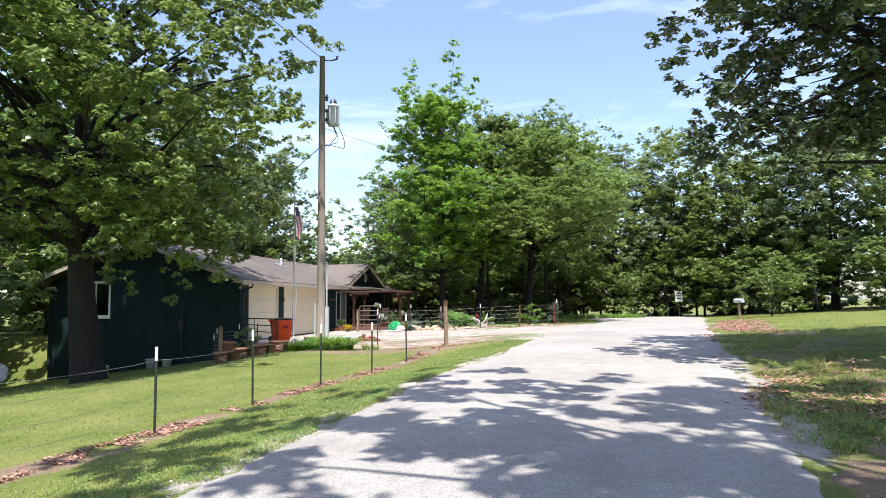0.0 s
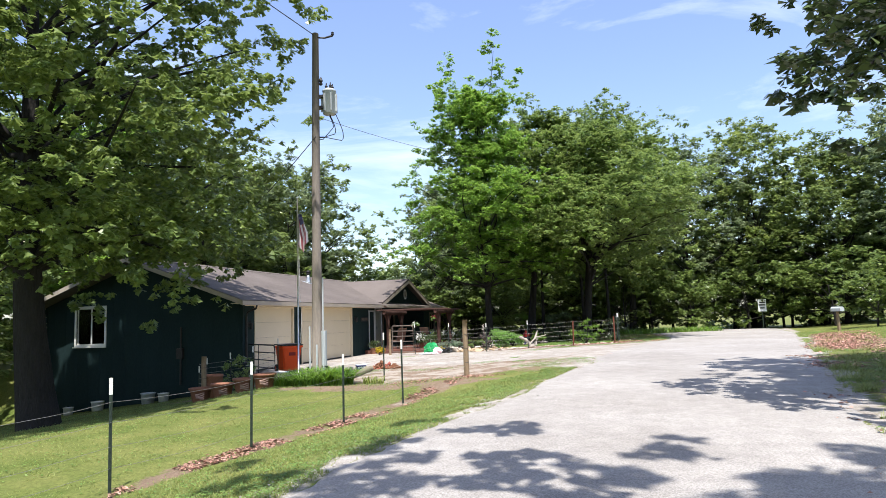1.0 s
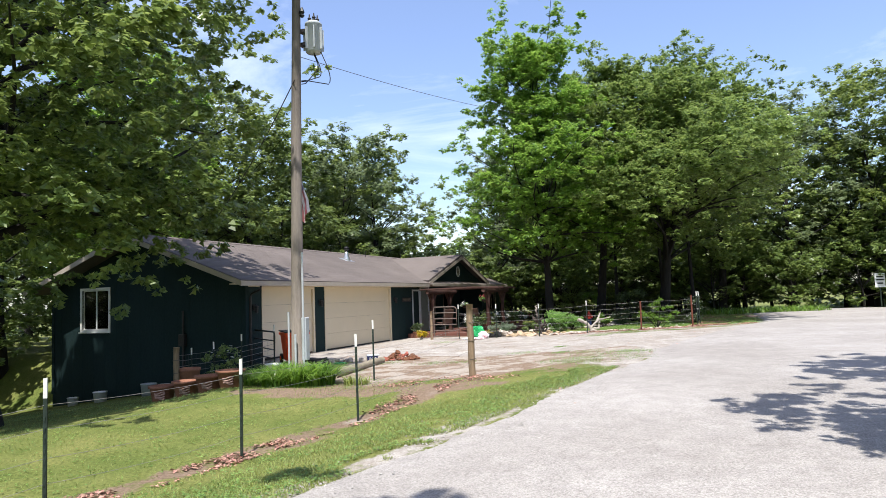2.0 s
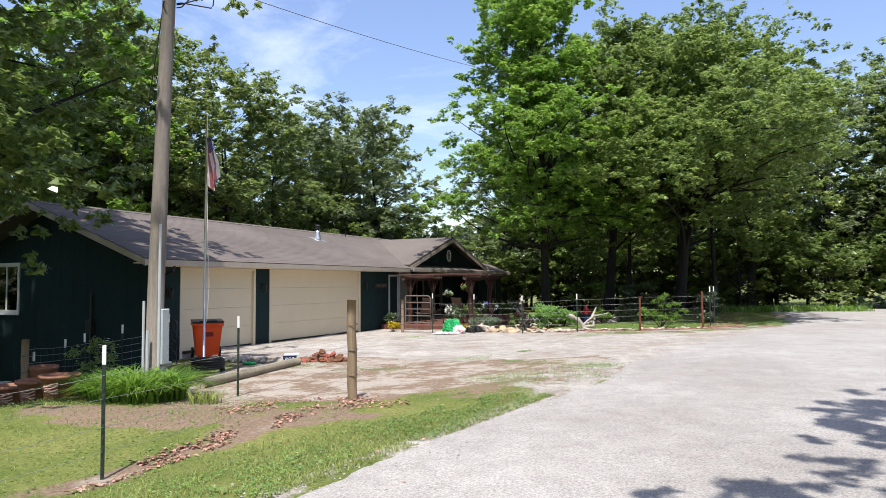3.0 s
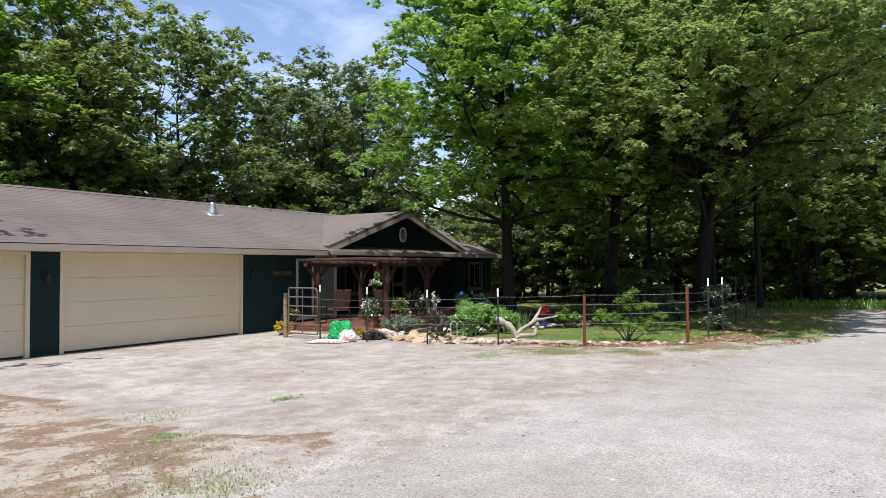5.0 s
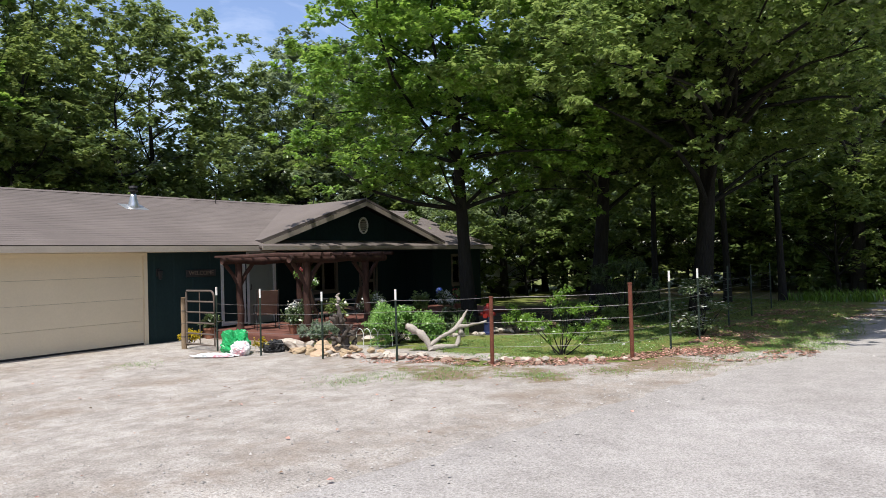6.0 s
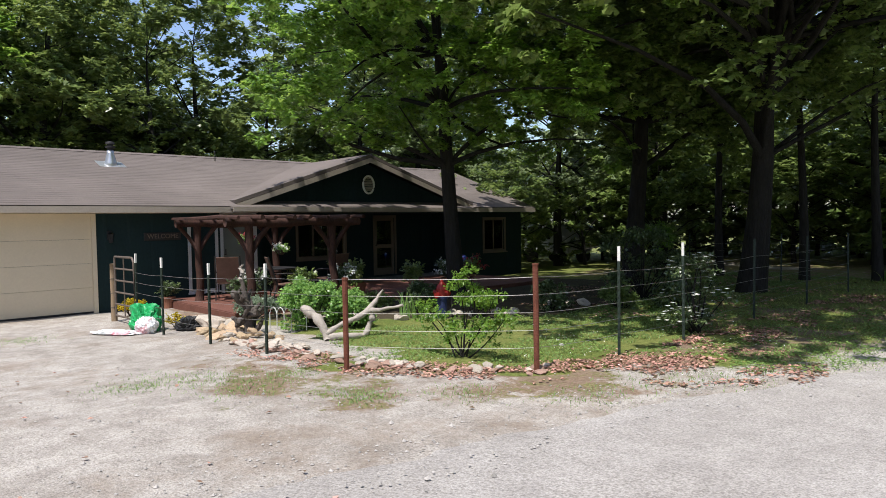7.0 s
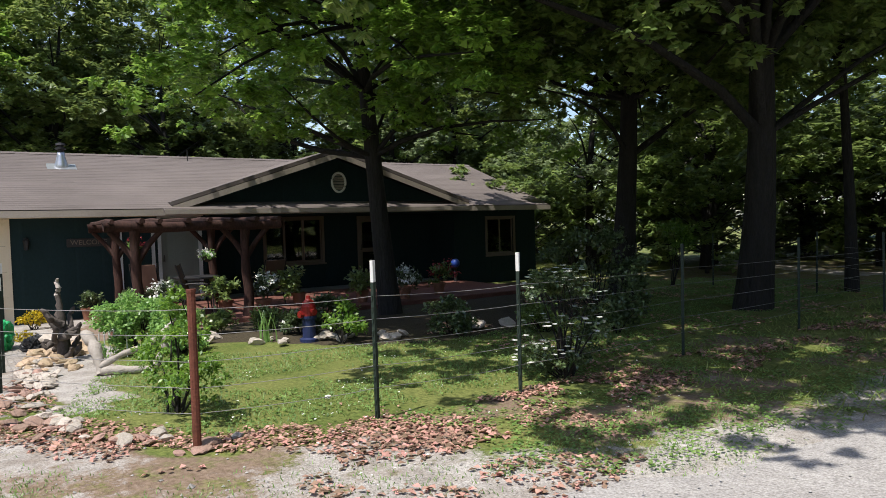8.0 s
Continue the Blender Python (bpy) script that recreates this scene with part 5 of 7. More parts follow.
# round vent in the front gable
vent = new("gable_vent")
vent.parent = house
bm = bmesh.new()
pts = [(GX + 0.12 + 0.19 * math.cos(a), -0.085, 3.04 + 0.25 * math.sin(a)) for a in np.linspace(0, 2 * math.pi, 25)]
tube(bm, pts, 0.03, 6, cap=False)
part("vent_ring", bm, M_WHITE, vent, "white oval vent ring")
for i in range(6):
    z = 2.86 + i * 0.07
    h = 0.19 * math.sqrt(max(0.02, 1 - ((z - 3.04) / 0.25) ** 2))
    bm = bmesh.new()
    slab(bm, [(GX + 0.12 - h, -0.10, z), (GX + 0.12 + h, -0.10, z), (GX + 0.12 + h, -0.062, z + 0.05), (GX + 0.12 - h, -0.062, z + 0.05)], 0.01)
    part("slat", bm, M_FASCIA, vent)

# flue on the roof
flue = new("flue_pipe")
flue.parent = house
fx, fy = 6.03, 2.75
fz = EAVE_Z + PITCH * (fy + OVER)
bm = bmesh.new()
lathe(bm, [(0.17, -0.08), (0.15, 0.05), (0.085, 0.28), (0.085, 0.36)], 16, (fx, fy, fz))
part("flashing_cone", bm, M_GALV, flue, "bright galvanised flashing cone", True)
bm = bmesh.new()
lathe(bm, [(0.07, 0.30), (0.07, 0.42), (0.12, 0.43), (0.12, 0.47), (0.075, 0.48), (0.075, 0.52), (0.115, 0.53), (0.10, 0.58), (0.02, 0.60)], 16, (fx, fy, fz))
part("rain_cap", bm, M_DARK_METAL, flue, "dark rain cap")
bm = bmesh.new()
slab(bm, [(fx - 0.32, fy - 0.25, fz - 0.075), (fx + 0.32, fy - 0.25, fz - 0.075), (fx + 0.32, fy + 0.25, fz + 0.107), (fx - 0.32, fy + 0.25, fz + 0.107)], 0.004)
part("flashing_plate", bm, M_GALV, flue)
for px, py, h in ((9.2, 3.6, 0.32), (12.2, -0.2, 0.25), (13.6, 3.9, 0.4)):
    z = min(RIDGE_Z, EAVE_Z + PITCH * (py + OVER)) if py > 0 else GZ1
    bm = bmesh.new()
    tube(bm, [(px, py, z - 0.1), (px, py, z + h)], [0.018, 0.012], 6)
    part("lightning_rod", bm, M_DARK_METAL, house)

# downspout at the corner
bm = bmesh.new()
tube(bm, [(X0 + 0.12, -OVER - 0.01, 2.24), (X0 + 0.12, -OVER + 0.02, 2.14), (X0 + 0.14, -0.10, 2.02), (X0 + 0.14, -0.06, 1.9), (X0 + 0.14, -0.06, 0.0)], 0.035, 8)
part("downspout", bm, M_DARK_METAL, house, "dark downspout")
# upright conduit on the end wall
bm = bmesh.new()
tube(bm, [(X0 - 0.05, 2.3, -0.3), (X0 - 0.05, 2.3, 1.6)], 0.03, 8)
box(bm, X0 - 0.12, X0 - 0.002, 2.2, 2.42, 0.55, 0.9)
part("conduit", bm, M_DARK_METAL, house)


def wall_lamp(u, z):
    e = empty("wall_lamp", pose(*hw(u, 0.0, z), 0, 0, HROT), "small black lantern on the garage wall", "lamp", "lanterns on the house front")
    bm = bmesh.new()
    box(bm, -0.05, 0.05, -0.025, 0.0, -0.09, 0.09, 0.005)
    tube(bm, [(0, -0.02, 0.07), (0, -0.09, 0.10), (0, -0.11, 0.05)], 0.01, 6)
    part("bracket", bm, M_BLACK, e)
    bm = bmesh.new()
    lathe(bm, [(0.02, 0.06), (0.075, 0.03), (0.06, 0.02), (0.045, -0.14), (0.05, -0.15), (0.01, -0.17)][::-1], 6, (0, -0.11, 0))
    part("cage", bm, M_BLACK, e)
    bm = bmesh.new()
    lathe(bm, [(0.03, -0.12), (0.05, 0.015)], 6, (0, -0.11, 0))
    part("shade", bm, M_WHITE_PLASTIC, e, "frosted glass shade")
    return e


wall_lamp(-0.3, 1.72)
wall_lamp(5.15, 1.75)
wall_lamp(-3.7, 1.62)

# welcome board
wb = empty("welcome_sign", pose(*hw(6.3, 0.0, 1.70), 0, 0, HROT), "dark wooden board with pale WELCOME lettering on the wall", "sign")
bm = bmesh.new()
box(bm, -0.42, 0.42, -0.03, 0.0, -0.09, 0.09, 0.008)
part("board", bm, M_DARK_METAL, wb)
cu = bpy.data.curves.new("lettering", "FONT")
cu.body = "WELCOME"
cu.size = 0.145
cu.align_x, cu.align_y = "CENTER", "CENTER"
cu.extrude = 0.004
cu.materials.append(M_FRAME_DIM)
lt = new("lettering", cu)
lt.parent = wb
lt.matrix_local = pose(0, -0.038, 0, 90, 0, 0)


# pergola of red-stained round timber
def knotty(bm, size=0.022):
    """Uneven hewn skin."""
    for v in bm.verts:
        v.co += size * noise.noise_vector(v.co * 5.5) + size * 0.4 * noise.noise_vector(v.co * 19)


def pergola():
    e = empty("pergola", pose(HX, HY, 0, 0, 0, HROT), "rustic red-brown timber pergola with forked posts over the porch", "pergola")
    rng = np.random.default_rng(4)
    for u in (6.7, 8.62):
        for v in (1.05, 3.56):
            bm = bmesh.new()
            pts = [(u + 0.02 * math.sin(i), -v + 0.02 * math.cos(2 * i), 0.2 + 0.285 * i) for i in range(7)]
            tube(bm, pts, [0.10, 0.09, 0.085, 0.085, 0.08, 0.085, 0.09], 8)
            knotty(bm)
            part("post", bm, M_REDWOOD, e, "", True)
            for s in (-1, 1):
                bm = bmesh.new()
                tube(bm, [(u, -v, 1.35), (u + 0.2 * s, -v, 1.66), (u + 0.42 * s, -v, 1.91)], [0.06, 0.05, 0.05], 7)
                knotty(bm)
                part("brace", bm, M_REDWOOD, e, "", True)
    for v in (1.05, 3.56):
        bm = bmesh.new()
        tube(bm, [(6.2 + 0.31 * i, -v, 1.98 + 0.015 * math.sin(i * 1.3)) for i in range(11)], [0.09 + 0.008 * math.sin(i * 2.1) for i in range(11)], 9)
        knotty(bm)
        part("beam", bm, M_REDWOOD, e, "", True)
    for i in range(8):
        u = 6.3 + i * 0.40 + 0.05 * math.sin(i * 2.2)
        bm = bmesh.new()
        tube(bm, [(u + 0.04 * math.sin(i * 3), -3.95 + 0.1 * math.sin(i * 5), 2.07), (u + 0.02, -3.0, 2.09), (u - 0.02, -2.0, 2.09), (u, -0.66, 2.10)], [0.045, 0.04, 0.036, 0.032], 7)
        knotty(bm)
        part("rafter", bm, M_REDWOOD, e)
    return e


pergola()


def hanging_basket(u, v, z, petals, nm="hanging_basket"):
    e = empty(nm, pose(*hw(u, v, z)) @ Matrix.Scale(0.75, 4), "wire basket of trailing flowers hung from the pergola", "hanging plant", "hanging baskets")
    bm = bmesh.new()
    lathe(bm, [(0.05, -0.16), (0.13, -0.1), (0.16, 0.0)], 12)
    part("basket", bm, M_SOIL, e)
    bm = bmesh.new()
    for a in (0, 2.1, 4.2):
        tube(bm, [(0.155 * math.cos(a), 0.155 * math.sin(a), 0), (0, 0, 0.35)], 0.004, 4)
    part("chain", bm, M_DARK_METAL, e)
    rng = np.random.default_rng(int(abs(u * 100)))
    c = np.array([[0, 0, 0.05], [0.1, 0.05, -0.05], [-0.1, 0, -0.06], [0, -0.12, 0.0]])
    v2, q = foliage(rng, c, np.array([0.16, 0.13, 0.13, 0.12]), 420, 0.06, droop=0.6)
    o = new("leaves", fast_mesh("leaves", v2, q, M_LEAF_BUSH))
    o.parent = e
    v3, q3 = foliage(rng, c + np.array([0, 0, 0.05]), np.array([0.17, 0.14, 0.14, 0.14]), 70, 0.05)
    o = tagged(new("petals", fast_mesh("petals", v3, q3, petals)), kind="stuff")
    o.parent = e


hanging_basket(6.75, 3.4, 1.62, M_FLOWER_R)
hanging_basket(8.3, 1.9, 1.35, M_FLOWER_W)


def patio_chair(u, v, rot):
    e = empty("patio_chair", pose(*hw(u, v, 0.245), 0, 0, HROT + rot), "tan sling patio chair on the porch deck", "chair", "patio chairs")
    bm = bmesh.new()
    slab(bm, [(-0.24, -0.24, 0.42), (0.24, -0.24, 0.42), (0.24, 0.22, 0.38), (-0.24, 0.22, 0.38)], 0.02)
    part("seat", bm, M_CANVAS, e)
    bm = bmesh.new()
    slab(bm, [(-0.24, 0.22, 0.40), (0.24, 0.22, 0.40), (0.24, 0.40, 0.98), (-0.24, 0.40, 0.98)], 0.02)
    part("backrest", bm, M_CANVAS, e)
    for sx in (-0.27, 0.27):
        bm = bmesh.new()
        tube(bm, [(sx, -0.28, 0), (sx, -0.25, 0.60), (sx, 0.0, 0.63), (sx, 0.30, 0.62)], 0.014, 6)
        part("front_leg", bm, M_DARK_METAL, e)
        bm = bmesh.new()
        tube(bm, [(sx, 0.34, 0), (sx, 0.22, 0.40), (sx, 0.40, 1.0)], 0.014, 6)
        part("back_leg", bm, M_DARK_METAL, e)
    return e


patio_chair(7.3, 1.3, 150)
patio_chair(7.95, 2.7, 70)
patio_chair(9.4, 2.2, 200)

# round porch table with plants
pt = empty("patio_table", pose(*hw(8.0, 2.2, 0.245)), "small round dark patio table with potted plants beside it", "table")
bm = bmesh.new()
lathe(bm, [(0.42, 0.68), (0.45, 0.69), (0.45, 0.715), (0.43, 0.72)], 24)
part("tabletop", bm, M_DARK_METAL, pt)
for a in (0.5, 2.1, 3.7, 5.2):
    bm = bmesh.new()
    tube(bm, [(0.36 * math.cos(a), 0.36 * math.sin(a), 0), (0.28 * math.cos(a), 0.28 * math.sin(a), 0.69)], 0.014, 6)
    part("leg", bm, M_DARK_METAL, pt)


def potted_plant(x, y, z, pot_r, pot_h, leaf_m, seed, size=0.3, petals=None, mat=None, nm="potted_plant", label="leafy plant in a dark pot on the porch"):
    e = empty(nm, pose(x, y, z), label, "potted plant", "potted plants")
    bm = bmesh.new()
    lathe(bm, [(pot_r * 0.7, 0), (pot_r * 0.95, pot_h * 0.85), (pot_r * 1.06, pot_h * 0.86), (pot_r * 1.06, pot_h), (pot_r * 0.92, pot_h), (pot_r * 0.9, pot_h * 0.9), (0.01, pot_h * 0.9)], 16)
    part("pot", bm, mat or M_TERRA, e)
    rng = np.random.default_rng(seed)
    c = np.array([[rng.normal() * size * 0.4, rng.normal() * size * 0.4, pot_h + size * rng.uniform(0.2, 1.0)] for _ in range(6)])
    v, q = foliage(rng, c, np.full(6, size * 0.55), 500, size * 0.26, droop=0.1)
    o = new("leaves", fast_mesh("leaves", v, q, leaf_m))
    o.parent = e
    if petals:
        v, q = foliage(rng, c + np.array([0, 0, 0.05]), np.full(6, size * 0.6), 60, 0.06)
        o = tagged(new("petals", fast_mesh("petals", v, q, petals)), kind="stuff")
        o.parent = e
    return e


for i, (u, v, s, pm) in enumerate([(7.4, 2.5, 0.3, M_FLOWER_W), (8.4, 2.8, 0.35, None), (9.0, 3.3, 0.32, M_FLOWER_W), (10.0, 2.6, 0.4, None), (6.7, 3.1, 0.28, None), (11.2, 3.2, 0.35, None), (12.2, 3.3, 0.3, M_FLOWER_W), (13.3, 3.0, 0.3, M_FLOWER_R), (6.2, 0.5, 0.25, None)]):
    p = hw(u, v)
    # every other plant has the porch shade put into its leaf colour
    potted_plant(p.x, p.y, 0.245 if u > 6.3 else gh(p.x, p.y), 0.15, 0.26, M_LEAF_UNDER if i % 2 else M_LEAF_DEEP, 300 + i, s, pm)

# blue glazed globe and red-and-blue hydrant by the porch
gb = empty("gazing_globe", pose(*hw(15.4, 0.6, 0.2)), "shiny cobalt blue glazed globe on a stand", "garden ornament")
bm = bmesh.new()
lathe(bm, [(0.10, 0), (0.05, 0.05), (0.04, 0.4), (0.09, 0.45)], 12)
part("stand", bm, M_DARK_METAL, gb)
bm = bmesh.new()
bmesh.ops.create_uvsphere(bm, u_segments=16, v_segments=10, radius=0.13, matrix=Matrix.Translation((0, 0, 0.56)))
part("globe", bm, M_BLUE_PAINT, gb, "cobalt blue globe", True)
hx, hy = 1.77, 36.0
hd = empty("hydrant_ornament", pose(hx, hy, gh(hx, hy)) @ Matrix.Scale(0.85, 4), "red and dark blue painted fire hydrant among garden plants", "hydrant")
bm = bmesh.new()
lathe(bm, [(0.16, 0), (0.16, 0.05), (0.11, 0.07), (0.105, 0.38), (0.13, 0.39), (0.13, 0.43)], 16)
part("barrel", bm, M_DARKBLUE, hd, "dark blue barrel")
bm = bmesh.new()
lathe(bm, [(0.13, 0.431), (0.125, 0.46), (0.12, 0.58), (0.09, 0.66), (0.04, 0.71), (0.035, 0.75), (0.01, 0.76)], 16)
part("bonnet", bm, M_RED_PAINT, hd, "red bonnet")
bm = bmesh.new()
tube(bm, [(-0.19, 0, 0.5), (0.19, 0, 0.5)], 0.05, 8)
tube(bm, [(0, -0.18, 0.46), (0, 0, 0.46)], 0.06, 8)
part("outlet", bm, M_RED_PAINT, hd)

# ---- utility pole, flag and yard things ----
px, py = -3.69, 20.25
pole = empty("utility_pole", pose(px, py, gh(px, py)), "weathered grey wooden utility pole with a transformer", "utility pole")
z0 = gh(px, py)
bm = bmesh.new()
tube(bm, [(0.0, 0.0, -0.3), (-0.01, 0.08, 2.0), (-0.05, 0.25, 5.0), (-0.11, 0.55, 9.35 - z0)], [0.13, 0.125, 0.11, 0.085], 14)
part("shaft", bm, M_POLE, pole, "", True)
can = new("transformer")
can.parent = pole
bm = bmesh.new()
lathe(bm, [(0.16, -0.34), (0.175, -0.32), (0.175, 0.26), (0.185, 0.27), (0.185, 0.31), (0.12, 0.36), (0.03, 0.38)], 18, (0.24, 0.60, 7.45 - z0))
part("tank", bm, M_CERAMIC, can, "pale grey steel tank", True)
for k, (dx, dy) in enumerate(((0.07, 0.06), (-0.07, -0.04), (0.05, -0.08))):
    bm = bmesh.new()
    lathe(bm, [(0.03, 0.34), (0.045, 0.37), (0.025, 0.39), (0.045, 0.42), (0.02, 0.45), (0.012, 0.52)], 8, (0.24 + dx, 0.60 + dy, 7.45 - z0))
    part("bushing", bm, M_DARK_METAL, can)
for k in range(7):
    a = 2 * math.pi * k / 7
    bm = bmesh.new()
    box(bm, -0.012, 0.012, 0.172, 0.225, -0.28, 0.20)
    bmesh.ops.transform(bm, matrix=pose(0.24, 0.60, 7.45 - z0, 0, 0, math.degrees(a)), verts=bm.verts)
    part("cooling_fin", bm, M_CERAMIC, can)
for _z in (7.55, 7.25):
    bm = bmesh.new()
    box(bm, -0.03, 0.10, 0.45, 0.60, _z - z0, _z + 0.07 - z0)
    part("bracket", bm, M_DARK_METAL, can)
bm = bmesh.new()
tube(bm, [(-0.08, 0.5, 9.22 - z0), (0.15, 0.55, 9.22 - z0), (0.36, 0.56, 9.27 - z0)], [0.02, 0.025, 0.03], 6)
lathe(bm, [(0.02, 0.0), (0.045, 0.03), (0.03, 0.05), (0.045, 0.08), (0.015, 0.11)], 8, (0.36, 0.56, 9.27 - z0))
part("arm", bm, M_DARK_METAL, pole, "short arm with insulator")
bm = bmesh.new()
lathe(bm, [(0.03, 0.0), (0.06, 0.04), (0.03, 0.07), (0.06, 0.12), (0.02, 0.22)], 8, (0.06, 0.42, 7.86 - z0))
part("cut_out", bm, M_BLACK, pole, "black fuse cut-out")
for dz, sw in ((0.0, 0.45), (-0.05, 0.28), (0.02, 0.62)):
    bm = bmesh.new()
    pts = [(0.24 + 0.15 * (sw > 0.5) + sw * 0.35 * math.sin(math.pi * s), 0.6, 7.12 - z0 - sw * 1.25 * math.sin(math.pi * s * 0.62) + dz) if s < 0.8 else (0.24 * (1 - s) * 2, 0.45, 6.45 - z0 + dz) for s in np.linspace(0, 1, 11)]
    tube(bm, pts, 0.011, 5)
    part("loop_cable", bm, M_BLACK, pole)
bm = bmesh.new()
box(bm, 0.135, 0.235, -0.08, 0.09, 0.42, 1.28, 0.012)
part("meter_box", bm, M_GREY_BOX, pole, "pale grey meter box")
bm = bmesh.new()
box(bm, 0.135, 0.205, -0.04, 0.06, -0.1, 0.38, 0.01)
part("cable_duct", bm, M_GREY_BOX, pole)
for dx, dy, ztop in ((0.19, -0.1, 2.6), (-0.18, 0.0, 1.4), (0.05, -0.18, 0.95)):
    bm = bmesh.new()
    tube(bm, [(dx, dy, -0.2), (dx, dy, ztop)], 0.022, 7)
    part("conduit", bm, M_GREY_BOX, pole)

# service wires
wires = empty("service_wire", pose(0, 0, 0), "thin dark overhead service wires from the pole", "wire")


def sagging(a, b, sag, r, nm="wire", mat=None, parent=None, steps=18):
    a, b = Vector(a), Vector(b)
    bm = bmesh.new()
    pts = [a.lerp(b, i / steps) - Vector((0, 0, 4 * sag * (i / steps) * (1 - i / steps))) for i in range(steps + 1)]
    tube(bm, pts, r, 5)
    return part(nm, bm, mat or M_WIRE_DARK, parent)


sagging((-3.75, 20.6, 7.0), (0.6, 38.6, 9.9), 0.25, 0.007, parent=wires)
sagging((-3.8, 20.85, 9.3), (-16, -30, 10.5), 0.8, 0.012, parent=wires)
sagging((-3.7, 20.4, 6.4), (*hw(-2.0, -3.6)[:2], 4.0), 0.3, 0.012, parent=wires)

# flagpole with a limp flag
fx2, fy2 = -5.31, 23.77
fg = gh(fx2, fy2)
flag = empty("flagpole", pose(fx2, fy2, fg), "slim galvanised flagpole with a limp striped flag", "flagpole")
bm = bmesh.new()
tube(bm, [(0, 0, -0.2), (0, 0, 2.4), (0, 0.01, 5.45 - fg)], [0.03, 0.026, 0.02], 10)
part("pole", bm, M_GALV, flag, "", True)
bm = bmesh.new()
lathe(bm, [(0.02, 0), (0.035, 0.02), (0.03, 0.05), (0.008, 0.06)], 10, (0, 0.01, 5.45 - fg))
part("finial", bm, M_GALV, flag)
cloth = new("flag")
cloth.parent = flag
top, bot = 4.95 - fg, 3.78 - fg


def fold(s, t):
    """Hanging cloth: s across the folds, t down."""
    spread = 0.05 + 0.10 * min(1, t * 1.6)
    x = 0.03 + spread * s * 2.0 + 0.02 * math.sin(9 * s + 4 * t)
    y = 0.05 * math.sin(12 * s + 2.0 * t) * (0.4 + 0.8 * t)
    return (x, y - 0.02, top - (top - bot) * (t * (0.75 + 0.25 * (1 - abs(2 * s - 0.9)))))


for k in range(9):
    bm = bmesh.new()
    s0, s1 = k / 9, (k + 1) / 9
    rows = []
    for j in range(19):
        t = j / 18
        rows.append([bm.verts.new(fold(s, t)) for s in (s0, (s0 + s1) / 2, s1)])
    for j in range(18):
        for i in range(2):
            bm.faces.new([rows[j][i], rows[j][i + 1], rows[j + 1][i + 1], rows[j + 1][i]])
    part("stripe", bm, M_FLAG_RED if k % 2 else M_FLAG_WHITE, cloth, "", True)
bm = bmesh.new()
rows = [[bm.verts.new(Vector(fold(s, t)) + Vector((0.004, -0.012, 0))) for s in (0.0, 0.25, 0.5, 0.8, 1.0)] for t in np.linspace(0, 0.3, 8)]
for a, b in zip(rows, rows[1:]):
    for i in range(4):
        bm.faces.new([a[i], a[i + 1], b[i + 1], b[i]])
part("canton", bm, M_FLAG_BLUE, cloth, "faded grey-blue canton", True)
bm = bmesh.new()
tube(bm, [(0.03, 0, top), (0.05, 0.01, 2.6), (0.11, 0.0, 1.7), (0.07, 0.0, 0.95), (0.03, 0, 0.85)], 0.006, 5)
part("halyard", bm, M_WHITE_PLASTIC, flag)

# orange wheeled bin
bx, by = -5.98, 24.8
wbin = empty("wheelie_bin", pose(bx, by, gh(bx, by), 0, 0, 40) @ Matrix.Diagonal((0.92, 0.92, 0.95, 1)), "bright orange wheeled refuse bin with a black lid", "bin")
bm = bmesh.new()
a = [(-0.27, -0.30), (0.27, -0.30), (0.27, 0.28), (-0.27, 0.28)]
b = [(-0.34, -0.40), (0.34, -0.40), (0.34, 0.36), (-0.34, 0.36)]
rings = [[bm.verts.new((x, y, 0.06)) for x, y in a], [bm.verts.new((x * 1.02, y * 1.02, 0.2)) for x, y in a], [bm.verts.new((x, y, 0.84)) for x, y in b]]
for r0, r1 in zip(rings, rings[1:]):
    for i in range(4):
        bm.faces.new([r0[i], r0[(i + 1) % 4], r1[(i + 1) % 4], r1[i]])
bm.faces.new(rings[0][::-1])
bmesh.ops.bevel(bm, geom=[e for e in bm.edges if not e.is_boundary], offset=0.035, segments=2, affect="EDGES")
box(bm, -0.37, 0.37, -0.43, 0.39, 0.80, 0.87, 0.012)
part("body", bm, M_ORANGE, wbin)
bm = bmesh.new()
v0 = [(-0.37, -0.44, 0.872), (0.37, -0.44, 0.872), (0.37, 0.40, 0.90), (-0.37, 0.40, 0.90)]
slab(bm, [(x, y, z + 0.035) for x, y, z in v0], 0.03)
box(bm, -0.2, 0.2, -0.46, 0.1, 0.905, 0.935, 0.01)
part("lid", bm, M_BLACK, wbin, "black hinged lid")
for sx in (-0.30, 0.30):
    bm = bmesh.new()
    res = bmesh.ops.create_cone(bm, cap_ends=True, segments=18, radius1=0.13, radius2=0.13, depth=0.06)
    bmesh.ops.transform(bm, matrix=pose(sx * 1.08, 0.27, 0.13, 0, 90, 0), verts=bm.verts)
    w = part("wheel", bm, M_BLACK, wbin)
    bm = bmesh.new()
    bmesh.ops.create_cone(bm, cap_ends=True, segments=14, radius1=0.06, radius2=0.05, depth=0.07)
    bmesh.ops.transform(bm, matrix=pose(sx * 1.08, 0.27, 0.13, 0, 90, 0), verts=bm.verts)
    part("hub", bm, M_ORANGE, w)
bm = bmesh.new()
tube(bm, [(-0.25, 0.40, 0.86), (-0.25, 0.47, 0.86), (0.25, 0.47, 0.86), (0.25, 0.40, 0.86)], 0.018, 6)
part("handle", bm, M_ORANGE, wbin)
bm = bmesh.new()
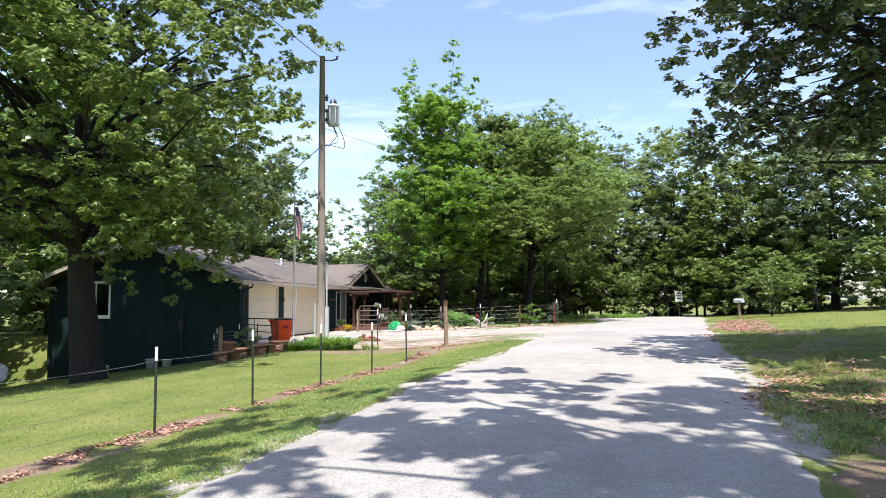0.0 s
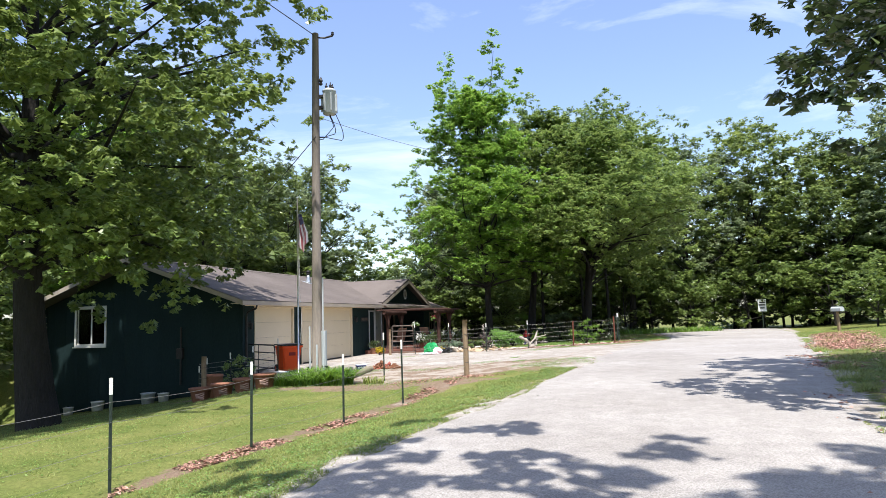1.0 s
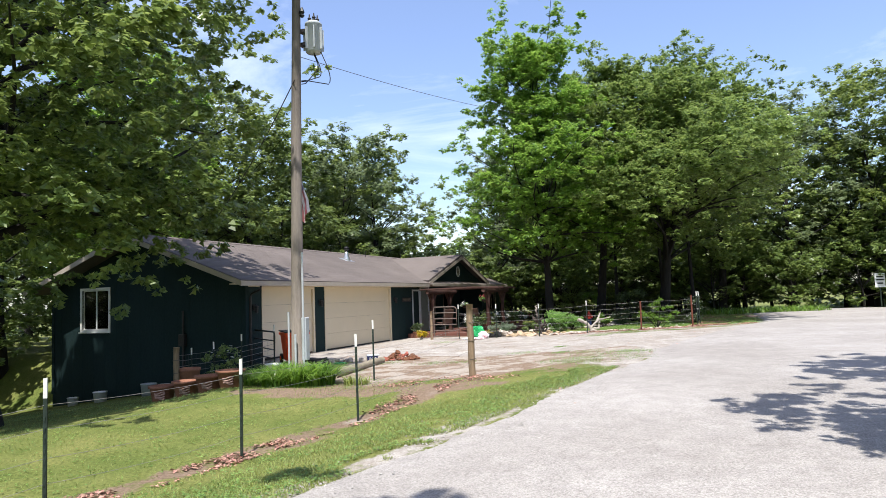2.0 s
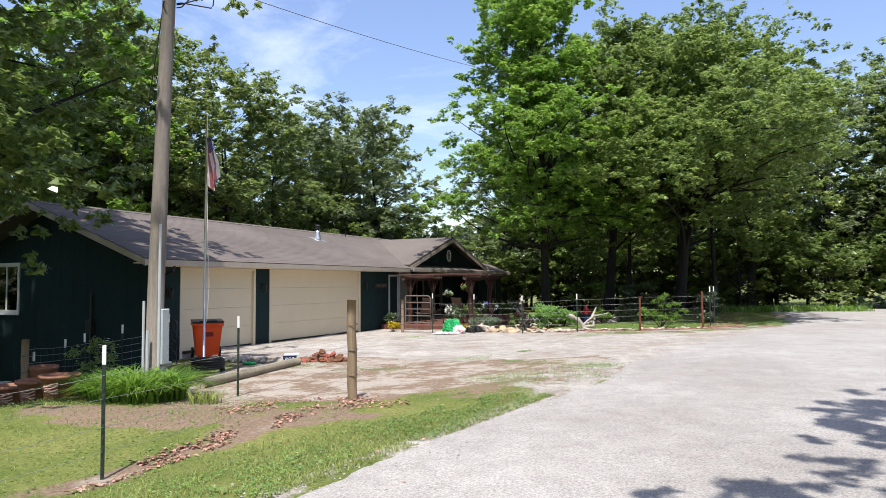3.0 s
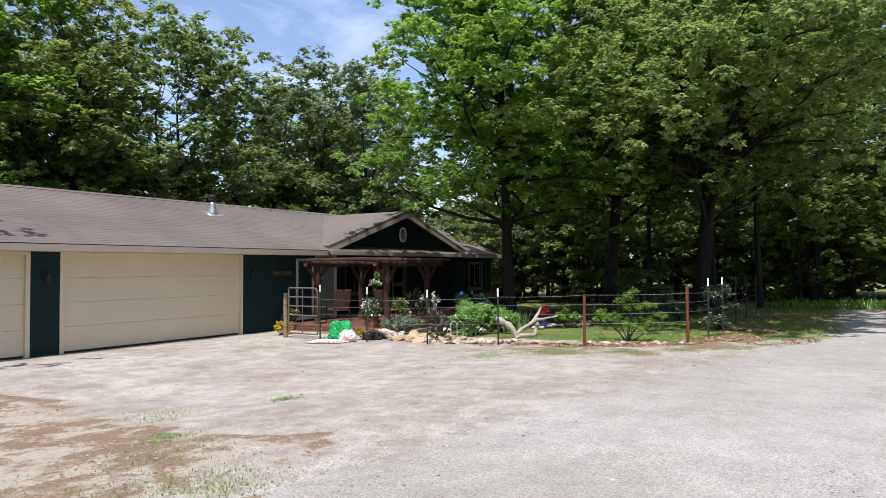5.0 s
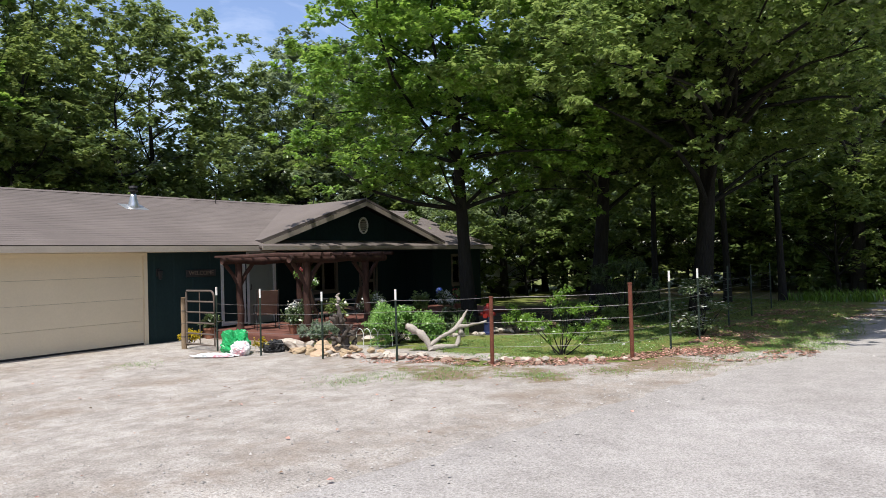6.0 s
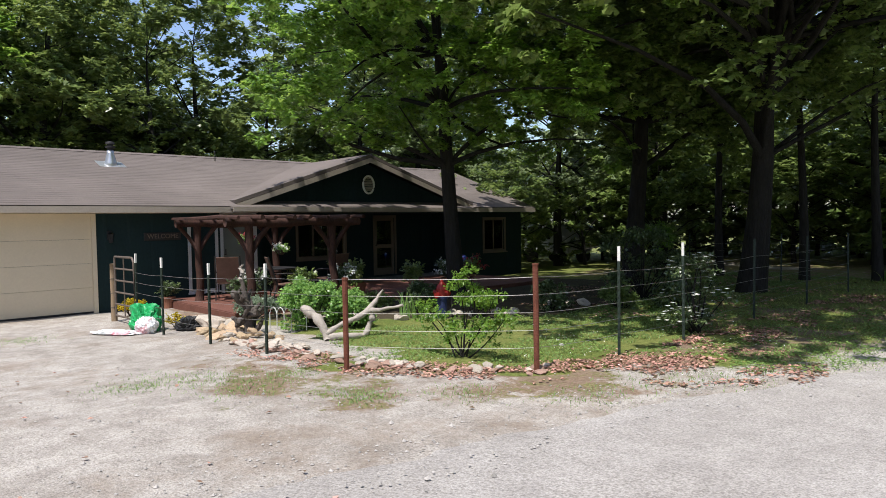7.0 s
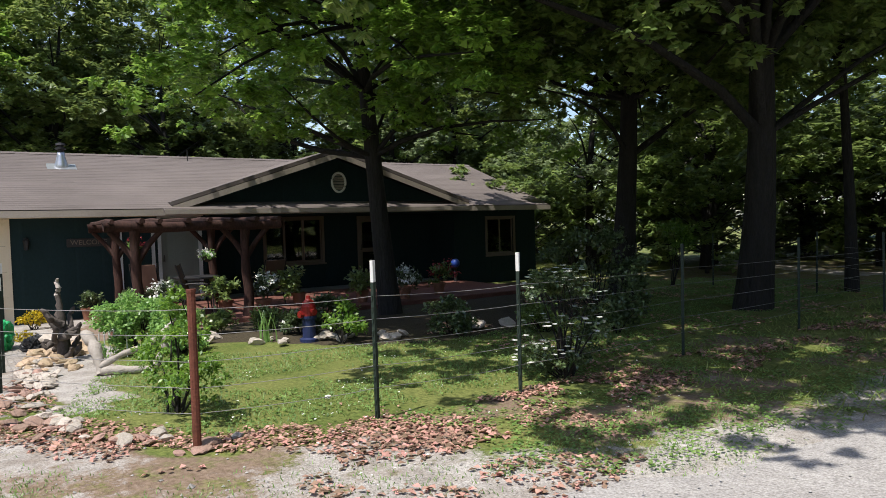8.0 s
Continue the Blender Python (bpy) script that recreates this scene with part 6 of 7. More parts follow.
box(bm, -0.12, 0.12, -0.375, -0.345, 0.55, 0.66)
part("emblem", bm, M_RED_PAINT, wbin, "small darker moulded emblem")


# large terracotta planters in a row
def planter(x, y, rot, r=0.26, h=0.36, fill=True):
    e = empty("planter", pose(x, y, gh(x, y) - 0.02, 0, 0, rot), "weathered terracotta planter standing on the grass", "planter", "terracotta planters in a row")
    bm = bmesh.new()
    lathe(bm, [(r * 0.72, 0), (r * 0.75, 0.02), (r * 0.95, h * 0.86), (r * 1.08, h * 0.87), (r * 1.1, h), (r * 0.98, h), (r * 0.93, h * 0.88), (0.01, h * 0.86)], 22)
    pot = part("pot", bm, M_TERRA, e, "", True)
    bm = bmesh.new()
    lathe(bm, [(r * 0.90, h * 0.87), (0.02, h * 0.9)], 18)
    part("soil", bm, M_SOIL, e)
    bm = bmesh.new()
    for k in range(4):
        pts = [((r * 0.94 + 0.012) * math.cos(a), (r * 0.94 + 0.012) * math.sin(a), h * (0.34 + 0.1 * k) + 0.018 * math.sin(6 * a + k)) for a in np.linspace(-1.95, -1.15, 9)]
        tube(bm, [(p[0] * (0.92 + 0.025 * k), p[1] * (0.92 + 0.025 * k), p[2]) for p in pts], 0.016, 5)
    part("relief", bm, M_STONE_PINK, pot, "pale swag relief")
    return e


planter(-6.48, 19.8, 20)
planter(-5.9, 19.75, 25)
planter(-5.3, 19.62, 22)
planter(-4.78, 19.55, 18)
# taller barrel behind
e = empty("barrel_planter", pose(-6.75, 21.1, gh(-6.75, 21.1)), "tall reddish brown barrel planter behind the row of pots", "planter")
bm = bmesh.new()
lathe(bm, [(0.19, 0), (0.22, 0.3), (0.235, 0.56), (0.25, 0.57), (0.25, 0.63), (0.225, 0.63), (0.22, 0.55), (0.01, 0.55)], 20)
part("tub", bm, M_TERRA, e, "", True)
bm = bmesh.new()
lathe(bm, [(0.21, 0.56), (0.02, 0.58)], 14)
part("soil", bm, M_SOIL, e)


def wood_post(x, y, h, r, label, lean=(0, 0), nm="fence_post"):
    e = empty(nm, pose(x, y, gh(x, y)), label, "fence post", "")
    bm = bmesh.new()
    n = 7
    tube(bm, [(lean[0] * i / n + 0.006 * math.sin(i * 2), lean[1] * i / n, -0.25 + (h + 0.25) * i / n) for i in range(n + 1)], [r * (1.05 - 0.08 * i / n + 0.03 * math.sin(i * 3)) for i in range(n + 1)], 12)
    part("timber", bm, M_POST, e, "", True)
    for z in (h * 0.25, h * 0.5, h * 0.75):
        bm = bmesh.new()
        tube(bm, [(r * 1.06 * math.cos(t), r * 1.06 * math.sin(t), z + 0.01 * math.sin(t)) for t in np.linspace(0, 6.28, 13)], 0.005, 4, cap=False)
        part("wire_tie", bm, M_WIRE_DARK, e)
    return e


wood_post(0.08, 19.4, 1.28, 0.06, "stout weathered round wooden corner post", (-0.02, 0.0))
wood_post(-6.9, 20.85, 1.12, 0.065, "weathered wooden post behind the planters")
wood_post(-4.25, 33.31, 1.12, 0.055, "pale weathered wooden gate post")


def t_post(x, y, h, rust=False, lean=0.0, tip=True, group="steel fence posts along the lawn"):
    lab = "rusty red-brown steel fence post" if rust else "dark green steel T-post with a white painted tip" if tip else "plain dark green steel T-post in the shade"
    e = empty("steel_fence_post", pose(x, y, gh(x, y), lean, lean * 0.6, R.uniform(0, 40)), lab, "fence post", group)
    m = M_RUST if rust else M_TPOST
    bm = bmesh.new()
    if rust:
        tube(bm, [(0, 0, -0.25), (0, 0, h)], 0.03, 10)
        tube(bm, [(0, 0, h), (0, 0, h + 0.02)], 0.034, 10)
    else:
        t = h - (0.17 if tip else 0)
        box(bm, -0.016, 0.016, -0.004, 0.004, -0.25, t)
        box(bm, -0.004, 0.004, 0.0045, 0.032, -0.25, t)
        for i in range(int((t - 0.1) / 0.09)):
            box(bm, -0.008, 0.008, -0.011, -0.0045, 0.05 + i * 0.09, 0.085 + i * 0.09)
    part("stake", bm, m, e)
    if tip and not rust:
        bm = bmesh.new()
        box(bm, -0.0165, 0.0165, -0.0045, 0.0045, h - 0.169, h)
        box(bm, -0.0045, 0.0045, 0.005, 0.033, h - 0.169, h)
        part("tip", bm, M_TPOST_TOP, e, "white painted tip")
    return e


t_post(-1.95, 19.93, 1.15)
LAWN_POSTS = [(-6.2, 2.0), (-4.35, 6.2), (-3.55, 8.35), (-2.95, 10.46), (-2.27, 12.47), (-1.53, 14.37), (-0.9, 16.28)]
for i, (x, y) in enumerate(LAWN_POSTS):
    t_post(x, y, 1.12 + 0.05 * math.sin(i * 2.3), lean=0.8 * math.sin(i * 1.7))
G_POSTS = [(-3.12, 33.17, 1.33), (-1.6, 32.82, 1.28), (0.03, 32.63, 1.2), (1.78, 32.31, 1.16)]
for x, y, h in G_POSTS:
    t_post(x, y, h, lean=0.7 * math.sin(x * 3), group="posts of the garden fence")
t_post(3.62, 31.95, 0.98, True, 0.5, group="posts of the garden fence")
t_post(5.42, 32.87, 1.1, True, -0.4, group="posts of the garden fence")
SIDE_POSTS = [(5.75, 34.16, 1.26), (6.02, 35.56, 1.27), (6.3, 38.0, 1.25), (6.6, 40.6, 1.25), (6.95, 43.2, 1.25), (5.2, 45.6, 1.25), (2.6, 46.6, 1.25)]
for x, y, h in SIDE_POSTS:
    t_post(x, y, h, lean=0.9 * math.sin(y), tip=y < 37, group="posts of the garden fence")
# short stakes by the planters and roses
for x, y, h in ((-7.3, 21.4, 0.9), (-6.6, 21.9, 1.15), (-6.2, 22.4, 1.25), (-7.5, 22.3, 1.1), (-5.75, 23.2, 1.3), (-3.0, 22.2, 0.0)):
    if h:
        t_post(x, y, h, lean=2.5 * math.sin(x * 5), group="stakes round the rose bed")


def fence_wires(nm, label, posts, heights, r, mat, sag=0.015, mesh=None):
    e = empty(nm, pose(0, 0, 0), label, "fence wire")
    for hgt in heights:
        bm = bmesh.new()
        pts = []
        for (xa, ya), (xb, yb) in zip(posts, posts[1:]):
            za, zb = gh(xa, ya) + hgt, gh(xb, yb) + hgt
            for i in range(6):
                s = i / 6
                pts.append((xa + (xb - xa) * s, ya + (yb - ya) * s, za + (zb - za) * s - 4 * sag * s * (1 - s) + 0.004 * math.sin(40 * s + hgt * 9)))
        pts.append((*posts[-1], gh(*posts[-1]) + hgt))
        tube(bm, pts, r, 5)
        part("wire_strand", bm, mat, e)
    if mesh:
        bm = bmesh.new()
        for (xa, ya), (xb, yb) in zip(posts, posts[1:]):
            n = max(2, int(math.dist((xa, ya), (xb, yb)) / mesh[0]))
            for i in range(n):
                x, y = xa + (xb - xa) * i / n, ya + (yb - ya) * i / n
                g = gh(x, y)
                tube(bm, [(x, y, g + 0.03), (x + 0.004, y, g + mesh[1])], r * 0.55, 3, cap=False)
        tagged(part("stay_wire", bm, M_WIRE_DARK, e), kind="stuff")
    return e


fence_wires("lawn_fence_wire", "thin sagging woven steel wire along the lawn fence", LAWN_POSTS + [(0.08, 19.4)], (0.90, 0.70, 0.46, 0.24), 0.0020, M_WIRE, 0.03)
fence_wires("garden_fence_wire", "galvanised wire strands of the garden fence", [(x, y) for x, y, h in G_POSTS] + [(3.62, 31.95), (5.42, 32.87)] + [(x, y) for x, y, h in SIDE_POSTS], (0.98, 0.80, 0.62, 0.44, 0.26), 0.0024, M_WIRE, 0.012)
# rolled panels of stock wire behind the planters
fence_wires("rose_bed_wire", "loose stock wire panels round the rose bed", [(-6.9, 20.85), (-7.3, 21.4), (-7.5, 22.3), (-6.6, 21.9), (-6.2, 22.4), (-5.75, 23.2)], (0.95, 0.82, 0.69, 0.56, 0.43, 0.30, 0.17), 0.0045, M_WIRE, 0.01, (0.18, 0.95))


def tube_gate(x, y, rot, length, h, bars, mat, label, base=0.12):
    """Tubular farm gate with rounded upper corners, hung at the origin and running along x."""
    e = empty("tube_gate", pose(x, y, gh(x, y) + base, 0, 0, rot), label, "gate")
    bm = bmesh.new()
    rr = 0.12
    pts = [(0.03, 0, 0), (0.03, 0, h - 0.02)]
    pts += [(0.05, 0, h), (length - rr, 0, h)]
    pts += [(length - rr + rr * math.sin(a), 0, h - rr + rr * math.cos(a)) for a in (0.4, 0.8, 1.2)] + [(length, 0, h - rr), (length, 0, 0), (0.03, 0, 0)]
    tube(bm, pts, 0.022, 8)
    part("gate_frame", bm, mat, e)
    for i in range(1, bars):
        bm = bmesh.new()
        z = h * i / bars
        tube(bm, [(0.03, 0, z), (length, 0, z)], 0.018, 7)
        part("gate_bar", bm, mat, e)
    bm = bmesh.new()
    tube(bm, [(length * 0.5, 0, 0), (length * 0.5, 0, h)], 0.012, 6)
    part("gate_brace", bm, mat, e)
    bm = bmesh.new()
    for z in (0.15, h - 0.2):
        tube(bm, [(-0.08, 0, z), (0.05, 0, z)], 0.014, 6)
    part("hinge", bm, M_DARK_METAL, e)
    return e


tube_gate(-4.17, 33.30, -7, 0.98, 1.14, 5, M_GATE, "small grey-brown tubular steel garden gate, closed")
tube_gate(-7.9, 25.9, -48, 2.7, 1.18, 5, M_DARK_METAL, "dark tubular steel gate beside the house corner", 0.05)

# white pail, hose coil, log, blue pail
e = empty("white_pail", pose(-5.42, 22.54, gh(-5.42, 22.54)), "dull white plastic tub on the ground", "bucket")
bm = bmesh.new()
lathe(bm, [(0.17, 0), (0.20, 0.36), (0.215, 0.36), (0.215, 0.40), (0.19, 0.40), (0.165, 0.04), (0.01, 0.03)], 20)
part("tub", bm, M_WHITE_PLASTIC, e, "", True)
bm = bmesh.new()
tube(bm, [(0.205 * math.cos(a), 0.205 * math.sin(a), 0.37 - 0.1 * math.sin(a / 1.0) ** 2) for a in np.linspace(0, math.pi, 10)], 0.005, 5)
part("bail", bm, M_GALV, e)
e = empty("hose_coil", pose(-4.35, 22.55, gh(-4.35, 22.55) + 0.03), "coiled black hose heaped on the ground", "hose")
bm = bmesh.new()
tube(bm, [((0.3 + 0.02 * math.sin(a * 3)) * math.cos(a), (0.27 + 0.03 * math.cos(a * 1.3)) * math.sin(a), 0.02 + a / 6.28 * 0.045) for a in np.linspace(0, 6.28 * 5, 90)], 0.026, 6)
part("coil", bm, M_BLACK, e, "", True)
lx0, ly0, lx1, ly1 = -3.05, 20.6, -3.1, 23.8
log = empty("landscape_log", pose(lx0, ly0, gh(lx0, ly0) + 0.07, 0, 0, 0), "long weathered landscape timber lying on the soil", "log")
bm = bmesh.new()
tube(bm, [((lx1 - lx0) * s + 0.01 * math.sin(7 * s), (ly1 - ly0) * s, (gh(lx0 + (lx1 - lx0) * s, ly0 + (ly1 - ly0) * s) - gh(lx0, ly0)) + 0.005 * math.sin(9 * s)) for s in np.linspace(0, 1, 10)], [0.085 + 0.006 * math.sin(i * 2) for i in range(10)], 12)
part("timber", bm, M_LOG, log, "", True)
e = empty("storage_box", pose(-3.5, 24.2, gh(-3.5, 24.2), 0, 0, 25) @ Matrix.Scale(0.7, 4), "navy blue plastic box with white scrolls and a loose grey lid", "box")
bm = bmesh.new()
low = [bm.verts.new((x * 0.85, y * 0.85, 0.0)) for x, y in ((-0.2, -0.14), (0.2, -0.14), (0.2, 0.14), (-0.2, 0.14))]
mouth = [bm.verts.new((x, y, 0.2)) for x, y in ((-0.2, -0.14), (0.2, -0.14), (0.2, 0.14), (-0.2, 0.14))]
bm.faces.new(low[::-1])
for i in range(4):
    bm.faces.new([low[i], low[(i + 1) % 4], mouth[(i + 1) % 4], mouth[i]])
bmesh.ops.bevel(bm, geom=[k for k in bm.edges if not k.is_boundary], offset=0.02, segments=2, affect="EDGES")
box(bm, -0.215, 0.215, -0.155, 0.155, 0.195, 0.215, 0.006)
part("tub", bm, M_BLUE_PAIL, e)
bm = bmesh.new()
slab(bm, [(-0.18, -0.15, 0.225), (0.26, -0.15, 0.235), (0.26, 0.17, 0.262), (-0.18, 0.17, 0.252)], 0.02)
part("lid", bm, M_GREY_BOX, e, "loose grey lid")
bm = bmesh.new()
for c in (-0.1, 0.0, 0.1):
    tube(bm, [(c + 0.045 * math.cos(a) * (1 - a / 9), -0.137, 0.115 + 0.04 * math.sin(a) * (1 - a / 9)) for a in np.linspace(0, 7, 12)], 0.008, 4)
part("scrolls", bm, M_WHITE_PLASTIC, e, "white scroll ornament")


# rubble and stones, each a thing of its own
def stones(n, nm, label, mat, place, size, group, seed, flat=0.6):
    s = random.Random(seed)
    protos = []
    for k in range(4):
        bm = bmesh.new()
        rock(bm, (0, 0, 0), 1.0, seed * 10 + k, flat, 2)
        me = bpy.data.meshes.new(nm)
        bm.to_mesh(me)
        bm.free()
        me.materials.append(mat)
        protos.append(me)
    for i in range(n):
        x, y, dz = place(s)
        r = s.uniform(*size)
        ob = new(nm, s.choice(protos))
        ob.matrix_world = pose(x, y, gh(x, y) + dz + r * flat * 0.35, s.uniform(-14, 14), s.uniform(-14, 14), s.uniform(0, 360)) @ Matrix.Diagonal((r, r * s.uniform(0.7, 1.1), r, 1))
        tagged(ob, label, "stone", group)


def blob(cx, cy, rx, ry, heap=0.0):
    def f(s):
        a, d = s.uniform(0, 6.28), math.sqrt(s.random())
        return cx + rx * d * math.cos(a), cy + ry * d * math.sin(a), heap * (1 - d) * s.random()
    return f


def along(pts, w, heap=0.0):
    def f(s):
        i = s.randrange(len(pts) - 1)
        t = s.random()
        (ax, ay), (bx2, by2) = pts[i], pts[i + 1]
        return ax + (bx2 - ax) * t + s.uniform(-w, w), ay + (by2 - ay) * t + s.uniform(-w, w), heap * s.random()
    return f


stones(58, "rubble_piece", "broken red-brown clay rubble heaped on the soil", M_RUBBLE, blob(-2.86, 24.48, 0.50, 0.28, 0.26), (0.05, 0.12), "heap of red rubble", 41, 0.6)
stones(30, "pale_stone", "pale limestone lump beside the orange bin", M_STONE, along([(-5.3, 24.35), (-4.4, 24.2), (-3.85, 24.1)], 0.22, 0.05), (0.05, 0.14), "pale stones by the bin", 42)
stones(44, "edging_stone", "small pinkish flat stone edging the garden bed", M_STONE_PINK, along([(0.6, 32.75), (1.8, 32.55), (3.6, 32.1), (4.6, 32.45), (5.5, 33.0)], 0.14, 0.02), (0.04, 0.10), "stone edging of the garden", 43, 0.38)
stones(44, "edging_stone", "pale limestone edging the garden bed", M_STONE, along([(-0.4, 33.0), (0.8, 32.85), (1.9, 32.7), (3.5, 32.3), (4.7, 32.6), (5.5, 33.3)], 0.13, 0.03), (0.05, 0.12), "stone edging of the garden", 44, 0.38)
stones(13, "field_stone", "large pale fieldstone beside the garden gate", M_STONE_TAN, blob(-0.75, 33.35, 0.75, 0.4, 0.04), (0.11, 0.20), "stones by the stump", 47, 0.5)
stones(16, "field_stone", "tan fieldstone stacked by the dead stump", M_STONE_TAN, blob(0.25, 33.15, 0.75, 0.3, 0.10), (0.06, 0.14), "stones by the stump", 45, 0.38)
stones(22, "flat_stone", "flat pale stone lying beside the garden path", M_STONE, along([(0.2, 32.95), (1.6, 32.7), (3.2, 32.25)], 0.2, 0.03), (0.05, 0.12), "flat stones of the path", 48, 0.3)
stones(9, "boulder", "large pale boulder beside the porch path", M_STONE, blob(-1.7, 33.75, 0.55, 0.3, 0.1), (0.16, 0.29), "boulders by the path", 46, 0.5)
stones(26, "bed_stone", "grey stone along the porch flower bed", M_STONE, along([(-0.6, 34.6), (1.5, 35.6), (2.6, 36.6), (2.9, 38.5)], 0.3, 0.05), (0.08, 0.18), "stones of the flower bed", 47, 0.45)


# ---- shrubs and small plants ----
def shrub(x, y, nm, label, mat, clumps, count, leaf, seed, petals=None, npet=0, droop=0.1, z=None):
    g = gh(x, y) if z is None else z
    e = empty(nm, pose(x, y, g), label, "shrub")
    rng = np.random.default_rng(seed)
    c = np.array([q[:3] for q in clumps], dtype=float)
    rr = np.array([q[3] for q in clumps], dtype=float)
    bm = bmesh.new()
    for k in range(len(c)):
        limb(bm, (rng.normal() * 0.03, rng.normal() * 0.03, -0.05), c[k], 0.012, 0.004, rng, 0.1, 5, 4)
    part("stem", bm, M_BARK_SHADED, e)
    v, q = foliage(rng, c, rr, count, leaf, droop=droop)
    o = new("leaves", fast_mesh("leaves", v, q, mat))
    o.parent = e
    if petals:
        tip, out = [], []
        for a, r in zip(c, rr):
            d = unit(rng, npet)
            d[:, 2] = abs(d[:, 2])
            tip.append(a + d * r * 1.02)
        t = np.concatenate(tip)
        n = 5
        base = np.repeat(t, n, axis=0)
        ang = np.tile(np.arange(n) * 2 * np.pi / n, len(t))
        ax = np.stack([np.cos(ang), np.sin(ang), 0.35 + 0 * ang], 1)
        nr = np.tile([0, 0, 1.0], (len(base), 1)) + unit(rng, len(base)) * 0.15
        ln = np.full(len(base), 0.038)
        v, q = leaf_quads(rng, base, ax, nr, ln, ln * 0.8)
        o = tagged(new("blossom", fast_mesh("blossom", v, q, petals)), kind="stuff")
        o.parent = e
    return e


def ball(n, rx, rz, z, r, seed):
    s = random.Random(seed)
    out = []
    for i in range(n):
        a, h = s.uniform(0, 6.28), s.random()
        d = rx * math.sqrt(max(0.05, 1 - (1.6 * h - 0.6) ** 2)) * s.uniform(0.55, 1)
        out.append((d * math.cos(a), d * math.sin(a), z + rz * h, r * s.uniform(0.8, 1.2)))
    return out


shrub(0.55, 34.15, "peony_bush", "rounded bright green leafy bush beside driftwood", M_LEAF_BUSH, ball(26, 0.5, 0.56, 0.1, 0.18, 1), 9000, 0.05, 71)
shrub(1.15, 34.45, "peony_bush", "smaller round bright green bush", M_LEAF_BUSH, ball(16, 0.38, 0.36, 0.1, 0.15, 2), 5000, 0.05, 72)
shrub(4.27, 33.16, "young_shrub", "open upright young shrub with light green leaves", M_LEAF_LILY, [(0.0, 0.0, 0.3, 0.24), (0.35, 0.1, 0.35, 0.2), (-0.38, 0, 0.42, 0.2), (-0.62, 0.05, 0.52, 0.15), (0.15, 0, 0.66, 0.17), (0.42, 0.05, 0.7, 0.15), (-0.2, 0.1, 0.75, 0.12), (-0.05, 0, 0.86, 0.13), (0.08, 0.05, 0.98, 0.10), (0.6, 0, 0.5, 0.13)], 3400, 0.036, 73)
# this and the next shrub have tree shade put into the leaf colour
shrub(5.92, 36.36, "rose_bush", "shrub with shade-darkened leaves and scattered white blossom", M_LEAF_DEEP, ball(22, 0.50, 0.85, 0.14, 0.15, 3), 3600, 0.042, 74, petals=M_FLOWER_W, npet=6)
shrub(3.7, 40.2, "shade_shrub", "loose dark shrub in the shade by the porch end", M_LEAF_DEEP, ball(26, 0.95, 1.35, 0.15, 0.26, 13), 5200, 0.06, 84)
shrub(-1.73, 34.75, "silver_shrub", "low silvery grey-green mound", M_LEAF_SILVER, ball(12, 0.45, 0.28, 0.1, 0.17, 4), 2800, 0.05, 75)
shrub(-6.37, 21.95, "rose_bush", "thin rose bush with small pale flowers", M_LEAF_OAK, ball(14, 0.42, 0.7, 0.2, 0.16, 5), 1500, 0.055, 76, petals=M_FLOWER_W, npet=2)
shrub(-4.85, 33.95, "yellow_flowers", "clump of bright yellow flowers", M_LEAF_YELLOW, ball(8, 0.22, 0.2, 0.08, 0.1, 6), 700, 0.05, 77)
shrub(-1.95, 33.25, "yellow_flowers", "clump of yellow flowers between stones", M_LEAF_YELLOW, ball(7, 0.2, 0.16, 0.06, 0.09, 7), 500, 0.045, 78)
shrub(2.3, 36.2, "yellow_green_shrub", "small yellow-green garden shrub", M_LEAF_LILY, ball(8, 0.25, 0.4, 0.1, 0.13, 8), 900, 0.06, 79)
for i, (x, y, s) in enumerate([(-0.5, 35.5, 0.5), (1.0, 36.3, 0.45), (3.0, 37.6, 0.6), (3.9, 38.5, 0.5), (0.2, 37.3, 0.5), (4.8, 39.0, 0.6), (-0.2, 36.4, 0.4)]):
    # two in three plants carry the shade in their leaf colour
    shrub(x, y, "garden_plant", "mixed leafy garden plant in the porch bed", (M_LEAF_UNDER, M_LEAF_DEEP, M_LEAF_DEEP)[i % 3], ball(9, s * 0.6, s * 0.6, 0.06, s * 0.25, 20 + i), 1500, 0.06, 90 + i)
shrub(1.7, 46.3, "sapling", "small sapling with light leaves", M_LEAF_LILY, ball(11, 0.5, 0.6, 0.9, 0.24, 40), 1700, 0.06, 99)


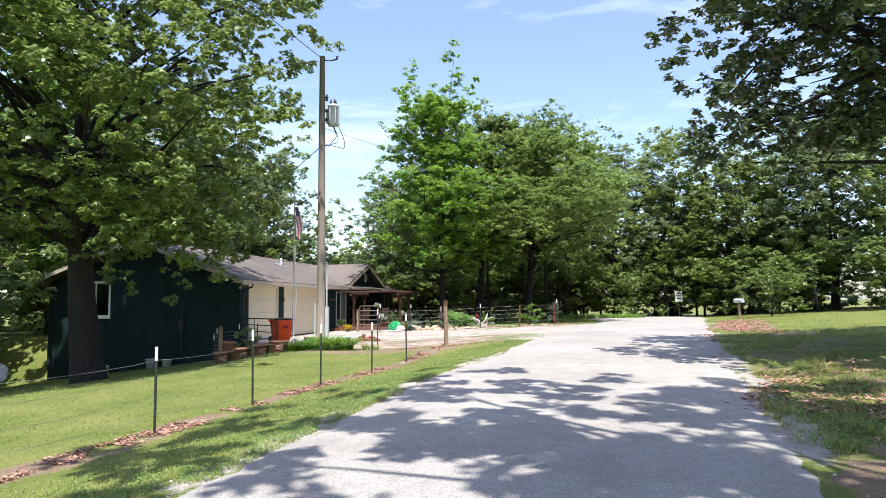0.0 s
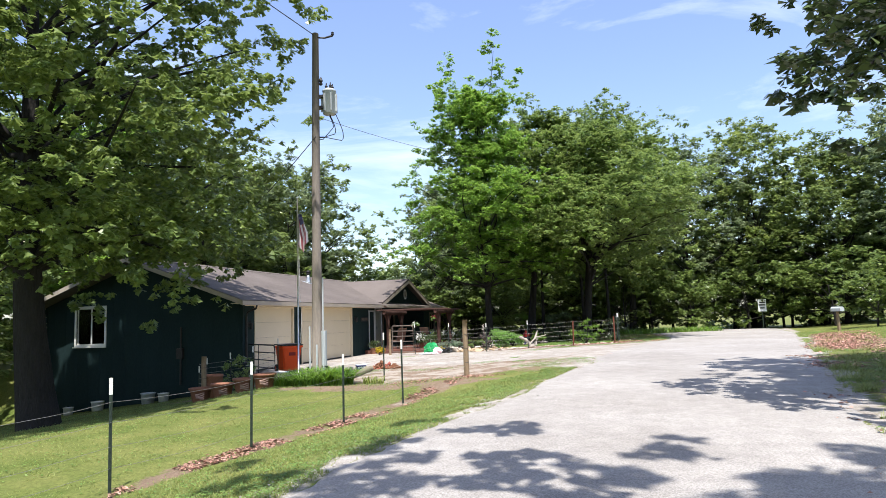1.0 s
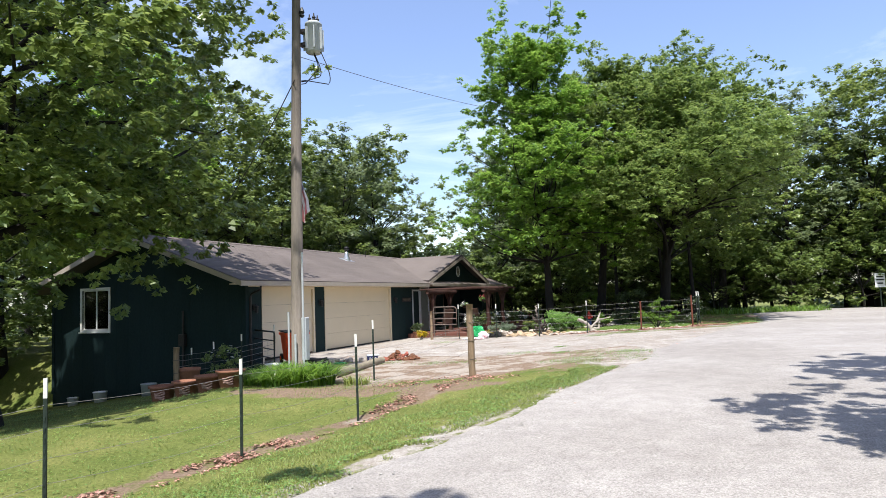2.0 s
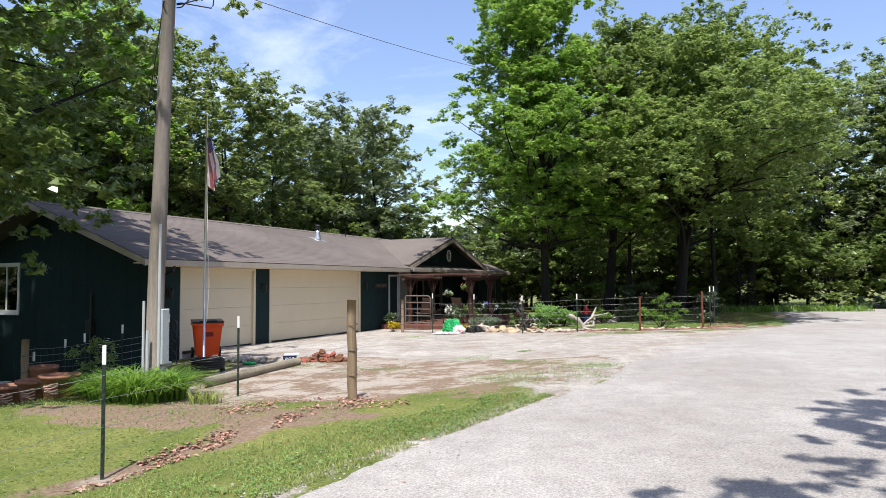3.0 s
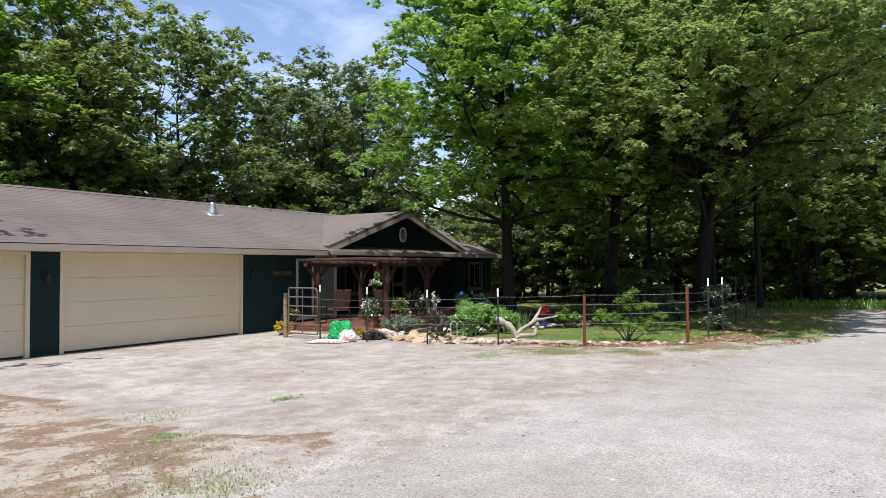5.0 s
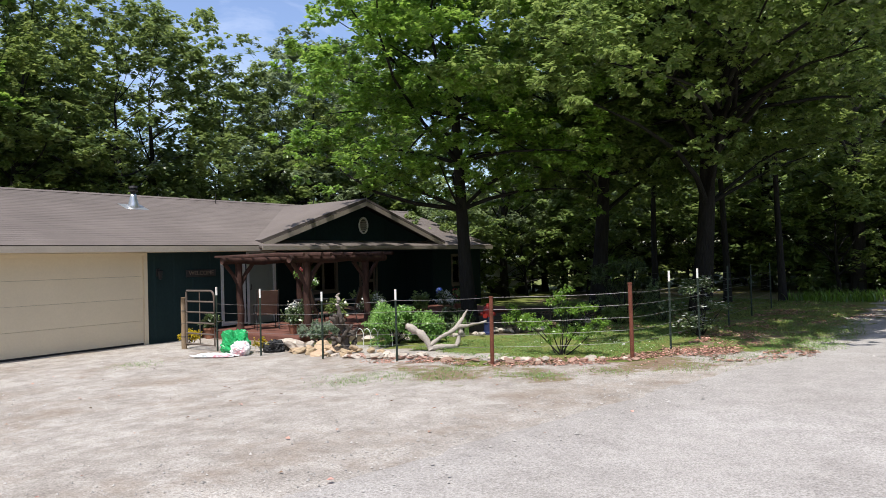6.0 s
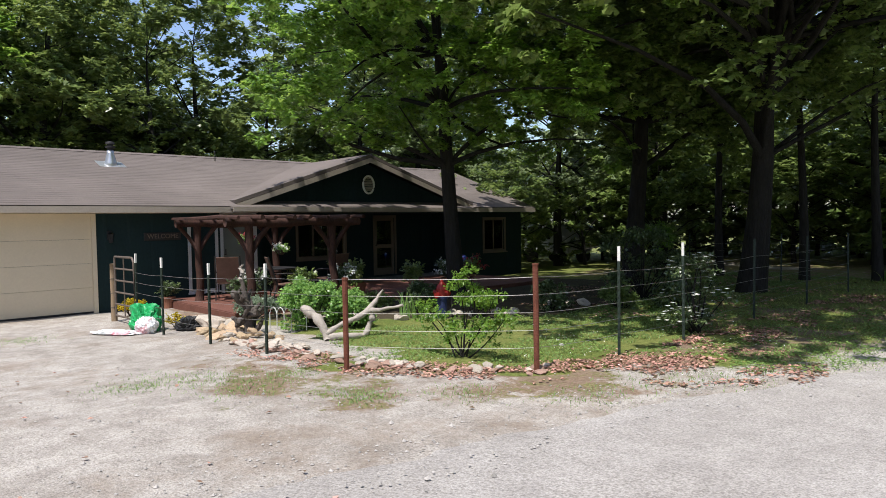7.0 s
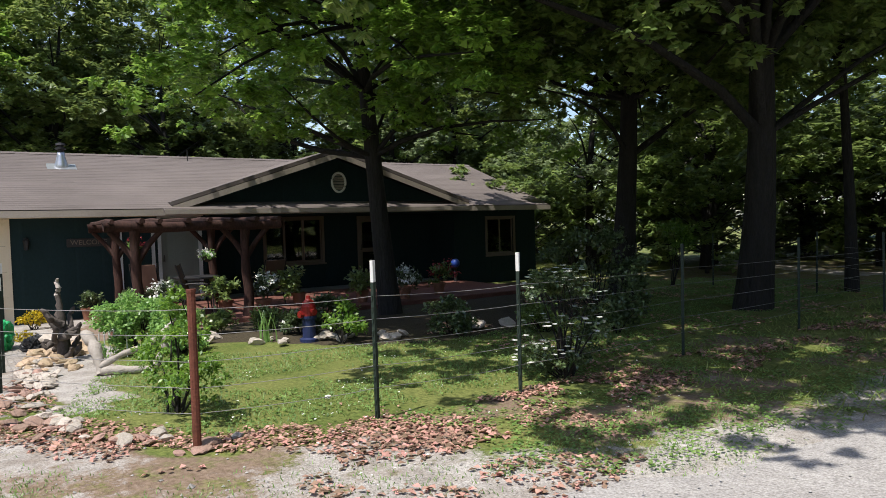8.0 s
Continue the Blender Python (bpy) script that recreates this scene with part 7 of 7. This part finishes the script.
def blade_clump(nm, label, x, y, rx, ry, n, h, w, mat, seed, arch=0.5, kind="", cat="plant"):
    """Arching strap leaves of several segments."""
    rng = np.random.default_rng(seed)
    a = rng.random(n) * 2 * np.pi
    d = np.sqrt(rng.random(n))
    bx_, by_ = x + rx * d * np.cos(a), y + ry * d * np.sin(a)
    verts, quads = [], []
    seg = 4
    for i in range(n):
        ang = rng.random() * 6.283
        dx, dy = math.cos(ang), math.sin(ang)
        L = h * rng.uniform(0.7, 1.25)
        k = arch * rng.uniform(0.5, 1.4)
        z = gh(bx_[i], by_[i])
        start = len(verts)
        for j in range(seg + 1):
            s = j / seg
            out = L * k * s * s * 1.1
            up = L * (s - 0.45 * k * s * s * s)
            ww = w * (1 - s ** 2.2) * 0.5 + 0.001
            cx, cy, cz = bx_[i] + dx * out, by_[i] + dy * out, z + up - 0.01
            verts.append((cx - dy * ww, cy + dx * ww, cz))
            verts.append((cx + dy * ww, cy - dx * ww, cz))
        for j in range(seg):
            b0 = start + 2 * j
            quads.append((b0, b0 + 1, b0 + 3, b0 + 2))
    ob = new(nm, fast_mesh(nm, verts, quads, mat))
    return tagged(ob, label, cat, kind=kind)


blade_clump("daylily_clump", "dense arching green daylily clump round the pole foot", -3.35, 19.55, 0.72, 0.5, 1150, 0.56, 0.028, M_LEAF_LILY, 1, 1.1)
blade_clump("daylily_clump", "loose green daylily clump beside the pole", -4.25, 19.9, 0.4, 0.3, 260, 0.42, 0.022, M_LEAF_LILY, 2, 1.0)
blade_clump("iris_clump", "upright iris leaves in the garden bed", 1.35, 35.6, 0.16, 0.12, 20, 0.5, 0.022, M_LEAF_BUSH, 3, 0.25)
blade_clump("weed_tuft", "small green weed tuft on the soil", -2.1, 19.35, 0.25, 0.15, 90, 0.2, 0.02, M_GRASS, 4)
blade_clump("weed_tuft", "tall grassy weeds on the verge by the trees", 10.6, 46.6, 3.4, 0.9, 1100, 0.42, 0.03, M_LEAF_LILY, 5, 0.6)


# ---- driftwood and stump ----
def crooked(bm, pts, r, sides=9):
    """A knotty tube: the line is cut finer and its skin roughened."""
    fine, rad = [], []
    for i in range(len(pts) - 1):
        for j in range(4):
            s = j / 4
            p = Vector(pts[i]).lerp(Vector(pts[i + 1]), s)
            p += 0.018 * noise.noise_vector(p * 6)
            fine.append(p)
            rad.append((r[i] * (1 - s) + r[i + 1] * s) * (1 + 0.35 * noise.noise(p * 17)))
    fine.append(Vector(pts[-1]))
    rad.append(r[-1])
    tube(bm, fine, rad, sides)
    for v in bm.verts:
        v.co += 0.010 * noise.noise_vector(v.co * 28)


dw = empty("driftwood", pose(1.88, 33.25, gh(1.88, 33.25), 0, 0, 37.8), "bleached forked driftwood branch lying in the garden", "driftwood")
for nm, line, radii in (
        ("thick_limb", [(0.02, 0.0, 0.02), (-0.06, 0.05, 0.20), (-0.18, 0.14, 0.32), (-0.30, 0.22, 0.40), (-0.38, 0.26, 0.43)], [0.05, 0.062, 0.068, 0.066, 0.05]),
        ("long_limb", [(0.0, 0.0, 0.10), (0.16, 0.08, 0.20), (0.36, 0.18, 0.28), (0.54, 0.28, 0.36), (0.66, 0.34, 0.50), (0.76, 0.38, 0.66)], [0.035, 0.036, 0.034, 0.042, 0.034, 0.016]),
        ("side_limb", [(0.56, 0.28, 0.36), (0.78, 0.22, 0.40), (1.06, 0.16, 0.46)], [0.034, 0.024, 0.02]),
        ("root_limb", [(0.60, 0.30, 0.38), (0.60, 0.28, 0.24), (0.54, 0.24, 0.10), (0.48, 0.20, 0.02)], [0.046, 0.05, 0.044, 0.03]),
        ("low_limb", [(0.02, 0.0, 0.05), (0.2, 0.02, 0.07), (0.36, 0.06, 0.06), (0.5, 0.14, 0.05)], [0.05, 0.05, 0.046, 0.03])):
    bm = bmesh.new()
    crooked(bm, line, radii, 10)
    part(nm, bm, M_DRIFT, dw, "", True)

st = empty("root_stump", pose(0.0, 33.32, gh(0.0, 33.32)), "twisted grey dead root stump standing among stones", "stump")
rng = np.random.default_rng(9)
bm = bmesh.new()
crooked(bm, [(0, 0, -0.05), (0.05, 0.0, 0.25), (-0.06, 0.02, 0.5), (-0.1, 0.0, 0.75), (-0.14, 0.0, 0.9)], [0.09, 0.06, 0.05, 0.04, 0.03])
part("trunk_piece", bm, M_DRIFT_DARK, st, "", True)
for k in range(16):
    bm = bmesh.new()
    a = k * 0.75
    p1 = Vector((0.14 * math.cos(a), 0.12 * math.sin(a), 0.06 + 0.035 * k))
    p2 = p1 + Vector((0.12 * math.cos(a + 0.9), 0.10 * math.sin(a + 0.9), rng.uniform(-0.06, 0.16)))
    p3 = p2 + Vector((0.07 * math.cos(a - 0.8), 0.06 * math.sin(a - 0.8), rng.uniform(0.0, 0.10)))
    crooked(bm, [(0, 0, 0.04 + 0.03 * k), p1, p2, p3], [0.05, 0.042, 0.032, 0.018], 7)
    part("root_arm", bm, M_DRIFT_DARK, st, "", True)
bm = bmesh.new()
crooked(bm, [(-0.14, 0.0, 0.88), (-0.1, 0.02, 0.98), (-0.16, 0.0, 1.06), (-0.08, 0.0, 1.1)], [0.04, 0.035, 0.03, 0.012], 7)
part("pale_tip", bm, M_DRIFT, st, "bleached hooked tip", True)

# little arched edging fence
ef = empty("edging_fence", pose(0.35, 33.85, gh(0.35, 33.85), 0, 0, 10), "low white arched wire edging fence", "garden edging")
for k in range(5):
    bm = bmesh.new()
    x = -0.4 + k * 0.15
    tube(bm, [(x, 0, 0), (x, 0, 0.26), (x + 0.03, 0, 0.33), (x + 0.075, 0, 0.36), (x + 0.12, 0, 0.33), (x + 0.15, 0, 0.26), (x + 0.15, 0, 0)], 0.008, 5)
    part("wire_arch", bm, M_WHITE_PLASTIC, ef)


# soil bag and sheet by the gate
def crumpled(nm, x, y, rx, ry, h, mat, label, cat, seed, rot=0):
    bm = bmesh.new()
    bmesh.ops.create_uvsphere(bm, u_segments=40, v_segments=24, radius=1.0)
    for v in bm.verts:
        p = v.co.copy()
        k = 1.12 + 0.30 * noise.noise(p * 1.7 + Vector((seed, 0, 0))) - 0.34 * abs(noise.noise(p * 3.1 + Vector((0, seed, 0)))) - 0.16 * abs(noise.noise(p * 7 + Vector((0, 0, seed))))
        v.co = Vector((p.x * rx * k, p.y * ry * k, max(-0.02, (p.z * 0.5 + 0.35) * h * k * (1 if p.z > -0.6 else 0.2))))
    ob = obj(nm, bm, mat, smooth=False)
    ob.matrix_world = pose(x, y, gh(x, y), 0, 0, rot)
    return tagged(ob, label, cat)


crumpled("green_bag", -2.4, 32.95, 0.34, 0.24, 0.50, M_GREEN_BAG, "crumpled green plastic soil bag beside the gate", "bag", 3)
crumpled("white_bag", -2.1, 32.8, 0.2, 0.17, 0.3, M_WHITE_BAG, "crumpled white plastic bag against the green one", "bag", 8)
crumpled("plastic_sheet", -2.4, 32.45, 0.42, 0.14, 0.09, M_WHITE_BAG, "flattened pink and white plastic sack on the gravel", "sheet", 5, 25)
crumpled("black_bag", -1.75, 33.35, 0.24, 0.18, 0.26, M_BLACK, "black plastic bag beside the yellow flowers", "bag", 6)

# roadside mailbox and notice board
mx, my = 16.54, 37.57
mb = empty("mailbox", pose(mx, my, gh(mx, my), 0, 0, 20), "grey metal roadside mailbox on a post", "mailbox")
bm = bmesh.new()
box(bm, -0.05, 0.05, -0.05, 0.05, -0.2, 0.95, 0.005)
part("post", bm, M_POST, mb)
bm = bmesh.new()
prism(bm, [(-0.12, 0.96), (0.12, 0.96), (0.12, 1.08)] + [(0.12 * math.cos(a), 1.08 + 0.1 * math.sin(a)) for a in np.linspace(0.3, 2.84, 8)] + [(-0.12, 1.08)], -0.28, 0.28)
bmesh.ops.recalc_face_normals(bm, faces=bm.faces)
part("box_body", bm, M_GREY_BOX, mb)
sx, sy = 17.67, 50.4
sb = empty("road_sign", pose(sx, sy, gh(sx, sy), 0, 0, 10), "small white rectangular road sign on a steel post", "sign")
bm = bmesh.new()
box(bm, -0.03, 0.03, -0.02, 0.02, -0.2, 2.0)
part("post", bm, M_TPOST, sb)
bm = bmesh.new()
box(bm, -0.28, 0.28, -0.035, -0.022, 1.15, 1.95, 0.004)
part("plate", bm, M_SIGN_WHITE, sb)
bm = bmesh.new()
for z, w in ((1.75, 0.2), (1.58, 0.22), (1.38, 0.16)):
    box(bm, -w, w, -0.042, -0.036, z - 0.04, z + 0.04)
part("dark_bars", bm, M_BLACK, sb)

# little things along the end wall
for i, (d, z, col, s) in enumerate([(6.4, 0.3, M_WHITE_PLASTIC, 0.16), (5.2, 0.3, M_WHITE_PLASTIC, 0.2), (3.2, 0.2, M_GREY_BOX, 0.22), (2.6, 0.2, M_WHITE_PLASTIC, 0.17)]):
    p = hw(X0 - 0.5, -d)
    e = empty("storage_tub", pose(p.x, p.y, gh(p.x, p.y) - 0.01), "old plastic tub standing against the shaded wall", "bucket", "tubs by the end wall")
    bm = bmesh.new()
    lathe(bm, [(s * 0.85, 0), (s, s * 1.5), (s * 1.07, s * 1.52), (s * 1.07, s * 1.65), (s * 0.95, s * 1.65), (s * 0.8, 0.05), (0.01, 0.04)], 16)
    part("tub", bm, col, e, "", True)

# pale vehicle far behind the house corner
cx, cy = -15.7, 21.4
M_CAR = material("white_car_paint", (0.62, 0.63, 0.64), rough=0.3, spread=0.06, scale=2, fine=30, bump=0)
car = empty("utility_cart", pose(cx, cy, gh(cx, cy), 0, 0, 40), "white utility vehicle parked beyond the house", "vehicle")
bm = bmesh.new()
prism(bm, [(-1.5, 0.45), (1.5, 0.45), (1.55, 0.95), (0.85, 1.05), (0.5, 1.7), (-1.2, 1.75), (-1.5, 1.0)], -0.75, 0.75)
bmesh.ops.recalc_face_normals(bm, faces=bm.faces)
bmesh.ops.bevel(bm, geom=list(bm.edges), offset=0.07, segments=2, affect="EDGES")
part("body", bm, M_CAR, car)
bm = bmesh.new()
prism(bm, [(0.42, 1.08), (0.2, 1.6), (-1.1, 1.62), (-1.25, 1.08)], -0.76, 0.76)
bmesh.ops.recalc_face_normals(bm, faces=bm.faces)
part("side_window", bm, M_GLASS, car)
for wx in (-0.95, 0.95):
    for wy in (-0.7, 0.7):
        bm = bmesh.new()
        bmesh.ops.create_cone(bm, cap_ends=True, segments=18, radius1=0.36, radius2=0.36, depth=0.22)
        bmesh.ops.transform(bm, matrix=pose(wx, wy, 0.36, 90, 0, 0), verts=bm.verts)
        part("wheel", bm, M_BLACK, car)


crumpled("green_sheet", -4.2, 23.73, 0.16, 0.1, 0.06, M_GREEN_BAG, "scrap of green plastic sheet on the ground", "sheet", 15)
copy_thing(car, pose(-5.8, 54.3, gh(-5.8, 54.3), 0, 0, -20))

# ---- ground cover ----
def in_shade_litter(s):
    return along([(6.3, 34.0), (6.4, 36.0), (6.9, 39.0), (7.2, 42.5)], 0.45)(s)


def broken(place, f=1.2, lo=0.0):
    """Keeps a scatter to uneven patches."""
    def g(s):
        for _ in range(12):
            p = place(s)
            if patchy(p[0], p[1], f, lo):
                return p
        return p
    return g


def patchy(x, y, f=0.7, lo=-0.2):
    return noise.noise(Vector((x * f, y * f, 21))) + 0.5 * noise.noise(Vector((x * 2.7, y * 2.7, 5))) > lo


def scatter_leaves(nm, label, n, place, size, mat, seed, cat="leaf litter"):
    s = random.Random(seed)
    rng = np.random.default_rng(seed)
    base = []
    for i in range(n):
        x, y, dz = place(s)
        base.append((x, y, gh(x, y) + 0.010 + 0.014 * s.random() + dz))
    base = np.array(base)
    a = rng.random(n) * 2 * np.pi
    ax = np.stack([np.cos(a), np.sin(a), rng.normal(size=n) * 0.12], 1)
    nr = np.stack([rng.normal(size=n) * 0.22, rng.normal(size=n) * 0.22, np.ones(n)], 1)
    ln = size * rng.uniform(0.6, 1.4, n)
    v, q = leaf_quads(rng, base, ax, nr, ln, ln * rng.uniform(0.5, 0.8, n))
    return tagged(new(nm, fast_mesh(nm, v, q, mat)), label, cat, kind="stuff")


scatter_leaves("fence_leaf_litter", "brown dead leaves gathered along the lawn fence", 4200, broken(along(FENCE_LINE, 0.21, 0.0), 1.3, -0.05), 0.052, M_LITTER, 1)
scatter_leaves("corner_leaf_litter", "brown dead leaves round the corner post", 380, broken(blob(-0.5, 19.0, 1.6, 0.6), 1.6, 0.05), 0.05, M_LITTER, 2)
scatter_leaves("corner_verge_litter", "dead leaves on the grassy corner by the fence", 1100, broken(blob(6.7, 34.3, 1.1, 1.3), 1.4, 0.0), 0.05, M_LITTER, 18)
scatter_leaves("garden_leaf_litter", "reddish brown leaf mulch under the garden fence", 3000, broken(along([(1.3, 32.5), (3.6, 32.05), (5.4, 32.8), (5.85, 34.2)], 0.34, 0.0), 1.6, -0.2), 0.044, M_LITTER, 3)
scatter_leaves("side_leaf_litter", "dead leaves under the side fence and trees", 3600, broken(in_shade_litter, 1.3, 0.0), 0.055, M_LITTER, 4)
scatter_leaves("wood_leaf_litter", "scattered dead leaves on the shaded yard", 3000, broken(blob(5.0, 42.0, 4.5, 5.5), 0.8, 0.1), 0.06, M_LITTER, 5)
scatter_leaves("bank_leaf_litter", "dead leaves on the bank beside the lane", 5200, along([(10.6, 24.5), (12.6, 28.5), (14.6, 33.0), (16.3, 37.0)], 0.9), 0.085, M_LITTER, 6)
scatter_leaves("verge_leaf_litter", "dead leaves in the grass beside the lane", 4200, broken(along([(3.9, 6.0), (5.6, 11.0), (7.4, 16.0), (9.2, 21.0), (10.6, 25.0)], 1.3), 0.5, 0.15), 0.07, M_LITTER, 9)
scatter_leaves("drive_leaf_litter", "a few dead leaves blown over the gravel", 90, blob(0.5, 27.5, 6.5, 4.5), 0.045, M_LITTER, 7)
scatter_leaves("road_leaf_litter", "a few dead leaves blown over the lane", 150, blob(6.0, 22, 6, 13), 0.045, M_LITTER, 8)


def grass_field(nm, label, n, place, h, w, seed, mat=None):
    rng = np.random.default_rng(seed)
    s = random.Random(seed)
    pts = []
    while len(pts) < n:
        p = place(s)
        if p is not None:
            pts.append((p[0], p[1], gh(p[0], p[1])))
    b = np.array(pts)
    a = rng.random(n) * 2 * np.pi
    hh = h * rng.uniform(0.5, 1.4, n)
    lean = rng.uniform(0.5, 2.2, n)
    dx, dy = np.cos(a), np.sin(a)
    ww = w * rng.uniform(0.6, 1.3, n)
    v = np.empty((n, 4, 3))
    v[:, 0] = b + np.stack([-dy * ww, dx * ww, -0.01 + 0 * a], 1)
    v[:, 1] = b + np.stack([dy * ww, -dx * ww, -0.01 + 0 * a], 1)
    v[:, 2] = b + np.stack([dx * hh * lean + dy * ww * 0.3, dy * hh * lean - dx * ww * 0.3, hh], 1)
    v[:, 3] = b + np.stack([dx * hh * lean - dy * ww * 0.3, dy * hh * lean + dx * ww * 0.3, hh], 1)
    q = np.arange(n * 4).reshape(-1, 4)
    return tagged(new(nm, fast_mesh(nm, v.reshape(-1, 3), q, mat or M_GRASS)), label, "grass", kind="stuff")


def verge(s):
    y = s.uniform(4, 23)
    x = lerp_table(ROAD_L, y) - abs(s.gauss(0, 1.0)) * 0.9 + 0.12
    if (inside(x, y, DIRT) and s.random() > 0.12) or not patchy(x, y, 0.7, -0.25 + 0.9 * sstep(17.5, 21.5, y)):
        return None
    return x, y


def lawn(s):
    y = s.uniform(7, 24)
    x = s.uniform(-14, -0.5)
    u, v = huv(x, y)
    if dist_line(x, y, FENCE_LINE) < 0.18 or inside(x, y, DIRT) or x > lerp_table(ROAD_L, y) or u > -4.2 or not patchy(x, y, 0.5, -0.35):
        return None
    return x, y


def garden_lawn(s):
    x, y = s.uniform(-1.0, 8.6), s.uniform(32.2, 49)
    if not inside(x, y, YARD) and not (x > 5.7 and x < lerp_table(ROAD_L, y) - 0.2 and y > 33.8):
        return None
    if not patchy(x, y, 0.9, -0.25 if x < 5.7 else 0.25):
        return None
    return x, y


def right_bank(s):
    y = s.uniform(6, 40)
    x = lerp_table(ROAD_R, y) + abs(s.gauss(0, 1)) * 2.5 - 0.1
    if inside(x, y, LEAFBANK) and s.random() > 0.15 or not patchy(x, y, 0.6, -0.1):
        return None
    return x, y


def tufts(s):
    cx, cy, r = s.choice([(1.85, 20.9, 0.4), (1.96, 21.6, 0.4), (-0.85, 23.1, 0.35), (1.34, 23.9, 0.2), (2.9, 22.8, 0.4), (3.4, 30.75, 0.4), (3.2, 31.6, 0.3), (4.4, 31.25, 0.3), (5.3, 31.8, 0.3), (2.2, 22.2, 0.9), (2.7, 22.4, 0.6), (2.9, 21.4, 0.5), (2.0, 20.9, 0.5), (1.4, 21.3, 0.4), (3.0, 22.9, 0.4), (1.9, 23.4, 0.5), (3.2, 31.2, 0.5), (2.0, 30.8, 0.5), (6.3, 32.3, 0.4), (7.1, 33.6, 0.5), (7.9, 35.0, 0.5), (1.2, 25.9, 0.15), (0.3, 24.8, 0.4), (-1.6, 23.1, 0.35), (2.7, 30.9, 0.45), (2.2, 30.3, 0.35), (4.7, 31.2, 0.25), (6.6, 33.2, 0.5), (7.4, 35.0, 0.5), (-3.2, 31.3, 0.4), (-2.9, 23.7, 0.4)])
    return cx + s.gauss(0, r) * 0.6, cy + s.gauss(0, r) * 0.6


def far_verge(s):
    y = s.uniform(36.5, 47)
    return s.uniform(6.0, 8.6), y


grass_field("verge_grass", "short sunlit grass along the lane's edge", 46000, verge, 0.024, 0.005, 1)
grass_field("lawn_grass", "short mown lawn behind the wire fence", 44000, lawn, 0.018, 0.006, 2)
grass_field("garden_grass", "short grass and clover in the garden", 44000, garden_lawn, 0.022, 0.006, 3, M_CLOVER)
grass_field("bank_grass", "grass on the bank beside the lane", 34000, right_bank, 0.032, 0.007, 4)
def bank_tufts(s):
    p = right_bank(s)
    return p if p and patchy(p[0], p[1], 1.4, 0.3) else None


grass_field("bank_tall_grass", "tall grass tufts on the bank beside the lane", 9000, bank_tufts, 0.10, 0.006, 8)
grass_field("gravel_tufts", "sparse green tufts in the gravel", 11000, tufts, 0.018, 0.005, 5, M_CLOVER)
grass_field("wood_edge_grass", "rank grass at the edge of the trees", 3500, far_verge, 0.05, 0.008, 6)


def clover(s):
    x, y = s.uniform(3.4, 7.2), s.uniform(33.2, 37.5)
    return (x, y) if patchy(x, y, 1.1, 0.1) else None


scatter_leaves("clover_blossom", "tiny white clover blossom in the garden grass", 480, lambda s: (*(clover(s) or (5.0, 34.2)), 0.05), 0.022, M_FLOWER_W, 12, "flowers")

def low_weeds(place, f, lo):
    def g(s):
        while True:
            p = place(s)
            if p is not None and patchy(p[0], p[1], f, lo) and noise.noise(Vector((p[0] * 4.5, p[1] * 4.5, 2))) > s.uniform(-0.6, 0.3):
                return p[0], p[1], 0.02 * s.random()
    return g


def shade_verge(s):
    y = s.uniform(34.2, 40.0)
    x = s.uniform(5.8, lerp_table(ROAD_L, y) + 0.1)
    return x, y


scatter_leaves("garden_clover", "fresh green clover patches in the garden grass", 15000, low_weeds(garden_lawn, 1.1, -0.4), 0.034, M_CLOVER, 31, "ground cover")
scatter_leaves("verge_clover", "low broad-leaved weeds in the grass verge", 13000, low_weeds(verge, 0.9, -0.3), 0.028, M_CLOVER, 32, "ground cover")
scatter_leaves("lawn_clover", "low clover patches in the mown lawn", 14000, low_weeds(lawn, 0.8, -0.3), 0.032, M_CLOVER, 33, "ground cover")
scatter_leaves("shade_weeds", "green weeds on the shaded verge beside the garden fence", 6500, low_weeds(shade_verge, 1.6, -0.2), 0.032, M_CLOVER, 34, "ground cover")
scatter_leaves("bank_weeds", "leafy weeds on the bank beside the lane", 8000, low_weeds(right_bank, 0.9, 0.0), 0.045, M_CLOVER, 35, "ground cover")

# loose stones on the lane and drive
rngp = np.random.default_rng(55)
verts, faces = [], []
sp = random.Random(55)
for i in range(9000):
    k = sp.random()
    if k < 0.45:
        y = sp.uniform(4, 40)
        side = sp.random() < 0.7
        x = (lerp_table(ROAD_L, y) if side else lerp_table(ROAD_R, y)) + sp.gauss(0, 0.35)
    elif k < 0.8:
        x, y = sp.uniform(-6, 7), sp.uniform(22.5, 33)
    else:
        y = sp.uniform(4, 38)
        x = sp.uniform(lerp_table(ROAD_L, y), lerp_table(ROAD_R, y))
    if huv(x, y)[1] < 0.2:
        continue
    r = sp.uniform(0.006, 0.014) * (1 if sp.random() < 0.96 else 1.9)
    z = gh(x, y) + (0.035 if lerp_table(ROAD_L, y) + 0.4 < x < lerp_table(ROAD_R, y) - 0.4 else 0.004)
    b0 = len(verts)
    a = sp.uniform(0, 6.28)
    for j in range(4):
        verts.append((x + r * sp.uniform(0.7, 1.3) * math.cos(a + j * 1.57), y + r * sp.uniform(0.7, 1.3) * math.sin(a + j * 1.57), z))
    verts.append((x + sp.uniform(-.3, .3) * r, y + sp.uniform(-.3, .3) * r, z + r * sp.uniform(0.5, 1.0)))
    faces += [(b0 + j, b0 + (j + 1) % 4, b0 + 4) for j in range(4)]
tagged(raw("loose_stones", verts, faces, M_PEBBLE), "small loose gravel stones on lane and drive", "gravel", kind="stuff")
